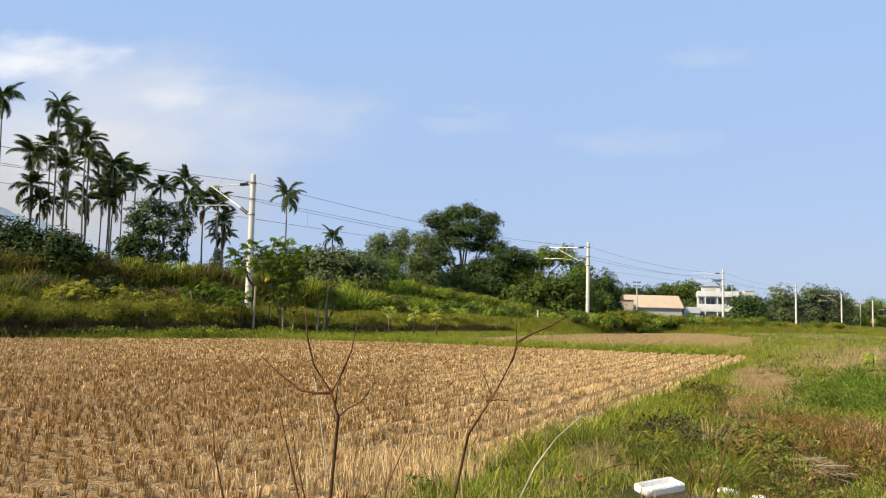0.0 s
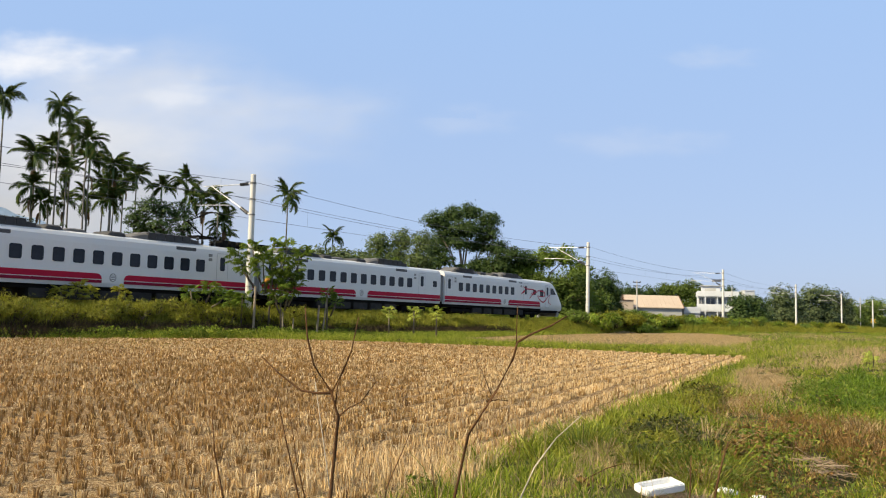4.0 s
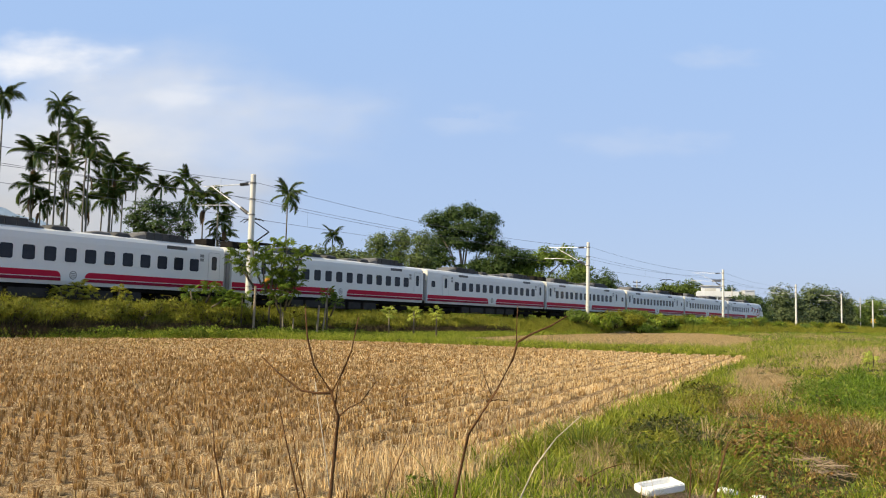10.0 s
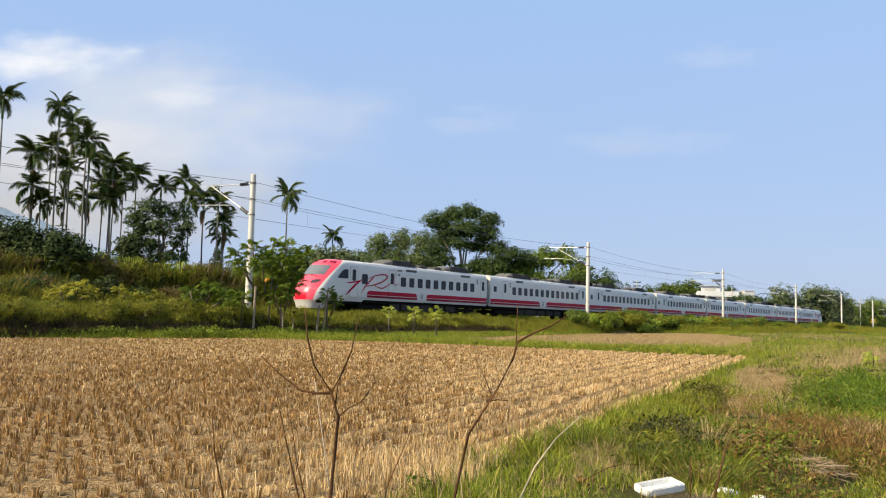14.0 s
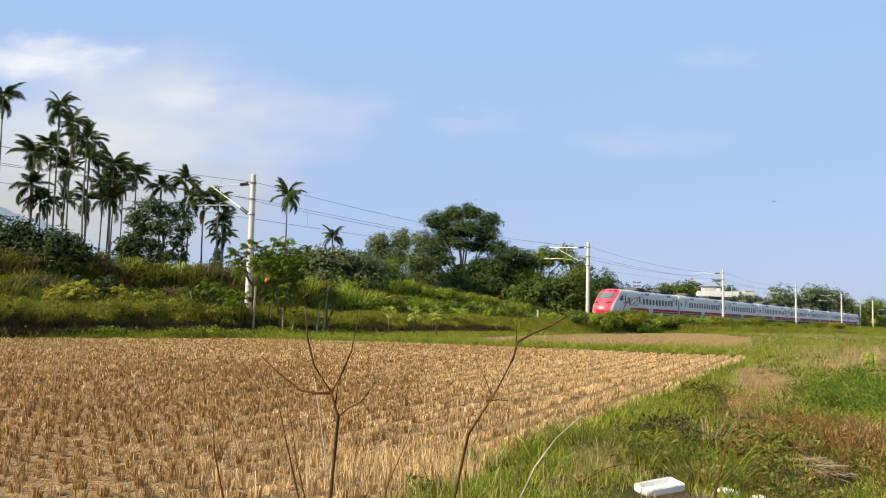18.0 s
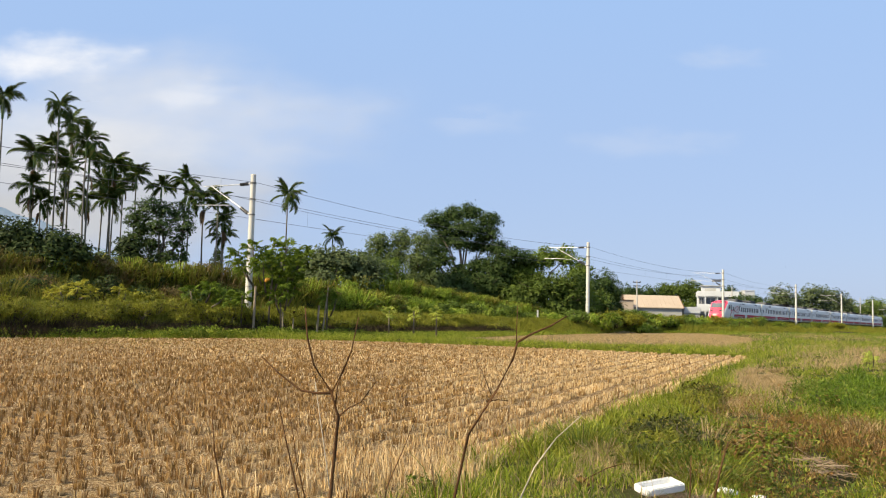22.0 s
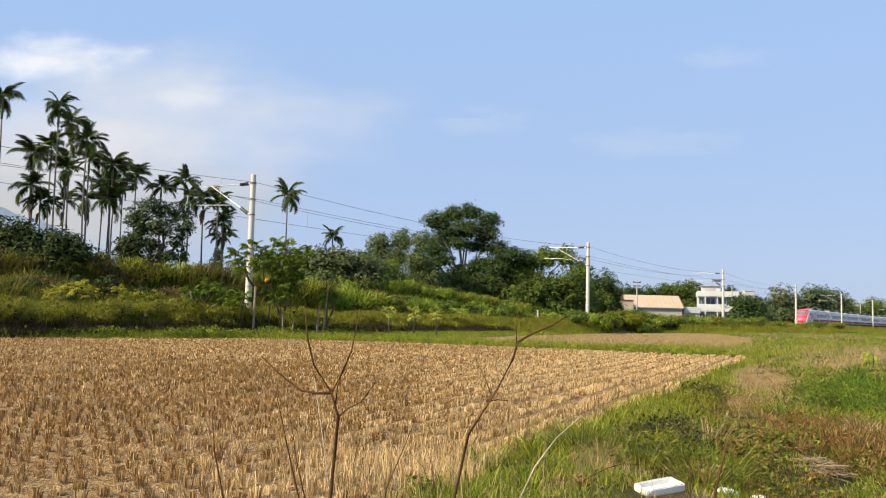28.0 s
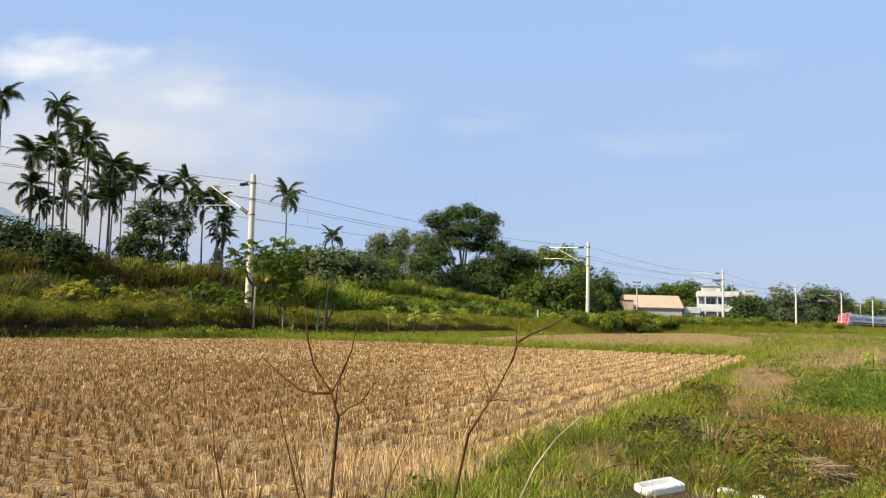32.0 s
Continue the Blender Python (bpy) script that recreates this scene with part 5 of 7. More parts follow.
def tree(name, label, foot, blobs, mat, seed, leaf=0.28, dens=1.05, per=46, trunk=0.16, core=0.2, pad=0.72, fill=40, dome=0.7, category="tree", bark=None):
    """A tree at foot (x, y): trunk, limbs to every part of the crown, twigs, and a crown of leaf pads."""
    rng = np.random.default_rng(seed)
    x, y = foot
    z = float(ground_z(x, y)) - 0.1
    root = thing(name, label, category, Matrix.Translation((x, y, z)))
    local = [(bx - x, by - y, bz - z, rx, rz) for bx, by, bz, rx, rz in blobs]
    fork = Vector((local[0][0] * 0.3, 0, min(b[2] - b[4] * 0.5 for b in local) * 0.75))
    leaf = leaf * 1.1
    p, face, middles = pads(local, rng, dens, leaf, int(per * 0.8), pad, core, dome)
    bm = bmesh.new()
    limb(bm, (0, 0, 0), fork, trunk * 1.25, trunk * 0.9, rng, 0.04)
    for (bx, by, bz, rx, rz), (mid, centres) in zip(local, middles):
        limb(bm, fork, (bx, by, bz - rz * 0.4), trunk * 0.62, trunk * 0.28, rng)
        for c in centres[::3]:
            limb(bm, (bx, by, bz - rz * 0.4), tuple(c), trunk * 0.22, trunk * 0.06, rng, sides=3)
    part("trunk", bm, bark or BARK, root, smooth=True)
    v, t = leaves(p, leaf * rng.uniform(0.6, 1.35, len(p)), rng, 0.6, 0.5, face)
    inner = []
    for bx, by, bz, rx, rz in local:
        d = rng.normal(size=(int(fill * rx * rx * rz) + 8, 3))
        d /= np.linalg.norm(d, axis=1)[:, None]
        inner.append(np.array([bx, by, bz - 0.12 * rz]) + d * (0.72 * rng.random(len(d)) ** 0.4)[:, None] * np.array([rx, rx * 0.9, rz]))
    inner = np.concatenate(inner)
    v2, t2 = leaves(inner, 2.0 * leaf * rng.uniform(0.7, 1.3, len(inner)), rng, 0.8, 0.6)
    v, t = np.concatenate([v, v2]), np.concatenate([t, t2 + len(v)])
    part("crown", tri_mesh("crown", v, t, [mat]), None, root)
    return root


tree("broadleaf_tree", "dense dark green broadleaf tree beyond the rails", (-27.0, 54.2), [(-27.2, 54, 5.7, 1.7, 1.0), (-25.3, 55, 5.4, 1.6, 0.9), (-29.4, 54, 5.8, 1.6, 1.2), (-26.2, 54, 4.6, 2.2, 1.0), (-28.6, 54, 4.5, 2.0, 1.0), (-23.9, 55, 4.9, 1.0, 0.6)], LEAF_GLOSSY, 101, leaf=0.24, dens=2.2, per=40, pad=0.7, fill=110, dome=0.8)
tree("airy_tree", "slender tree with an open feathery dark green crown", (-21.2, 62.5), [(-21.6, 62, 9.1, 1.6, 0.8), (-20.3, 63, 8.8, 1.4, 0.9), (-22.9, 62, 8.3, 1.2, 0.7), (-19.5, 62.5, 7.7, 1.0, 1.0), (-21.2, 62, 7.6, 1.6, 0.8), (-22.6, 62, 7.2, 1.1, 0.6), (-19.9, 62.4, 6.5, 1.0, 0.8), (-21.7, 62.2, 6.3, 1.1, 0.6), (-20.6, 62.4, 5.4, 1.0, 0.6), (-19.4, 62.6, 5.4, 0.7, 0.6)], LEAF_DARK, 102, leaf=0.16, dens=2.2, per=40, pad=0.5, core=0.1, fill=14, dome=0.35)
tree("cypress", "small dark conical tree behind the palms", (-22.9, 85.0), [(-22.9, 85, 5.6, 1.0, 0.8), (-22.9, 85, 6.5, 0.75, 0.8), (-22.9, 85, 7.4, 0.45, 0.8)], LEAF_GLOSSY, 116, leaf=0.16, dens=3.0, pad=0.4, fill=80)
tree("pale_tree", "small grey-green tree far beyond the rails", (-11.0, 80.0), [(-11.6, 80, 6.7, 1.5, 1.1), (-9.9, 81, 7.0, 1.6, 1.2), (-11.2, 79.5, 4.6, 2.2, 1.6)], LEAF_GREY, 103)
tree("pale_tree", "small grey-green tree far beyond the rails", (-8.2, 82.0), [(-8.4, 82, 6.3, 1.6, 1.3), (-6.9, 83, 6.0, 1.3, 1.2), (-7.9, 81.6, 4.3, 2.3, 1.6), (-13.9, 81, 4.3, 2.4, 1.6)], LEAF_GREY, 104)
tree("spreading_tree", "spreading grey-green tree with a loose crown", (-4.1, 97.5), [(-7.2, 97.5, 9.7, 1.8, 1.3), (-4.8, 98.2, 10.4, 1.8, 1.3), (-2.3, 97.1, 10.1, 1.7, 1.2), (-8.4, 97.9, 8.0, 1.7, 1.3), (-5.7, 97.9, 8.3, 2.1, 1.5), (-2.9, 96.8, 7.9, 2.1, 1.5), (-7.5, 97.7, 6.2, 1.9, 1.4), (-4.5, 97.0, 5.6, 2.6, 1.7), (-8.8, 97.0, 4.6, 2.4, 1.6), (-1.6, 97.0, 5.6, 2.2, 1.6)], LEAF_SAGE, 105, leaf=0.22, dens=1.5, per=44, pad=0.65, core=0.15, fill=26, dome=0.85)
tree("big_spreading_tree", "tall spreading tree with layered dark green crown and bare forks", (3.7, 104.7), [(-0.9, 104.7, 13.4, 1.8, 1.1), (1.2, 105.4, 14.6, 1.7, 1.1), (3.3, 104.6, 14.8, 1.6, 1.0), (5.6, 104.3, 13.7, 1.6, 1.1), (0.4, 105.1, 12.0, 2.0, 1.2), (2.9, 104.1, 12.6, 2.1, 1.3), (5.3, 104.9, 11.9, 1.8, 1.1), (6.8, 104.6, 10.2, 1.7, 1.0), (8.6, 104.4, 9.5, 1.7, 0.9), (10.6, 105.3, 9.0, 1.4, 0.7), (4.4, 105.5, 10.6, 1.4, 0.9), (-0.9, 104.5, 10.2, 1.7, 1.1), (2.0, 104.2, 10.8, 1.7, 0.9), (-0.4, 104.2, 8.6, 2.0, 1.3), (4.6, 104.6, 8.0, 1.6, 0.9), (7.0, 104.4, 8.1, 2.0, 1.2), (2.4, 104.7, 6.6, 2.4, 1.7), (-1.8, 104.5, 6.8, 2.0, 1.5), (5.9, 104.1, 6.0, 2.6, 1.7)], LEAF_DARK, 106, leaf=0.24, dens=1.4, per=54, trunk=0.2, pad=0.8, core=0.3, fill=30, dome=0.6)
tree("round_tree", "dense bright green round-crowned tree", (12.6, 106.5), [(8.3, 106.5, 7.6, 1.9, 1.4), (10.8, 107.1, 8.7, 1.9, 1.4), (13.0, 106.1, 9.3, 1.8, 1.3), (15.5, 106.8, 9.6, 1.8, 1.3), (17.3, 105.9, 8.0, 1.7, 1.2), (11.9, 106.7, 6.2, 2.6, 1.9), (15.5, 106.2, 5.5, 2.7, 1.9), (6.9, 107.0, 5.5, 2.3, 1.7), (17.4, 106.4, 6.0, 2.1, 1.8), (18.6, 106.8, 4.0, 2.2, 1.9), (9.6, 106.0, 7.2, 2.2, 1.6)], LEAF_LIGHT, 107)
tree("low_tree", "bushy dark green tree beside the railway", (7.6, 106.0), [(7.8, 106.7, 6.7, 2.9, 2.3), (3.5, 106.0, 5.9, 3.5, 2.3), (5.3, 105.3, 4.4, 3.2, 1.9)], LEAF_DARK, 108, dens=1.15)
tree("low_tree", "bushy green tree beside the railway", (13.6, 102.8), [(11.4, 103.7, 5.0, 3.3, 2.3), (15.3, 104.4, 5.1, 3.1, 2.6), (8.9, 103.1, 4.0, 2.4, 1.7), (10.2, 103.0, 2.6, 2.8, 1.6), (14.4, 103.2, 2.6, 2.8, 1.6), (17.2, 105.0, 3.0, 2.2, 2.0)], LEAF_MID, 109, dens=1.15)
tree("low_tree", "bushy dark green tree beside the railway", (22.3, 118.9), [(21.2, 118.9, 5.5, 2.0, 2.8), (23.2, 120.3, 6.2, 2.0, 2.8), (25.2, 124.7, 5.6, 2.0, 2.5), (18.8, 116.0, 4.8, 2.3, 2.3), (20.0, 116.5, 2.6, 2.6, 1.8), (23.5, 121.0, 3.0, 2.4, 2.0), (26.0, 126.5, 3.2, 2.2, 2.0)], LEAF_DARK, 110, dens=1.15)
tree("low_tree", "bushy green tree beside the railway", (-9.2, 91.3), [(-10.0, 91.3, 6.7, 2.8, 1.7), (-7.0, 92.6, 6.4, 2.7, 1.7), (-12.9, 91.3, 6.3, 2.3, 1.6)], LEAF_LIGHT, 111, dens=1.15)
tree("low_tree", "bushy dark tree among the reeds", (-16.6, 81.7), [(-16.8, 81.7, 5.7, 2.2, 1.6), (-13.9, 81.7, 6.2, 2.3, 1.6), (-19.3, 83.0, 5.2, 2.0, 1.5)], LEAF_MID, 112, dens=1.15)
tree("low_tree", "bushy dark tree among the reeds", (-22.4, 60.0), [(-22.6, 60, 6.0, 1.1, 0.75), (-22.4, 60, 5.1, 1.2, 0.8), (-24.4, 60, 4.9, 0.9, 0.5), (-21.2, 60.5, 4.5, 1.1, 0.7), (-25.2, 61, 4.4, 1.0, 0.7)], LEAF_GLOSSY, 113, leaf=0.22, dens=2.0, fill=90)
tree("low_tree", "bushy dark green tree beside the railway", (0.4, 101.2), [(-1.5, 100.1, 4.5, 2.9, 2.0), (2.0, 101.2, 4.7, 2.9, 2.1), (0.2, 99.0, 3.2, 3.3, 1.5)], LEAF_DARK, 114, dens=1.15)
tree("low_tree", "bushy green tree beside the railway", (19.6, 113.0), [(18.6, 113, 4.4, 2.4, 2.2), (21.4, 115, 4.0, 2.4, 2.0)], LEAF_MID, 115, dens=1.15)
TREES_BY_HOUSE = (
    ((53.6, 230.0), [(51.5, 230, 9.3, 4.2, 2.6), (57.0, 232, 8.9, 4.0, 2.6)], LEAF_DARK),
    ((65.5, 230.0), [(62.5, 232, 10.2, 3.9, 2.6), (67.5, 230, 10.4, 4.3, 3.0), (70.5, 231, 8.5, 3.0, 2.4)], LEAF_MID),
    ((61.0, 166.0), [(58.8, 165, 5.6, 2.3, 1.8), (62.6, 168, 5.8, 2.9, 1.7)], LEAF_DARK),
    ((72.5, 205.0), [(70.0, 205, 8.6, 2.6, 2.2), (74.5, 206, 7.2, 2.9, 2.4)], LEAF_DARK),
    ((88.5, 215.0), [(87.3, 215, 8.3, 3.4, 3.8), (91.5, 217, 6.4, 3.0, 3.0), (84.0, 214, 6.0, 2.4, 2.6)], LEAF_GREY))
TREES_FAR = (
    ((103.0, 230.0), [(101.0, 229, 9.8, 3.0, 3.4), (105.0, 231, 8.0, 3.2, 4.2), (97.5, 228, 7.0, 2.8, 3.6)], LEAF_GREY),
    ((113.5, 240.0), [(111.0, 240, 9.8, 3.6, 3.6), (115.5, 241, 7.8, 3.4, 4.0)], LEAF_GREY),
    ((149.0, 300.0), [(146.0, 300, 8.6, 4.4, 3.0), (153.0, 301, 7.4, 4.4, 3.4)], LEAF_MID),
    ((162.0, 310.0), [(160.0, 310, 9.6, 4.8, 3.6), (168.0, 311, 8.8, 5.0, 3.6)], LEAF_LIGHT),
    ((128.0, 270.0), [(126.0, 270, 6.6, 4.0, 2.6), (133.0, 272, 6.0, 4.5, 2.6)], LEAF_MID))
for k, (foot, blobs, mat) in enumerate(TREES_BY_HOUSE + TREES_FAR):
    blobs = blobs + [(bx, by - 1.0, f, rx * 1.05, 2.0) for bx, by, bz, rx, rz in blobs for f in (2.6, bz * 0.55)]
    tree("distant_tree", "round green tree in the distance beyond the railway", foot, blobs, mat, 130 + k, leaf=0.5, dens=0.55, per=32, trunk=0.25, pad=1.2, fill=6)


# ---- palms ----
def frond_mesh(seed, length, droop, mat):
    """An arching pinnate frond along +x: it rises, then curls over, with broad pleated leaflets."""
    rng = np.random.default_rng(seed)
    v, t = [], []
    pts, k, a = [np.zeros(3)], 16, 0.12
    for i in range(k):
        a -= 0.015 + 0.075 * droop * (i / k)
        pts.append(pts[-1] + np.array([math.cos(a), 0, math.sin(a)]) * length / k)
    for i in range(k):
        a, b = pts[i], pts[i + 1]
        o = len(v)
        w = 0.032 * (1 - i / k) + 0.008
        v += [a + [0, -w, 0], a + [0, w, 0], b + [0, w, 0], b + [0, -w, 0]]
        t += [(o, o + 1, o + 2), (o, o + 2, o + 3)]
        if i < 2:
            continue
        run = (b - a) / np.linalg.norm(b - a)
        for side in (-1, 1):
            for j in range(3):
                f = (i + j / 3) / k
                p = a + (b - a) * j / 3
                ll = length * 0.30 * (0.45 + 0.65 * math.sin(math.pi * min(0.95, 0.15 + 0.75 * f))) * rng.uniform(0.8, 1.15)
                d = run * (0.55 + 0.5 * f) + np.array([0, side * (0.7 - 0.25 * f), 0.42 - 0.4 * droop * rng.uniform(0.2, 1.2)])
                d /= np.linalg.norm(d)
                tip = p + d * ll - np.array([0, 0, 0.30 * ll * (0.4 + droop)])
                mid = p + d * ll * 0.5
                ww = run * 0.03
                o = len(v)
                v += [p - ww * 0.4, p + ww * 0.4, mid + ww, mid - ww, tip]
                t += [(o, o + 1, o + 2), (o, o + 2, o + 3), (o + 3, o + 2, o + 4)]
    return tri_mesh("frond", np.array(v), np.array(t), [mat])


FRONDS = [frond_mesh(200 + k, 1.5, d, PALM_LEAF) for k, d in enumerate((0.6, 1.0, 1.4, 1.8))]
DEAD_FROND = frond_mesh(210, 1.35, 0.15, PALM_DEAD)
PALMS = []


def palm(x, y, top, r, seed):
    rng = np.random.default_rng(seed)
    z = float(ground_z(x, y)) - 0.1
    h = top + 0.3 - z - 0.5 * r
    root = thing("areca_palm", "slender areca palm with a feathery dark green crown", "palm tree", Matrix.Translation((x, y, z)), "areca palms beyond the railway")
    bend = rng.normal(0, 0.18, 2)
    pts = [(bend[0] * math.sin(f * 2.4), bend[1] * f, h * f) for f in (0, 0.2, 0.45, 0.7, 0.88)]
    part("trunk", tube(bmesh.new(), pts, [0.10, 0.075, 0.065, 0.06, 0.055], 8), PALM_BARK, root, smooth=True)
    e = Vector(pts[-1])
    head = Vector((e.x * 1.02, e.y * 1.1, h))
    part("crownshaft", tube(bmesh.new(), [e, e.lerp(head, 0.4), head], [0.085, 0.095, 0.05], 8), GREEN_SHAFT, root, smooth=True)
    n = int(rng.integers(17, 23))
    turn, first = rng.uniform(0, 360), int(rng.integers(0, 4))
    for k in range(n):
        me = FRONDS[int(rng.integers(0, 4))]
        ob = part("frond", me, None, root)
        lift = (rng.uniform(-72, -42), rng.uniform(-45, -15), rng.uniform(-25, 5), rng.uniform(5, 50))[(k + first) % 4]
        sc = r / 1.3 * rng.uniform(0.85, 1.15)
        ob.matrix_basis = Matrix.Translation(head - Vector((0, 0, 0.06))) @ pose(0, 0, 0, 0, 0, turn + 137.5 * k + rng.uniform(-25, 25)) @ pose(0, 0, 0, rng.uniform(-20, 20), lift, 0) @ Matrix.Scale(sc, 4)
    for k in range(int(rng.integers(0, 3))):
        ob = part("withered_frond", DEAD_FROND, None, root, "brown withered hanging frond")
        ob.matrix_basis = Matrix.Translation(e) @ pose(0, 0, 0, 0, 0, rng.uniform(0, 360)) @ pose(0, 0, 0, 0, rng.uniform(70, 86), 0) @ Matrix.Scale(r / 1.5 * rng.uniform(0.7, 1.1), 4)
    PALMS.append((root, x, y, z, h))


NEAR_GROVE = ((-34.2, 60.0, 14.0, 1.15), (-32.3, 60.0, 17.0, 1.3), (-29.1, 62.0, 16.9, 1.2), (-29.8, 66.0, 16.6, 1.25), (-25.9, 60.0, 14.1, 1.35), (-32.0, 64.0, 13.8, 1.45), (-33.2, 70.0, 15.5, 1.4), (-29.3, 64.0, 12.7, 1.4), (-31.1, 62.0, 11.0, 1.4), (-26.3, 66.0, 13.4, 1.3), (-26.1, 70.0, 13.2, 1.3), (-25.9, 64.0, 10.3, 1.4), (-25.7, 75.0, 13.0, 1.2), (-23.5, 75.0, 13.7, 1.25))
BACK_GROVE = ((-19.0, 66.0, 10.8, 1.3), (-18.6, 68.0, 10.7, 1.2), (-18.7, 72.0, 9.6, 1.2), (-19.4, 74.0, 8.5, 1.1), (-13.7, 72.0, 12.1, 1.35), (-12.8, 95.0, 10.8, 1.35), (-29.5, 68.0, 10.8, 1.3), (-28.6, 74.0, 14.0, 1.3), (-32.2, 70.0, 11.0, 1.3), (-28.2, 68.0, 12.0, 1.3), (-26.6, 67.0, 11.5, 1.3), (-27.0, 63.0, 13.2, 1.25), (-30.8, 63.0, 9.8, 1.2), (-21.5, 70.0, 11.6, 1.2))
for k, (x, y, top, r) in enumerate(NEAR_GROVE + BACK_GROVE):
    palm(x, y, top, r, 300 + k)


# ---- papayas and shrubs along the fence ----
def papaya_leaf(seed):
    """A palmate leaf on its long stalk along +x: nine narrow lobes, each cut again."""
    rng = np.random.default_rng(seed)
    v = [np.array([0, -0.008, 0]), np.array([0, 0.008, 0]), np.array([0.5, 0.006, 0.05]), np.array([0.5, -0.006, 0.05])]
    t = [(0, 1, 2), (0, 2, 3)]
    c = np.array([0.5, 0, 0.05])
    for a in np.linspace(-140, 140, 9):
        ll = 0.36 * (1.0 - 0.3 * abs(a) / 140) * rng.uniform(0.85, 1.1)
        d = np.array([math.cos(radians(a)), math.sin(radians(a)), -0.25])
        bend = np.array([0, 0, -0.10 * rng.uniform(0.5, 1.5)])
        s = np.array([-math.sin(radians(a)), math.cos(radians(a)), 0]) * 0.04
        o = len(v)
        v += [c, c + d * ll * 0.55 - s, c + d * ll + bend, c + d * ll * 0.55 + s]
        t += [(o, o + 1, o + 2), (o, o + 2, o + 3)]
        for way in (-1, 1):
            o = len(v)
            v += [c + d * ll * 0.35, c + d * ll * 0.6, c + d * ll * 0.78 + s * way * 2.2 + bend * 0.5]
            t += [(o, o + 1, o + 2)]
    return np.array(v), np.array(t)


PAPAYA_LEAVES = [tri_mesh("leaf", *papaya_leaf(400 + k), [PAPAYA_LEAF]) for k in range(3)]
PAPAYA_YOUNG = tri_mesh("leaf", *papaya_leaf(411), [PAPAYA_PALE])
PAPAYA_YELLOW = tri_mesh("leaf", *papaya_leaf(410), [LEAF_YELLOW])


def papaya(x, y, heads, count, seed, yellow=False, fruit=(), label="", young=False):
    """Stems from one foot to each head (dx, dy, top z, spread), with leaves radiating round the heads."""
    rng = np.random.default_rng(seed)
    z = float(ground_z(x, y)) - 0.05
    root = thing("papaya_tree", label or "papaya tree with large lobed leaves on the railway bank", "papaya tree", Matrix.Translation((x, y, z)), "papayas along the railway bank")
    for i, (dx, dy, top, r) in enumerate(heads):
        hz = top - z
        part("stem", tube(bmesh.new(), [(dx * 0.35, dy * 0.3, 0), (dx * 0.75, dy * 0.7, hz * 0.5), (dx, dy, hz)] if i < 1 else [(dx * 0.4, dy * 0.4, hz * 0.55), (dx * 0.8, dy * 0.8, hz * 0.75), (dx, dy, hz)], [0.055, 0.05, 0.035], 8), BARK, root, "brown scarred stem", smooth=True)
        for k in range(count):
            me = PAPAYA_YELLOW if yellow else PAPAYA_YOUNG if young else PAPAYA_LEAVES[k % 3]
            ob = part("leaf", me, None, root)
            f = rng.random()
            ob.matrix_basis = Matrix.Translation((dx, dy, hz - 0.5 * r * f ** 1.5)) @ pose(0, 0, 0, 0, 0, rng.uniform(0, 360)) @ pose(0, 0, 0, rng.uniform(-25, 25), -42 + 72 * f + rng.uniform(-14, 14), 0) @ Matrix.Scale(r / 0.85 * rng.uniform(0.6, 1.1), 4)
    for dx, dy, fz in fruit:
        bm = bmesh.new()
        bmesh.ops.create_uvsphere(bm, u_segments=12, v_segments=8, radius=0.09)
        for v in bm.verts:
            v.co = Vector((v.co.x + dx, v.co.y + dy, v.co.z * 1.5 + fz - z))
        part("fruit", bm, FRUIT, root, "ripe orange papaya fruit", smooth=True)
    return root


papaya(-10.2, 49.3, [(0.1, 0.2, 5.45, 0.95), (-1.9, 0.0, 4.95, 0.85), (-1.0, -0.3, 5.3, 0.9), (1.0, 0.0, 5.35, 0.9), (1.9, 0.1, 4.9, 0.85), (-1.4, -0.4, 4.3, 0.8), (-0.3, -0.5, 4.5, 0.85), (0.8, -0.5, 4.4, 0.85), (1.7, -0.3, 4.2, 0.75), (0.3, -0.5, 3.7, 0.75), (1.2, -0.4, 3.5, 0.75)], 26, 501, fruit=((0.15, -0.9, 3.4), (0.02, -0.92, 3.3)), label="tall cluster of papaya trees with orange fruit")
papaya(-9.3, 49.2, [(-0.2, 0, 3.7, 0.75), (0.7, 0.1, 3.3, 0.75), (-0.8, 0.2, 3.0, 0.7), (0.3, -0.3, 2.8, 0.7), (-0.4, -0.4, 2.5, 0.65)], 28, 502)
papaya(-11.5, 48.3, [(0.0, 0, 2.4, 0.7), (-0.7, 0.1, 2.2, 0.6)], 24, 503)
papaya(-13.3, 46.6, [(-0.7, 0, 2.55, 0.75), (0.4, 0.2, 2.75, 0.8), (1.2, 0, 2.3, 0.7)], 26, 504)
papaya(-6.9, 50.6, [(0, 0, 2.8, 0.8), (0.5, 0.2, 2.4, 0.6)], 24, 505)
papaya(-19.0, 43.0, [(-0.6, 0, 2.35, 0.6), (0.3, 0.1, 2.55, 0.65), (1.0, 0.0, 2.3, 0.5), (-1.2, 0.1, 2.2, 0.45)], 30, 506, yellow=True, label="yellowing papaya saplings on the railway bank")
papaya(-16.9, 43.9, [(0, 0, 2.45, 0.5), (0.3, 0.1, 2.2, 0.45)], 26, 507, yellow=True, label="small yellowing papaya sapling on the bank")
for k, (x, y) in enumerate(((-3.2, 51.4), (-1.7, 52.0), (-0.3, 52.6))):
    papaya(x, y, [(0, 0, 1.75, 0.62)], 22, 510 + k, young=True, label="young pale-leaved papaya with a thin stem")


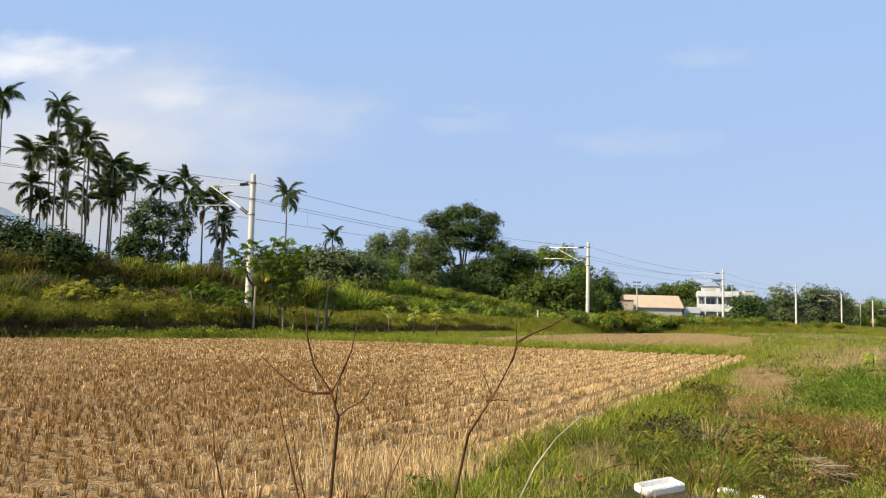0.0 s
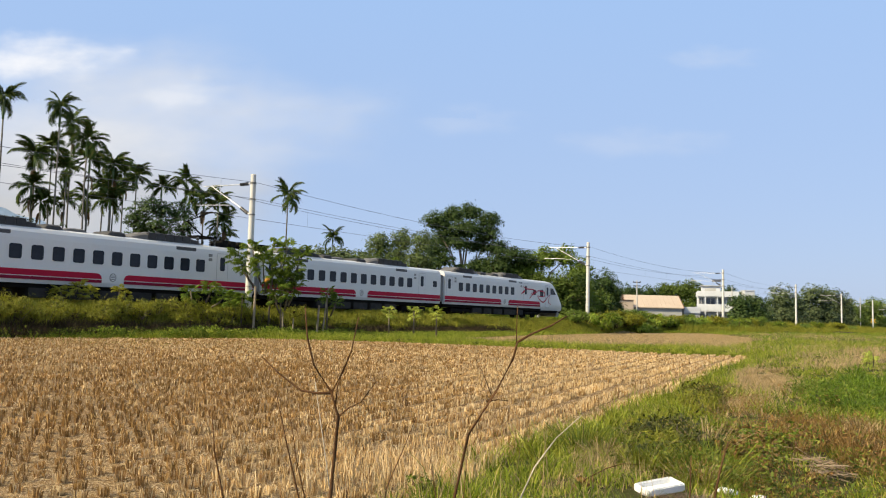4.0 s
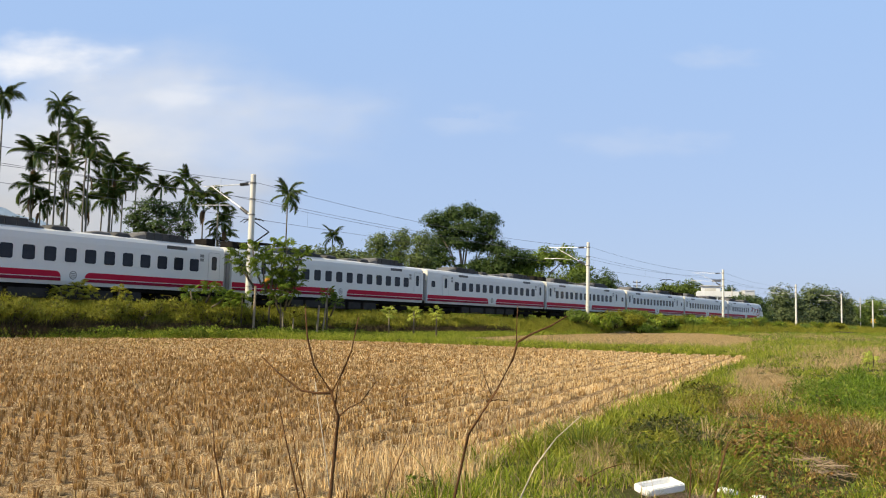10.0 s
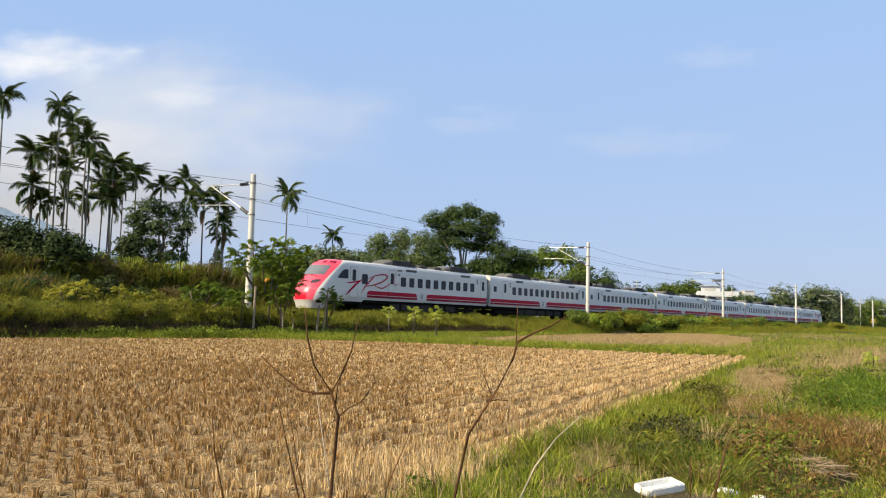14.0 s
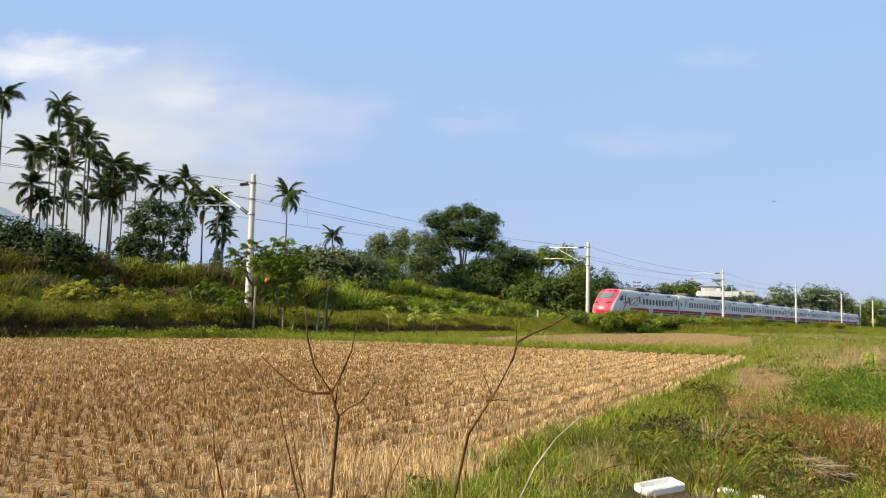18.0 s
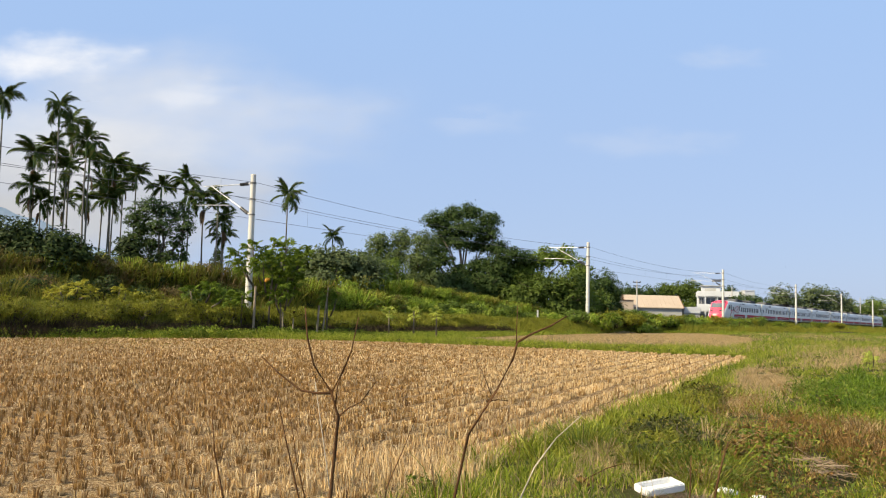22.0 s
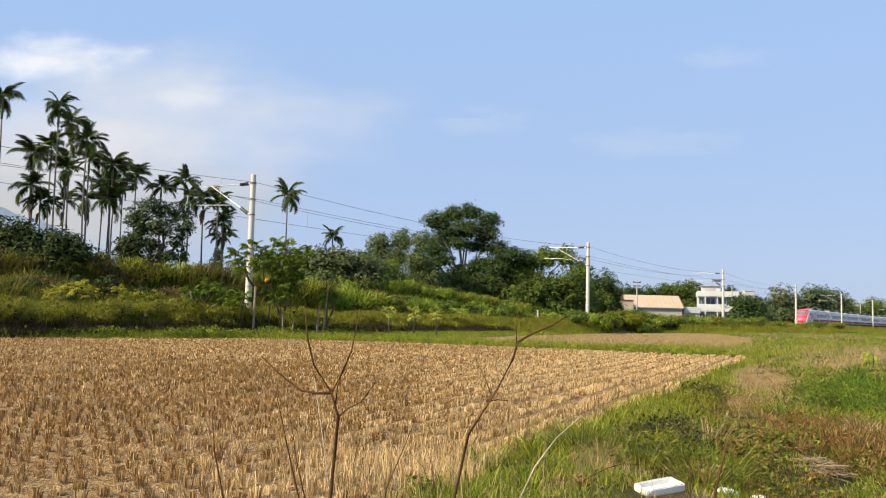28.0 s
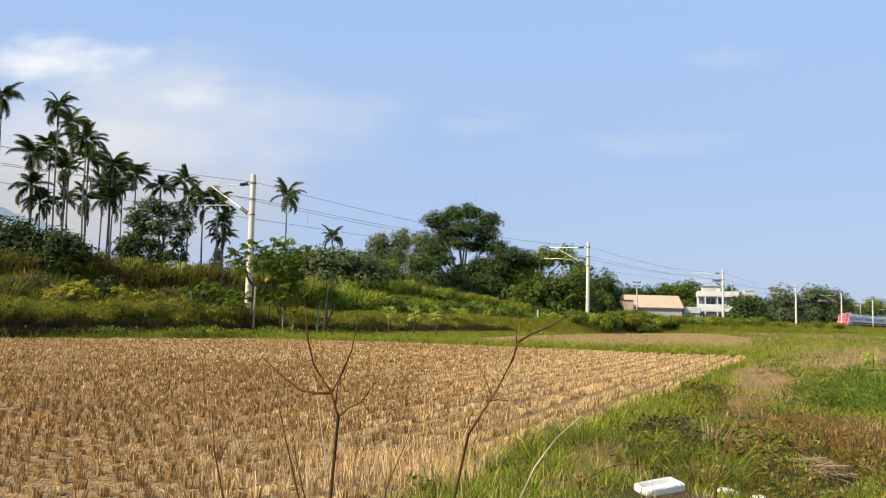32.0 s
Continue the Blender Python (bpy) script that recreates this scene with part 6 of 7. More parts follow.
def shrub(x, y, r, h, mat, seed, leaf=0.11, label="", category="shrub", dens=7.0, slim=0.45, upright=0.7, core=False):
    rng = np.random.default_rng(seed)
    z = float(ground_z(x, y)) - 0.05
    root = thing("shrub", label, category, Matrix.Translation((x, y, z)))
    bm = bmesh.new()
    for k in range(5):
        a = rng.uniform(0, 6.28)
        limb(bm, (0, 0, 0), (math.cos(a) * r * 0.6, math.sin(a) * r * 0.6, h * rng.uniform(0.5, 0.9)), 0.03 * min(1, h), 0.01 * min(1, h), rng)
    part("stem", bm, BARK, root)
    p, face = clumps([(0, 0, h * 0.62, r, h * 0.42)], rng, dens, leaf, 24, min(0.2, r * 0.25), 0.3)
    p[:, 2] = np.abs(p[:, 2])
    v, t = leaves(p, leaf * rng.uniform(0.65, 1.5, len(p)), rng, upright, slim, face)
    if not core:
        part("foliage", tri_mesh("foliage", v, t, [mat]), None, root)
        return
    # dark leaves inside the shrub stand in for the shade of its core
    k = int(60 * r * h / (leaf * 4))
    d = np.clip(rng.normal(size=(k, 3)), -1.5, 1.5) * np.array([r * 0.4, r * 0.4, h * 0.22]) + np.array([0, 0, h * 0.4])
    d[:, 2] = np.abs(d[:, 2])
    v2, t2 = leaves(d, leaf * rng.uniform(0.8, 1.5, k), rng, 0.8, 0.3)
    me = tri_mesh("foliage", np.concatenate([v, v2]), np.concatenate([t, t2 + len(v)]), [mat, SHADE_UNDERGROWTH])
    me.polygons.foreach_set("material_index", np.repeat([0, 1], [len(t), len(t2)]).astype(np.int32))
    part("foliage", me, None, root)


rng0 = np.random.default_rng(77)
for k in range(62):
    s = 18 + 0.7 * k + rng0.uniform(-0.3, 0.3)
    p = on_track(s, 37.7 + rng0.uniform(-0.5, 0.8), 0)
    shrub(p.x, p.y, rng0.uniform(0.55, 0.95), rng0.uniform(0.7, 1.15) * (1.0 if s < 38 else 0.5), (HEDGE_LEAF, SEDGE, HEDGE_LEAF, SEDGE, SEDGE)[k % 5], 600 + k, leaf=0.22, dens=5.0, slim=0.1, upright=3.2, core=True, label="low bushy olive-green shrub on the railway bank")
for k, s in enumerate((77, 83, 88, 91, 99, 104.5, 107, 112, 118.5, 122, 132, 141, 145, 156, 162, 176, 190, 207, 226)):
    p = on_track(s, 38.0 + rng0.uniform(-1.2, 0.5), 0)
    shrub(p.x, p.y, rng0.uniform(1.2, 2.2), rng0.uniform(1.2, 2.0) * (1.05 if s < 130 else 1.0), (LEAF_LIGHT, WEED_GREEN, HEDGE_LEAF)[k % 3], 740 + k, leaf=0.3, dens=4.2, slim=0.2, upright=1.2, core=True, label="round leafy bush before the rails")
rng6 = np.random.default_rng(606)
for k in range(46):
    s = 80 + 1.25 * k + rng6.uniform(-0.5, 0.5)
    p = on_track(s, 37.6 + rng6.uniform(-1.0, 1.2), 0)
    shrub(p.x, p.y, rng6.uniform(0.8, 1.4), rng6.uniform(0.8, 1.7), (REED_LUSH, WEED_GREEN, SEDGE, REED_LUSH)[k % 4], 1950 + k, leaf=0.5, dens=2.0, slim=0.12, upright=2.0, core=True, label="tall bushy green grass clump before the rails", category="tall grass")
for k in range(11):
    s = 21 + 1.9 * k + rng0.uniform(-0.4, 0.4)
    p = on_track(s, 47.0 + rng0.uniform(0, 4.5), 0)
    shrub(p.x, p.y, rng0.uniform(0.6, 1.2), rng0.uniform(0.7, 1.4), (LEAF_DARK, LEAF_GLOSSY, HEDGE_LEAF, BUSH_RUST, LEAF_DARK)[k % 5], 900 + k, leaf=0.22, dens=2.8, slim=0.28, upright=1.6, core=s < 36, label="tangled wild shrub on the slope beyond the rails")
for k in range(46):
    s = 22 + 1.6 * k + rng0.uniform(-0.7, 0.7)
    p = on_track(s, 46.9 + rng0.uniform(0, 2.4), 0)
    if s < 40 and k % 3:
        continue
    rusty = 22 < s < 34
    shrub(p.x, p.y, rng0.uniform(0.8, 1.6), rng0.uniform(0.8, 1.7), (BUSH_RUST if rusty and k % 2 else LEAF_MID, REED_LUSH if s > 40 else LEAF_DARK, LEAF_LIGHT if s > 40 else HEDGE_LEAF, LEAF_MID)[k % 4], 800 + k, leaf=0.26, dens=2.3, slim=0.28, upright=1.6, label="wild shrub among the reeds beyond the rails")


def grass_clump(x, y, r, h, n, mat, seed, label, width=0.05, category="tall grass", group="tall grass clumps beyond the rails"):
    """A clump of tall arching grass from one foot, fuller towards its top."""
    rng = np.random.default_rng(seed)
    a, q = rng.uniform(0, 2 * np.pi, n), np.sqrt(rng.random(n))
    out = np.stack([np.cos(a), np.sin(a)], 1)
    hh = h * rng.uniform(0.45, 1.08, n)
    foot = np.column_stack([out * (q * r * 0.4)[:, None], np.zeros(n)])
    reach = out * (q * r * rng.uniform(0.5, 1.2, n))[:, None] + rng.normal(0, 0.12, (n, 2)) * h
    over = rng.uniform(0.0, 0.35, n)
    p1 = foot + np.column_stack([reach * 0.25, hh * 0.55])
    p2 = foot + np.column_stack([reach * 0.65, hh * (0.97 - 0.15 * over)])
    p3 = foot + np.column_stack([reach * (1.1 + over[:, None]), hh * (1.02 - 0.8 * over)])
    b = rng.uniform(0, np.pi, n)
    side = np.stack([np.cos(b), np.sin(b), np.zeros(n)], 1) * (width * rng.uniform(0.6, 1.3, n) / 2)[:, None]
    v = np.stack([foot - side * 0.7, foot + side * 0.7, p1 - side, p1 + side, p2 - side * 0.7, p2 + side * 0.7, p3], 1).reshape(-1, 3)
    k = np.arange(n)[:, None] * 7
    t = np.concatenate([k + np.array([f]) for f in ((0, 1, 3), (0, 3, 2), (2, 3, 5), (2, 5, 4), (4, 5, 6))], 1).reshape(-1, 3)
    z = float(ground_z(x, y)) - 0.05
    return single("grass_clump", tri_mesh("grass_clump", v, t, [mat]), label, category, group, m=Matrix.Translation((x, y, z)))


for k in range(190):
    s, q = 21.5 + 29 * (k * 0.618 % 1.0), 46.9 + 6.6 * ((k * 0.381 + 0.13) % 1.0)
    p = on_track(s + rng0.uniform(-0.5, 0.5), q, 0)
    patch = float(wander(np.array(s), np.array(q), 0.55, 1.7))
    tall = 1 + 0.03 * min(14.0, max(0.0, s - 27))
    if k % 2:
        mat = (BUSH_RUST, REED_OLIVE, REED_OLIVE)[k % 3] if patch > 0.2 or s < 29 else (REED_OLIVE, REED, REED_OLIVE, SEDGE, REED_LUSH)[k % 5]
        grass_clump(p.x, p.y, rng0.uniform(1.0, 1.7), rng0.uniform(0.9, 2.3) * tall, 150, mat, 1000 + k, "tall rusty grass clump on the slope" if mat is BUSH_RUST else "tall olive-green grass clump on the slope", 0.06)
    elif patch > -0.5:
        mat = BUSH_RUST if patch > 0.45 else (REED_OLIVE, SEDGE, REED_OLIVE, HEDGE_LEAF)[k // 2 % 4]
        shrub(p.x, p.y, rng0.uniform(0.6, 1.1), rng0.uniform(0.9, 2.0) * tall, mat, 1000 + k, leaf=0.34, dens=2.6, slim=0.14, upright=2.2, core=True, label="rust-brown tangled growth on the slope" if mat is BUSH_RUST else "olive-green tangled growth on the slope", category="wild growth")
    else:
        # dark leaves stand in for the shaded gaps between the clumps
        shrub(p.x, p.y, rng0.uniform(0.7, 1.1), rng0.uniform(0.8, 1.5), LEAF_GLOSSY, 1000 + k, leaf=0.24, dens=3.0, slim=0.3, upright=1.2, core=True, label="shrub coloured dark for the shaded gaps on the slope", category="shrub")
for k in range(150):
    s, q = 44 + 54 * (k * 0.618 % 1.0), 46.9 + 6.4 * ((k * 0.381 + 0.4) % 1.0)
    p = on_track(s + rng0.uniform(-0.5, 0.5), q, 0)
    tall = (1.15 if s < 60 else 1.0 if s < 70 else 0.75) * (0.8 if q < 48.5 else 1.0)
    mat = (REED_LUSH, REED_LUSH, REED, REED_LUSH, REED_OLIVE)[k % 5]
    if k % 2:
        grass_clump(p.x, p.y, rng0.uniform(1.1, 1.8), rng0.uniform(1.2, 2.5) * tall, 160, mat, 1300 + k, "tall clump of lush green reeds beyond the rails", 0.075)
    else:
        shrub(p.x, p.y, rng0.uniform(0.8, 1.4), rng0.uniform(1.3, 2.3) * tall, mat, 1300 + k, leaf=0.42, dens=2.0, slim=0.13, upright=2.0, core=True, label="bushy clump of lush green reeds beyond the rails", category="reeds")

rng4 = np.random.default_rng(404)
for k in range(130):
    y = 7.2 + 14 * rng4.random() ** 1.4
    x = 0.9 + (y - 8.4) * 0.4646 + (0.55 * y + 0.4 - (y - 8.4) * 0.4646) * rng4.random()
    if inside(FIELD, np.array(x + 0.25), np.array(y)) or ellipse(x, y, 1.45, 5.74, 0.42, 0.42) < 1 or ellipse(x, y, 2.72, 8.42, 0.4, 0.5) < 1 or ellipse(x, y, 3.15, 7.05, 0.4, 0.6) < 1 or ellipse(x, y, 3.76, 10.4, 0.45, 0.4) < 1 or ellipse(x, y, 6.6, 17.0, 0.9, 4.6, -19) < 1:
        continue
    dry = float(dryness(np.array(x), np.array(y)))
    lush = math.exp(-float(ellipse(x, y, 7.9, 15.6, 1.8, 4.8, -28)))
    mat = GRASS_DRY if dry > 0.62 else GRASS_DEEP if lush > 0.35 else (GRASS, GRASS, SEDGE, GRASS)[k % 4]
    tall = rng4.uniform(0.12, 0.27) * (1.3 if lush > 0.35 else 0.75 if dry > 0.62 else 1.0)
    grass_clump(x, y, tall * rng4.uniform(0.9, 1.5), tall, 130, mat, 1500 + k, "withered straw-coloured grass tuft on the field bank" if mat is GRASS_DRY else "green tufted grass clump on the field bank", 0.003 + 0.00045 * y, "grass clump", "grass clumps on the field bank")

def weed_plant(x, y, h, r, mat, seed, label, leaf=0.055, stems=5):
    """A leafy weed: a few stems from one foot, leaves up each and a tuft at its tip."""
    rng = np.random.default_rng(seed)
    z = float(ground_z(x, y)) - 0.02
    root = thing("leafy_weed", label, "weed", Matrix.Translation((x, y, z)), "leafy weeds on the field bank")
    mid, face = [], []
    for k in range(stems):
        a, hh = 6.283 * k / stems + rng.uniform(-0.4, 0.4), h * rng.uniform(0.6, 1.1)
        e = np.array([math.cos(a) * r * rng.uniform(0.3, 1.0), math.sin(a) * r * rng.uniform(0.3, 1.0), hh])
        part("stem", tube(bmesh.new(), [(0, 0, 0), (e[0] * 0.4, e[1] * 0.4, hh * 0.6), tuple(e)], [0.004, 0.003, 0.0015], 4), WEED_RUST, root)
        for f in np.concatenate([np.linspace(0.25, 1, 7), np.full(6, 1.0)]):
            b = rng.uniform(0, 6.283)
            out = np.array([math.cos(b), math.sin(b), 0.15])
            mid.append(e * np.array([f * f, f * f, f]) + out * leaf * rng.uniform(0.3, 0.7))
            face.append(np.array([out[0] * 0.5, out[1] * 0.5, 0.85]))
    mid, face = np.array(mid), np.array(face)
    v, t = leaves(mid, leaf * rng.uniform(0.6, 1.35, len(mid)), rng, 0.4, 0.46, face)
    part("foliage", tri_mesh("foliage", v, t, [mat]), None, root)


rng5 = np.random.default_rng(515)
for k in range(74):
    if k < 50:
        x, y = rng5.normal(3.05, 0.28), rng5.normal(8.0, 0.85)
        x += (y - 8.0) * 0.2
    elif k < 60:
        x, y = rng5.normal(2.3, 0.3), rng5.normal(6.7, 0.4)
    else:
        x, y = rng5.normal(5.9, 0.3), rng5.normal(13.0, 0.7)
    if ellipse(x, y, 2.72, 8.42, 0.3, 0.4) < 1 or ellipse(x, y, 3.15, 7.05, 0.26, 0.45) < 1 or y < 6.1:
        continue
    brown = rng5.random() < 0.3
    mat = HERB_RUST if brown else (HERB, WEED_GREEN)[k % 2]
    weed_plant(x, y, rng5.uniform(0.10, 0.26), rng5.uniform(0.07, 0.15), mat, 1700 + k, "withered brown leafy weed on the bank" if brown else "green broad-leaved weed on the bank", rng5.uniform(0.034, 0.055))
weed_plant(-0.13, 6.1, 0.2, 0.08, HERB, 1790, "small dark green weed at the field's corner", 0.06)
for k in range(60):                        # rust-brown upright weeds
    x, y = 4.3 + rng5.normal(0, 0.5), 8.7 + rng5.normal(0, 0.75)
    if k < 6:
        x, y = 3.8 + rng5.normal(0, 0.12), 7.5 + rng5.normal(0, 0.15)
    h = rng5.uniform(0.13, 0.27)
    grass_clump(x, y, h * 0.8, h, 90, (HERB_RUST, WEED_RUST, GRASS_DRY, HERB_RUST, SEDGE)[k % 5], 1800 + k, "rust-brown upright withered weed on the bank", 0.007, "withered weed", "withered weeds on the field bank")
for k in range(26):                        # tangled dark tussocks before the hollow
    x, y = 1.85 + rng5.normal(0, 0.3), 7.15 + rng5.normal(0, 0.6)
    if inside(FIELD, np.array(x + 0.05), np.array(y)) or ellipse(x, y, 1.45, 5.74, 0.45, 0.5) < 1:
        continue
    h = rng5.uniform(0.2, 0.36)
    grass_clump(x, y, h * 1.3, h, 170, (SEDGE, GRASS, GRASS_DRY, SEDGE, HERB)[k % 5], 1900 + k, "tangled olive-green tussock on the field bank", 0.006, "grass clump", "grass clumps on the field bank")
# clumps before the hollow take their shade from dark leaf colours
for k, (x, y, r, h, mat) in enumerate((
        (2.3, 8.2, 0.26, 0.4, HERB_SHADED), (2.45, 8.7, 0.28, 0.4, SEDGE), (2.05, 7.9, 0.28, 0.34, HERB_SHADED), (2.3, 7.4, 0.24, 0.28, HERB_SHADED), (1.95, 7.4, 0.26, 0.3, SEDGE), (2.0, 8.5, 0.24, 0.32, SEDGE), (1.75, 7.0, 0.24, 0.24, HERB_SHADED), (3.55, 11.6, 0.3, 0.34, SEDGE), (3.75, 12.2, 0.32, 0.36, HERB_SHADED), (3.95, 12.9, 0.3, 0.32, SEDGE), (4.15, 13.6, 0.3, 0.3, SEDGE),
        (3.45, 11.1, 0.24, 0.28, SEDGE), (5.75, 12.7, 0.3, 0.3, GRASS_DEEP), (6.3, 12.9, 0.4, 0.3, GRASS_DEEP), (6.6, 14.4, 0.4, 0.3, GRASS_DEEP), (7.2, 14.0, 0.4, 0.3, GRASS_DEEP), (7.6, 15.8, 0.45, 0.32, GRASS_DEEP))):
    shrub(x, y, r, h, mat, 1100 + k, leaf=(0.05 if mat in (HERB_SHADED, HERB_RUST) else 0.10), dens=28.0, slim=0.32 if mat in (HERB_SHADED, HERB_RUST) else 0.08, upright=1.8, core=True, label="tangled weed clump with shade-coloured core on the field bank", category="weed clump")
shrub(12.7, 24.9, 0.2, 0.62, PAPAYA_PALE, 1120, leaf=0.09, dens=34.0, slim=0.3, upright=1.6, label="slender yellow-green sapling in the meadow", category="sapling")

# dark shrubs whose colour also stands in for shaded hollows
for k in range(6):
    p = on_track(24.5 + 1.7 * k + rng0.uniform(-0.4, 0.4), 47.2 + rng0.uniform(0, 1.8), 0)
    shrub(p.x, p.y, rng0.uniform(0.7, 1.2), rng0.uniform(1.2, 1.8), (LEAF_GLOSSY, LEAF_DARK)[k % 2], 1200 + k, leaf=0.2, dens=4.0, slim=0.3, upright=1.2, core=True, label="dark shrub standing for bush and shaded hollow at the slope's foot")

# ---- posts along the bank ----
def post(x, y, h, r, lean, label, mat):
    z = float(ground_z(x, y)) - 0.1
    ob = single("wooden_post", mesh_of(tube(bmesh.new(), [(0, 0, 0), (lean * 0.5, 0, h * 0.5), (lean, 0, h)], [r, r * 0.95, r * 0.85], 9), mat, "post"), label, "post", m=Matrix.Translation((x, y, z)))
    return ob


post(-10.65, 47.6, 2.9, 0.075, 0.05, "weathered grey post in front of a mast", WOOD_POST)
post(-9.2, 48.9, 1.5, 0.05, -0.05, "short weathered stake under the papayas", WOOD_POST)
post(-8.7, 49.1, 1.2, 0.05, 0.06, "short weathered stake under the papayas", WOOD_POST)
post(-7.4, 50.0, 2.0, 0.07, 0.1, "forked dead stem on the railway bank", WOOD_POST)
post(-7.1, 50.1, 3.1, 0.05, 0.3, "thin leaning dead stem on the bank", WOOD_POST)
single("fallen_board", mesh_of(boxed(-0.9, 0.9, -0.08, 0.08, 0, 0.06, bevel=0.01), WOOD_POST), "pale fallen board at the foot of the bank", "board", m=Matrix.Translation((-11.2, 47.3, float(ground_z(-11.2, 47.3)) + 0.12)) @ pose(0, 0, 0, 0, 0, 8))
single("marker_stone", mesh_of(boxed(-0.09, 0.09, -0.07, 0.07, 0, 1.3, bevel=0.02), CONCRETE), "small pale marker post beyond the rails", "marker post", m=Matrix.Translation((10.9, 95.0, 1.3)))


# ---- foreground twigs and litter ----
def bare_shrub(name, label, foot, strokes, mat):
    """A leafless weed: foot on the ground, strokes of (points, thick, thin) relative to it."""
    x, y = foot
    z = float(ground_z(x, y)) - 0.03
    root = thing(name, label, "dry weed", Matrix.Translation((x, y, z)))
    for k, (pts, r0, r1) in enumerate(strokes):
        n = len(pts)
        bm = tube(bmesh.new(), [(px - x, py - y, pz - z) for px, py, pz in pts], [r0 + (r1 - r0) * i / (n - 1) for i in range(n)], 7)
        part("stem" if k == 0 else "twig", bm, mat, root, smooth=True)
    return root


bare_shrub("bare_weed", "leafless brown forked weed stem among the bank grass", (-0.5, 4.0), [
    ([(-0.5, 4.0, 0.0), (-0.5, 4.0, 0.45), (-0.475, 4.0, 0.83), (-0.515, 4.0, 0.95), (-0.60, 4.0, 1.07), (-0.635, 4.0, 1.2), (-0.65, 4.0, 1.34)], 0.010, 0.003),
    ([(-0.515, 4.0, 0.94), (-0.58, 4.02, 0.935), (-0.66, 4.03, 0.945), (-0.77, 4.05, 1.02), (-0.86, 4.06, 1.1)], 0.0075, 0.003),
    ([(-0.51, 4.0, 0.94), (-0.46, 3.98, 1.04), (-0.42, 3.97, 1.14), (-0.39, 3.96, 1.3)], 0.006, 0.002),
    ([(-0.475, 4.0, 0.83), (-0.43, 4.0, 0.87), (-0.37, 4.0, 0.9), (-0.30, 4.0, 1.0)], 0.005, 0.0015),
    ([(-0.49, 4.0, 0.89), (-0.485, 4.03, 0.98), (-0.46, 4.05, 1.05)], 0.004, 0.0015)], TWIG)
bare_shrub("bare_weed", "leafless brown weed stem with a pale tip", (0.06, 4.0), [
    ([(0.06, 4.0, 0.0), (0.08, 4.0, 0.46), (0.14, 4.0, 0.76), (0.27, 4.0, 0.97), (0.345, 4.0, 1.12), (0.365, 4.0, 1.2)], 0.0075, 0.005),
    ([(0.365, 4.0, 1.2), (0.43, 4.0, 1.24), (0.52, 4.0, 1.28), (0.6, 4.0, 1.33)], 0.006, 0.003),
    ([(0.22, 4.0, 0.92), (0.28, 4.02, 0.925), (0.33, 4.03, 0.92)], 0.004, 0.0015),
    ([(0.36, 4.0, 1.19), (0.362, 4.02, 1.28), (0.365, 4.02, 1.37)], 0.003, 0.0015),
    ([(0.245, 4.0, 0.95), (0.20, 4.02, 1.06), (0.165, 4.02, 1.12)], 0.003, 0.0012)], TWIG)
FIELD_SIDE_STALKS = (
    ((-0.98, 4.0), [(-0.98, 4.0, 0.0), (-1.0, 4.0, 0.44), (-1.05, 4.0, 0.65), (-1.07, 4.0, 0.82)], 0.006, TWIG),
    ((-0.70, 4.4), [(-0.70, 4.4, 0.0), (-0.71, 4.4, 0.36), (-0.78, 4.4, 0.62), (-0.85, 4.4, 0.9)], 0.007, TWIG),
    ((-0.67, 4.5), [(-0.67, 4.5, 0.0), (-0.70, 4.5, 0.36), (-0.75, 4.5, 0.55), (-0.79, 4.5, 0.78)], 0.005, TWIG),
    ((0.38, 4.4), [(0.38, 4.4, 0.0), (0.43, 4.4, 0.39), (0.5, 4.4, 0.55), (0.61, 4.4, 0.7), (0.74, 4.4, 0.82)], 0.0065, TWIG_PALE),
    ((1.41, 4.4), [(1.41, 4.4, 0.0), (1.43, 4.4, 0.41), (1.46, 4.4, 0.56), (1.5, 4.4, 0.7)], 0.009, TWIG))
BANK_SIDE_STALKS = (
    ((1.35, 4.6), [(1.35, 4.6, 0.0), (1.36, 4.6, 0.3), (1.37, 4.6, 0.6)], 0.007, TWIG),
    ((-0.3, 4.5), [(-0.3, 4.5, 0.0), (-0.27, 4.5, 0.4), (-0.18, 4.5, 0.62), (-0.12, 4.5, 0.78)], 0.004, TWIG),
    ((0.12, 4.3), [(0.12, 4.3, 0.0), (0.13, 4.3, 0.35), (0.15, 4.3, 0.66)], 0.004, TWIG),
    ((0.02, 4.2), [(0.02, 4.2, 0.0), (-0.0, 4.2, 0.4), (-0.04, 4.2, 0.62)], 0.004, TWIG))
bare_shrub("dry_stalk", "thin arching brown stalk on the bank", (0.80, 5.3), [([(0.80, 5.3, 0.0), (0.84, 5.3, 0.2), (0.92, 5.3, 0.33), (1.05, 5.3, 0.40), (1.15, 5.3, 0.43), (1.25, 5.3, 0.43)], 0.005, 0.002)], TWIG)
bare_shrub("dry_stalk", "thin pale straight stalk behind a bare weed", (-0.52, 4.6), [([(-0.52, 4.6, 0.0), (-0.60, 4.6, 0.5), (-0.68, 4.6, 0.95)], 0.004, 0.002)], TWIG_PALE)
for foot, pts, r, mat in FIELD_SIDE_STALKS + BANK_SIDE_STALKS:
    bare_shrub("dry_stalk", "thin leafless stalk among the bank weeds", foot, [(pts, r, r * 0.35)], mat)


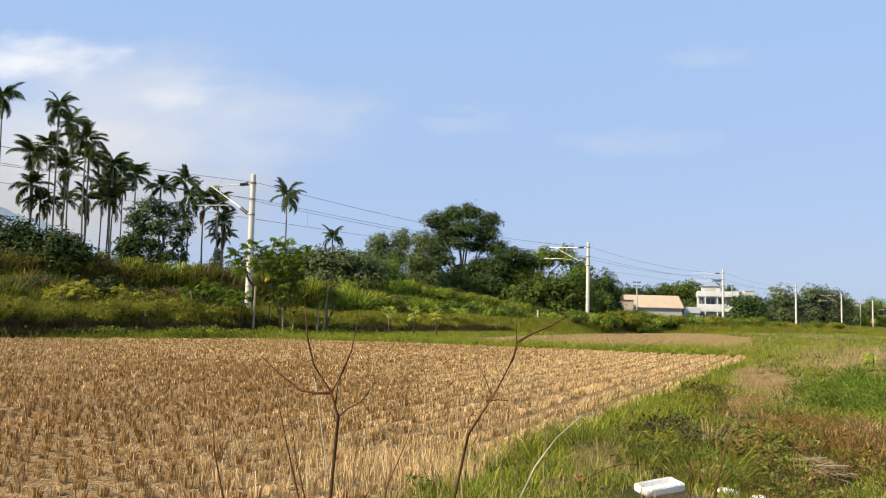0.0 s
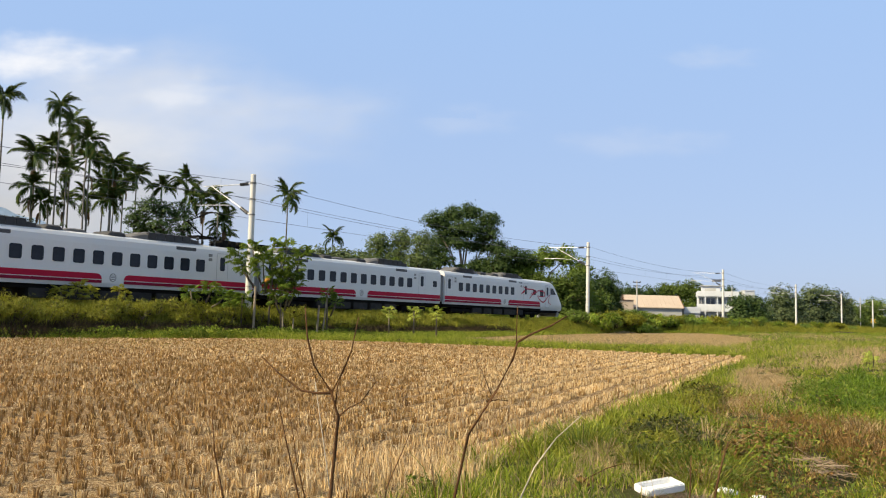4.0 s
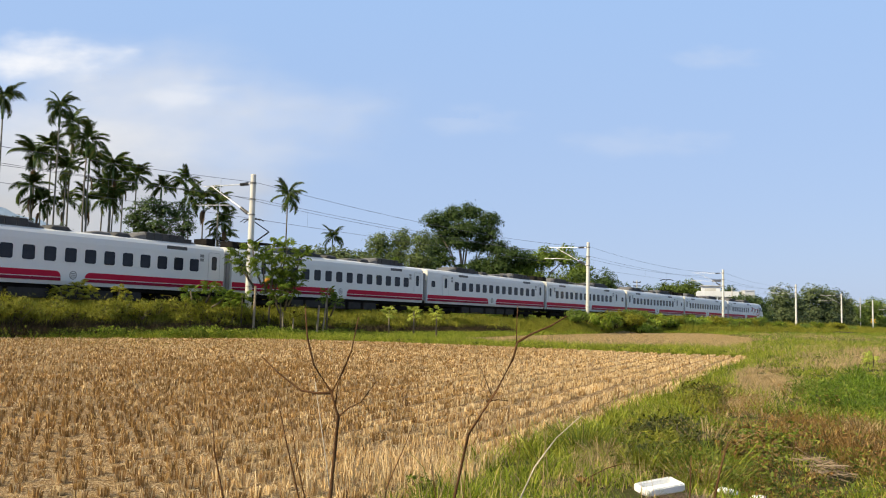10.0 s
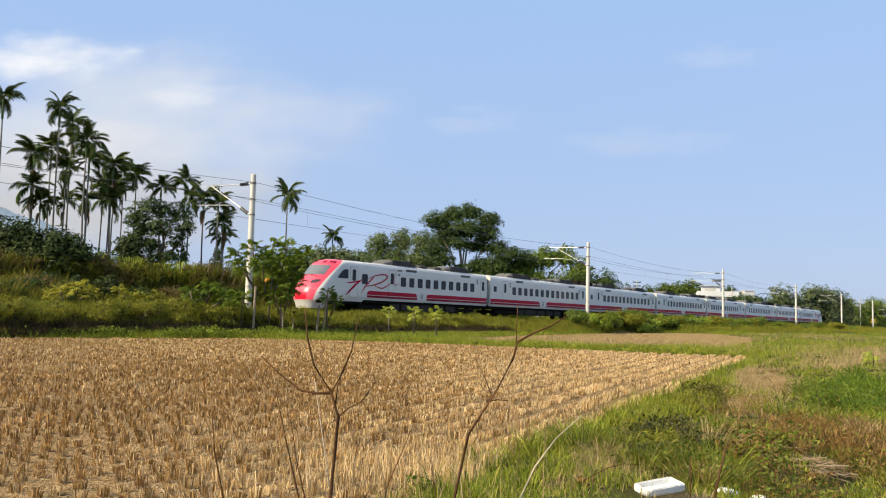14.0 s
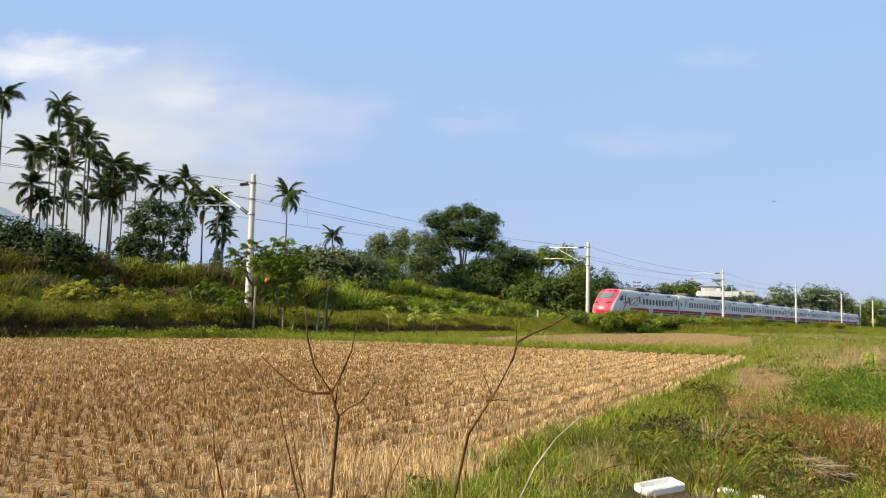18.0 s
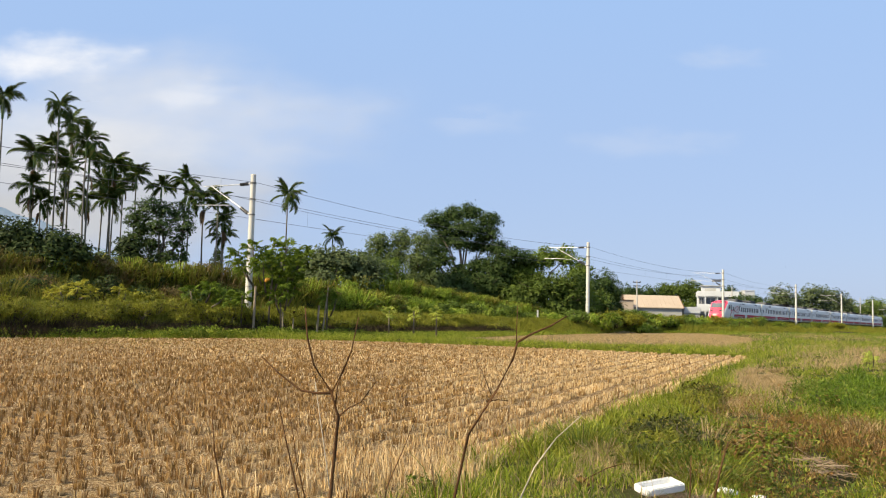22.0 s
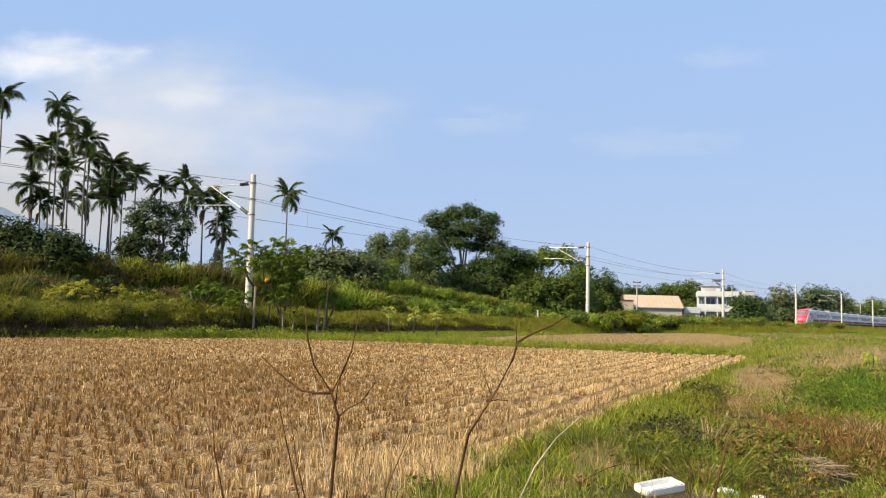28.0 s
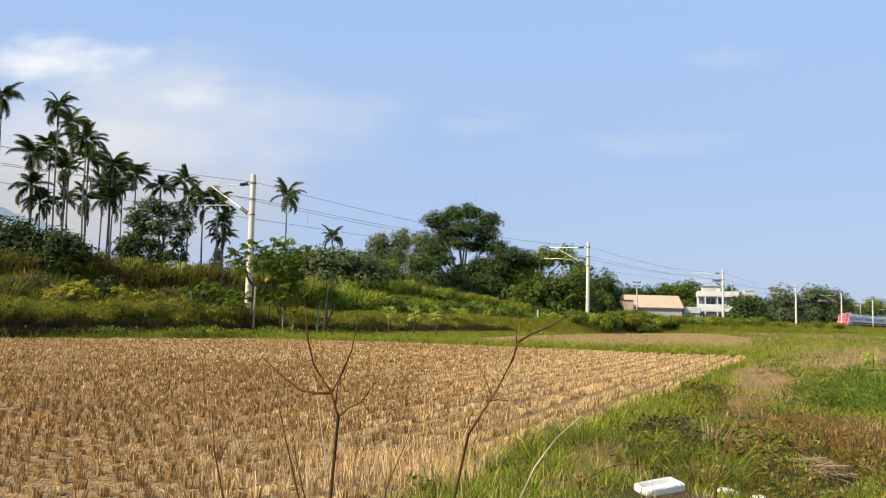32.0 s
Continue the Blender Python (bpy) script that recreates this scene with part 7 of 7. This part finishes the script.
def build_litter():
    x, y = 1.44, 5.52
    slab = thing("foam_tray", "broken white foam tray lying on the grass", "foam tray", Matrix.Translation((x, y, float(ground_z(x, y)) + 0.03)) @ pose(0, 0, 0, 7, -6, 22) @ Matrix.Scale(0.8, 4))
    part("base", boxed(-0.165, 0.165, -0.085, 0.085, 0.0, 0.016, bevel=0.006), FOAM, slab)
    for y0 in (-0.1, 0.08):
        part("rim", boxed(-0.165, 0.162, y0, y0 + 0.02, 0.0, 0.062, bevel=0.008), FOAM, slab)
    for x0 in (-0.185, 0.16):
        part("rim", boxed(x0, x0 + 0.022, -0.095, 0.095, 0.0, 0.062, bevel=0.008), FOAM, slab)
    for k, (px, py) in enumerate(((2.02, 5.86), (2.24, 5.95), (1.95, 5.8))):
        bm = bmesh.new()
        bmesh.ops.create_icosphere(bm, subdivisions=2, radius=0.042)
        for v in bm.verts:
            v.co = Vector((v.co.x * 1.3, v.co.y, v.co.z * 0.5)) * (1 + 0.35 * noise.noise(v.co * 25 + Vector((k, 0, 0))))
        single("plastic_scrap", mesh_of(bm, FOAM, smooth=True), "crumpled white plastic scrap in the grass", "litter", "plastic scraps", m=Matrix.Translation((px, py, float(ground_z(px, py)) + 0.05)))
    rng = np.random.default_rng(91)
    for k, (px, py, lift) in enumerate(((0.94, 5.75, 0.05), (0.99, 5.8, 0.08), (0.97, 5.7, 0.11), (1.05, 5.78, 0.06))):
        v, t = leaves(rng.normal(0, 0.018, (9, 3)), rng.uniform(0.05, 0.09, 9), rng, 1.0, 0.6)
        single("dead_leaf", tri_mesh("dead_leaf", v, t, [HERB_RUST]), "crumpled brown dead leaf on the bank", "dead leaf", "dead leaves on the bank", m=Matrix.Translation((px, py, float(ground_z(px, py)) + lift * 0.6)))
    n = 120
    a, r = rng.uniform(0, 6.28, n), np.sqrt(rng.random(n))
    way = np.radians(rng.normal(-66, 30, n))
    size = rng.uniform(0.08, 0.36, n)
    px, py = 3.16 + rng.normal(0, 0.07, n), 7.0 + rng.normal(0, 0.16, n)
    low = np.stack([px, py, ground_z(px, py) + 0.02 + 0.11 * (1 - r) + rng.uniform(0, 0.04, n)], 1)
    run = np.stack([np.cos(way) * size, np.sin(way) * size, rng.normal(0, 0.035, n)], 1)
    wide = np.stack([-np.sin(way), np.cos(way), rng.normal(0.5, 0.4, n)], 1) * rng.uniform(0.001, 0.003, n)[:, None]
    v = np.stack([low - run / 2 - wide, low - run / 2 + wide, low + run / 2 + wide, low + run / 2 - wide], 1).reshape(-1, 3)
    q = np.arange(n)[:, None] * 4
    t = np.concatenate([q + np.array([[0, 1, 2]]), q + np.array([[0, 2, 3]])], 1).reshape(-1, 3)
    single("straw_heap", tri_mesh("straw_heap", v, t, [STRAW_GREY]), "heap of bleached stalks on the bank", "straw", kind="stuff")
    n = 420
    a, r = rng.uniform(0, 6.28, n), np.sqrt(rng.random(n))
    at = np.stack([1.52 + 0.2 * r * np.cos(a), 5.42 + 0.08 * r * np.sin(a)], 1)
    base = np.stack([at[:, 0], at[:, 1], ground_z(at[:, 0], at[:, 1]) + rng.uniform(0, 0.02, n)], 1)
    v, t = blades(base, rng.uniform(0.015, 0.03, n), rng.uniform(0.004, 0.008, n), rng.uniform(3, 8, n), rng)
    single("straw_heap", tri_mesh("straw_heap", v, t, [STRAW_GREY]), "thin layer of greyish straw by the foam tray", "straw", kind="stuff")


build_litter()


def build_stalks():
    """Thin dry grass stalks standing at the bank's near edge."""
    rng = np.random.default_rng(95)
    n = 70
    x, y = rng.uniform(-0.9, 1.3, n), rng.uniform(4.2, 5.2, n)
    base = np.stack([x, y, ground_z(x, y)], 1)
    v, t = blades(base, rng.uniform(0.3, 0.75, n), np.full(n, 0.004), rng.uniform(0.1, 0.7, n), rng, 0.3)
    single("dry_stalks", tri_mesh("dry_stalks", v, t, [GRASS_DRY]), "thin dry grass stalks on the bank", "grass", kind="stuff")


build_stalks()


# ---- buildings ----
def build_shed():
    """A long shed with a beige pitched roof, its eaves towards the railway."""
    g = 1.3
    shed = thing("shed", "long farm shed with a sunlit beige sheet roof", "shed", Matrix.Translation((48.4, 190, g)))
    part("wall", boxed(-6.3, 6.1, -0.1, 8, 0, 3.95), WALL_GREY, shed, "pale grey rendered wall")
    bm = bmesh.new()
    prof = [(-0.6, 3.7), (4.0, 6.55), (8.6, 3.7), (8.6, 3.85), (4.0, 6.72), (-0.6, 3.87)]
    ends = [[bm.verts.new((x, y, z)) for y, z in prof] for x in (-6.6, 6.4)]
    for i in range(6):
        bm.faces.new((ends[0][i], ends[0][(i + 1) % 6], ends[1][(i + 1) % 6], ends[1][i]))
    bm.faces.new(ends[0][::-1])
    bm.faces.new(ends[1])
    roof = part("roof", bm, SHED_ROOF, shed, "beige sheet-metal roof")
    for k in range(13):
        x = -6.4 + k
        rib = bmesh.new()
        tube(rib, [(x, -0.6, 3.89), (x, 4.0, 6.74)], 0.03, 4)
        part("rib", rib, SHED_ROOF, roof)
    for x in (-6.62, 6.42):
        bm = bmesh.new()
        tube(bm, [(x, -0.65, 3.8), (x, 4.0, 6.72), (x, 8.6, 3.8)], 0.1, 4)
        part("flashing", bm, SHED_EDGE, shed, "brown gable flashing")
    bm = bmesh.new()
    bm.faces.new([bm.verts.new((6.12, y, z)) for y, z in ((-0.1, 3.9), (4.0, 6.45), (8, 3.9))])
    part("gable", bm, SHED_EDGE, shed, "brown gable end")
    low = thing("annex", "small low beige annex beside the shed", "shed", Matrix.Translation((41.0, 186, g)))
    part("wall", boxed(-1.6, 1.6, 0, 4, 0, 5.2, bevel=0.03), SHED_ROOF, low)
    part("roof", boxed(-1.75, 1.75, -0.2, 4.2, 5.2, 5.32, bevel=0.02), SHED_EDGE, low)


def build_house():
    g = 1.3
    house = thing("white_house", "two-storey white flat-roofed house with balcony and dark windows", "house", Matrix.Translation((64.3, 195, g)) @ pose(0, 0, 0, 0, 0, -15))
    part("wall", boxed(-4.5, 4.4, 0, 6.0, 0, 7.0, bevel=0.03), WALL_WHITE, house, "white plastered walls")
    part("balcony_slab", boxed(-4.7, 4.6, -1.6, 0.0, 3.25, 3.45, bevel=0.02), WALL_WHITE, house)
    part("balcony_parapet", boxed(-4.7, 4.6, -1.65, -1.5, 3.45, 5.0, bevel=0.02), WALL_WHITE, house, "white balcony parapet")
    part("roof_slab", boxed(-4.7, 4.6, -1.65, 6.2, 6.75, 6.95, bevel=0.03), WALL_WHITE, house, "white roof slab")
    for y0, y1 in ((-1.65, -1.5), (6.05, 6.2)):
        part("roof_parapet", boxed(-4.7, 4.6, y0, y1, 6.95, 8.0, bevel=0.02), WALL_WHITE, house, "white roof parapet")
    for x in (-4.55, -2.85, -0.2, 4.45):
        part("pillar", boxed(x - 0.15, x + 0.15, -1.62, -1.3, 0.0, 3.25, bevel=0.02), WALL_WHITE, house)
        part("pillar", boxed(x - 0.13, x + 0.13, -1.62, -1.35, 5.0, 6.75, bevel=0.02), WALL_WHITE, house)
    for x, wide in ((-3.7, 0.5), (-1.6, 1.0), (0.9, 0.8), (2.7, 0.7)):
        w = part("window", boxed(x - wide, x + wide, -0.04, 0.05, 4.3, 6.4), WINDOW_DARK, house, "dark sash window")
        for dx in (-wide, 0.0, wide):
            part("frame", boxed(x + dx - 0.05, x + dx + 0.05, -0.09, 0.06, 4.25, 6.45), WALL_GREY, w)
        part("sill", boxed(x - wide - 0.1, x + wide + 0.1, -0.16, 0.04, 4.16, 4.26), WALL_WHITE, w)
    for x in (-3.2, 0.4, 3.0):
        part("window", boxed(x - 0.9, x + 0.9, -0.04, 0.05, 0.9, 2.7), WINDOW_DARK, house, "dark ground-floor window")
    part("stair_house", boxed(-3.6, 0.6, 0.6, 5.0, 6.95, 9.2, bevel=0.03), WALL_WHITE, house, "white rooftop stair house")
    part("stair_window", boxed(-2.9, -0.4, 0.55, 0.62, 8.1, 8.8), WALL_GREY, house, "grey stair-house window band")
    part("stair_roof", boxed(-3.9, 0.9, 0.2, 5.3, 9.2, 9.4, bevel=0.02), WALL_GREY, house)
    tank = part("solar_panel", boxed(-1.2, 0.9, 1.0, 2.4, -0.05, 0.05), INSULATOR, house, "tilted dark solar panel")
    tank.matrix_basis = pose(0, 0.6, 9.95, 24, 0, 0)
    for x in (-1.0, 0.7):
        part("stand", boxed(x - 0.05, x + 0.05, 1.5, 1.6, 9.4, 10.5), STEEL, house)
    ann = thing("white_house", "white block of a house behind a tree", "house", Matrix.Translation((74.7, 203, g)))
    part("wall", boxed(-1.2, 1.2, 0, 3, 0, 8.6, bevel=0.03), WALL_WHITE, ann)
    part("roof", boxed(-1.3, 1.3, -0.1, 3.1, 8.6, 8.8, bevel=0.02), WALL_WHITE, ann)
    low = thing("lean_to", "low grey lean-to between shed and house", "shed", Matrix.Translation((57.4, 192, g)))
    part("wall", boxed(-1.8, 1.8, 0, 4, 0, 2.7, bevel=0.02), WALL_GREY, low)
    part("roof", boxed(-1.9, 1.9, -0.3, 4.2, 2.7, 4.2, bevel=0.1), WALL_WHITE, low, "pale rounded roof sheet")


build_shed()
build_house()


def utility_pole(x, y, top, arms=True):
    root = thing("utility_pole", "slim grey concrete utility pole with crossarm", "utility pole", Matrix.Translation((x, y, 1.2)), "utility poles by the houses")
    part("pole", tube(bmesh.new(), [(0, 0, 0), (0, 0, top - 1.2)], [0.17, 0.11], 10), WALL_GREY, root)
    if arms:
        for dz in (0.5, 1.3):
            part("crossarm", boxed(-0.9, 0.9, -0.06, 0.06, top - 1.2 - dz, top - 1.0 - dz, bevel=0.01), INSULATOR, root)
        for dx in (-0.8, 0.8):
            part("insulator", tube(bmesh.new(), [(dx, 0, top - 1.6), (dx, 0, top - 1.3)], 0.06, 6), INSULATOR, root)


utility_pole(43.1, 185, 10.9)
utility_pole(62.4, 180, 9.7, False)
utility_pole(129.4, 265, 10.4, False)
utility_pole(133.7, 267.5, 11.4, False)


def crossing_sign(x, y):
    root = thing("crossing_sign", "yellow and black railway crossing sign on a post", "traffic sign", Matrix.Translation((x, y, 1.2)))
    part("post", tube(bmesh.new(), [(0, 0, 0), (0, 0, 3.4)], 0.06, 8), STEEL, root)
    for a in (35, -35):
        bm = boxed(-1.0, 1.0, -0.03, 0.03, -0.13, 0.13, bevel=0.01)
        ob = part("blade", bm, SIGN_YELLOW, root, "yellow sign blade")
        ob.matrix_basis = pose(0, -0.08 if a > 0 else -0.02, 2.9, 0, a, 0)


crossing_sign(137, 266)
gate = thing("signal_gantry", "pale steel gantry frame beside the railway", "gantry", Matrix.Translation((213, 384, 1.2)))
for x in (-1.8, 1.8):
    part("post", boxed(x - 0.15, x + 0.15, -0.15, 0.15, 0, 4.6, bevel=0.02), CONCRETE, gate)
part("beam", boxed(-2.2, 2.2, -0.2, 0.2, 4.6, 5.2, bevel=0.03), CONCRETE, gate)


# ---- distance and clouds ----
def build_hill():
    rng = np.random.default_rng(8)
    n = 60
    v, t = [], []
    for i in range(n):
        x = -4200 + i * 55
        f = max(0.0, min(1.15, (-700 - x) / 1640))
        top = 30 + 510 * f ** 1.3 + 12 * math.sin(i * 0.7) + 8 * math.sin(i * 1.9)
        v += [(x, 4300, 0), (x, 4420, top), (x, 4700, 0)]
    for i in range(n - 1):
        a, b = 3 * i, 3 * i + 3
        t += [(a, b, b + 1), (a, b + 1, a + 1), (a + 1, b + 1, b + 2), (a + 1, b + 2, a + 2)]
    single("mountain_ridge", tri_mesh("ridge", np.array(v, float), np.array(t), [HILL]), "mountain ridge tinted blue for haze in the far distance", "mountain", kind="structure")


build_hill()


def cloud_material(name, scale, seed, amount, glow, lo, hi):
    m, n, l, b = material(name)
    n.remove(b)
    co = n.new("ShaderNodeTexCoord")
    mp = n.new("ShaderNodeMapping")
    mp.inputs["Location"].default_value = (seed, seed * 0.7, 0)
    mp.inputs["Scale"].default_value = (1, 1, 2.2)
    l.new(co.outputs["Object"], mp.inputs["Vector"])
    t = n.new("ShaderNodeTexNoise")
    t.inputs["Scale"].default_value, t.inputs["Detail"].default_value = scale, 6
    l.new(mp.outputs[0], t.inputs["Vector"])
    # soft ellipse from the sheet's own extent
    g = n.new("ShaderNodeVectorMath")
    g.operation = "MULTIPLY_ADD"
    g.inputs[1].default_value, g.inputs[2].default_value = (2, 0, 2), (-1, 0, -1)
    l.new(co.outputs["Generated"], g.inputs[0])
    ln = n.new("ShaderNodeVectorMath")
    ln.operation = "LENGTH"
    l.new(g.outputs[0], ln.inputs[0])
    fall = n.new("ShaderNodeMapRange")
    fall.interpolation_type = "SMOOTHSTEP"
    for k, val in ((1, 0.05), (2, 1.0), (3, 1.0), (4, 0.0)):
        fall.inputs[k].default_value = val
    l.new(ln.outputs["Value"], fall.inputs[0])
    sh = n.new("ShaderNodeMapRange")
    for k, val in ((1, lo), (2, hi), (3, 0.0), (4, amount)):
        sh.inputs[k].default_value = val
    mul = n.new("ShaderNodeMath")
    mul.operation = "MULTIPLY_ADD"
    l.new(t.outputs[0], mul.inputs[0])
    mul.inputs[1].default_value = 1.7
    l.new(fall.outputs[0], mul.inputs[2])
    sh.interpolation_type = "SMOOTHSTEP"
    l.new(mul.outputs[0], sh.inputs[0])
    # the sheet glows by itself: sunlit cloud white is put into emission
    em, tr, mx = n.new("ShaderNodeEmission"), n.new("ShaderNodeBsdfTransparent"), n.new("ShaderNodeMixShader")
    em.inputs[0].default_value, em.inputs[1].default_value = (1.0, 0.985, 0.97, 1), glow
    rim, both = n.new("ShaderNodeMapRange"), n.new("ShaderNodeMath")
    rim.inputs[2].default_value = 0.3
    l.new(fall.outputs[0], rim.inputs[0])
    both.operation = "MULTIPLY"
    l.new(sh.outputs[0], both.inputs[0])
    l.new(rim.outputs[0], both.inputs[1])
    l.new(both.outputs[0], mx.inputs[0])
    l.new(tr.outputs[0], mx.inputs[1])
    l.new(em.outputs[0], mx.inputs[2])
    l.new(mx.outputs[0], n["Material Output"].inputs[0])
    return m


CLOUDS = []


def cloud(x, z, w, h, seed, amount, glow, scale=0.0035, lo=1.25, hi=2.2):
    amount, glow = amount * 0.9, glow * 0.76
    me = tri_mesh("cloud", np.array([(-w, 0, -h), (w, 0, -h), (w, 0.01, h), (-w, 0.01, h)]), np.array([(0, 1, 2), (0, 2, 3)]), [cloud_material("cloud_glow", scale, seed, amount, glow, lo, hi)])
    ob = single("cloud", me, "soft white glowing sheet for cloud and haze in the sky", "cloud", "clouds", kind="structure", m=Matrix.Translation((x, 4550, z)))
    ob.visible_shadow = False
    CLOUDS.append((ob, x, z))


cloud(-2330, 1405, 900, 250, 3.0, 0.9, 1.02, 0.0030, 1.15, 2.25)
cloud(-1480, 1220, 480, 190, 11.0, 0.5, 0.97, 0.0036, 1.2, 2.05)
# the next two wide sheets stand in for haze over the left sky
cloud(-1850, 1060, 2000, 700, 27.0, 0.95, 0.84, 0.0011, 0.95, 2.35)
cloud(-2300, 600, 1900, 560, 33.0, 1.0, 0.60, 0.0012, 0.75, 2.0)
cloud(-800, 1110, 520, 180, 63.0, 0.18, 0.9, 0.003, 1.1, 2.4)
cloud(110, 1110, 520, 160, 41.0, 0.2, 0.88, 0.0034, 1.1, 2.3)
cloud(1050, 1010, 800, 150, 53.0, 0.22, 0.86, 0.0032, 1.1, 2.3)
cloud(1480, 1500, 460, 120, 71.0, 0.28, 0.86, 0.0036, 1.1, 2.3)


# ---- bird ----
def build_bird():
    bird = thing("bird", "small dark bird flying over the railway", "bird")
    bm = tube(bmesh.new(), [(-0.22, 0, 0), (-0.1, 0, 0.01), (0.05, 0, 0.02), (0.16, 0, 0.03), (0.21, 0, 0.03)], [0.02, 0.06, 0.075, 0.045, 0.01], 8)
    part("body", bm, UNDER, bird, smooth=True)
    wings = []
    for side in (-1, 1):
        bm = bmesh.new()
        top = [bm.verts.new((x, side * y, z)) for x, y, z in ((0.08, 0.0, 0.012), (0.11, 0.2, 0.02), (-0.02, 0.42, 0.012), (-0.09, 0.2, 0.008), (-0.1, 0.0, 0.008))]
        low = [bm.verts.new(v.co - Vector((0, 0, 0.014))) for v in top]
        bm.faces.new(top)
        bm.faces.new(low[::-1])
        for i in range(5):
            bm.faces.new((top[i], low[i], low[(i + 1) % 5], top[(i + 1) % 5]))
        w = part("wing", bm, UNDER, bird)
        wings.append((w, side))
    return bird, wings


BIRD, WINGS = build_bird()
# seconds and the bird's place: parked unseen in a tree's crown, then a swift curve over the fields fitted to the
# camera's view
BIRD_AT = [(0.0, 21.6, 113.0, 6.3), (16.2, 21.6, 113.0, 6.3), (16.5, 21.5, 108.0, 9.9), (16.7, 26.6, 106.0, 10.4), (16.9, 30.7, 104.0, 10.4), (17.1, 34.6, 104.0, 11.0), (17.3, 37.3, 106.0, 13.3), (17.5, 40.3, 110.0, 16.3), (17.7, 44.2, 116.0, 18.3), (17.9, 47.8, 122.0, 19.7), (18.1, 52.5, 130.0, 20.7), (18.3, 56.8, 138.0, 20.7), (18.5, 61.5, 148.0, 21.1), (18.7, 66.5, 158.0, 21.3), (18.9, 72.0, 170.0, 21.6), (19.1, 76.8, 182.0, 22.4), (19.3, 82.9, 196.0, 23.5), (19.5, 88.2, 210.0, 23.9), (22.0, 172.6, 420.0, 31.8), (32.0, 529.2, 1300.0, 51.7)]


# ---- what moves ----
WIND = [(0.0, -0.3), (1.2, 0.5), (2.4, 0.1), (3.6, 0.9), (4.8, 0.4), (6.0, 1.5), (7.3, 0.7), (9.0, 1.0), (10.6, 0.3), (12.0, 1.1), (13.0, 0.8), (14.6, 0.2), (16.0, 0.9), (17.5, 0.1), (19.0, 0.6), (20.5, -0.2), (21.8, 0.4), (23.0, -0.2), (24.4, -0.6), (26.0, 0.2), (28.0, 0.0), (29.5, -0.6), (30.8, -0.1), (32.0, -0.5)]


def motions():
    walk(TAIL_CAR, [(t, car_pose(s)) for t, s in TAIL_AT])
    walk(LEAD_CAR, [(t, car_pose(s + TRAIN_LENGTH, True)) for t, s in TAIL_AT])
    for k, car in enumerate(MIDDLE):
        walk(car, [(t, car_pose(s + 22.6 + PITCH_OF_CARS * (k + 0.5))) for t, s in TAIL_AT])
    for k, (ob, x, y, z, h) in enumerate(PALMS):
        rows = [(t, pose(x, y, z, 0, 0.55 * a * h / 15 + 0.12 * math.sin(2.1 * t + k), 0)) for t, a in WIND]
        walk(ob, rows)
    for ob, x, z in CLOUDS:
        walk(ob, [(0.0, pose(x, 4550, z)), (16.0, pose(x + 52, 4550, z)), (32.0, pose(x + 105, 4550, z))])
    walk(BIRD, [(t, pose(x, y, z, 0, 0, 60 if t < 17.2 else 75)) for t, x, y, z in BIRD_AT])
    for w, side in WINGS:
        rows = [(0.0, pose(0, side * 0.02, 0.03)), (16.3, pose(0, side * 0.02, 0.03))]
        rows += [(16.4 + 0.1 * k, pose(0, side * 0.02, 0.03, side * 38 * math.sin(1.9 * k + 0.5))) for k in range(36)]
        walk(w, rows + [(32.0, pose(0, side * 0.02, 0.03))])


motions()
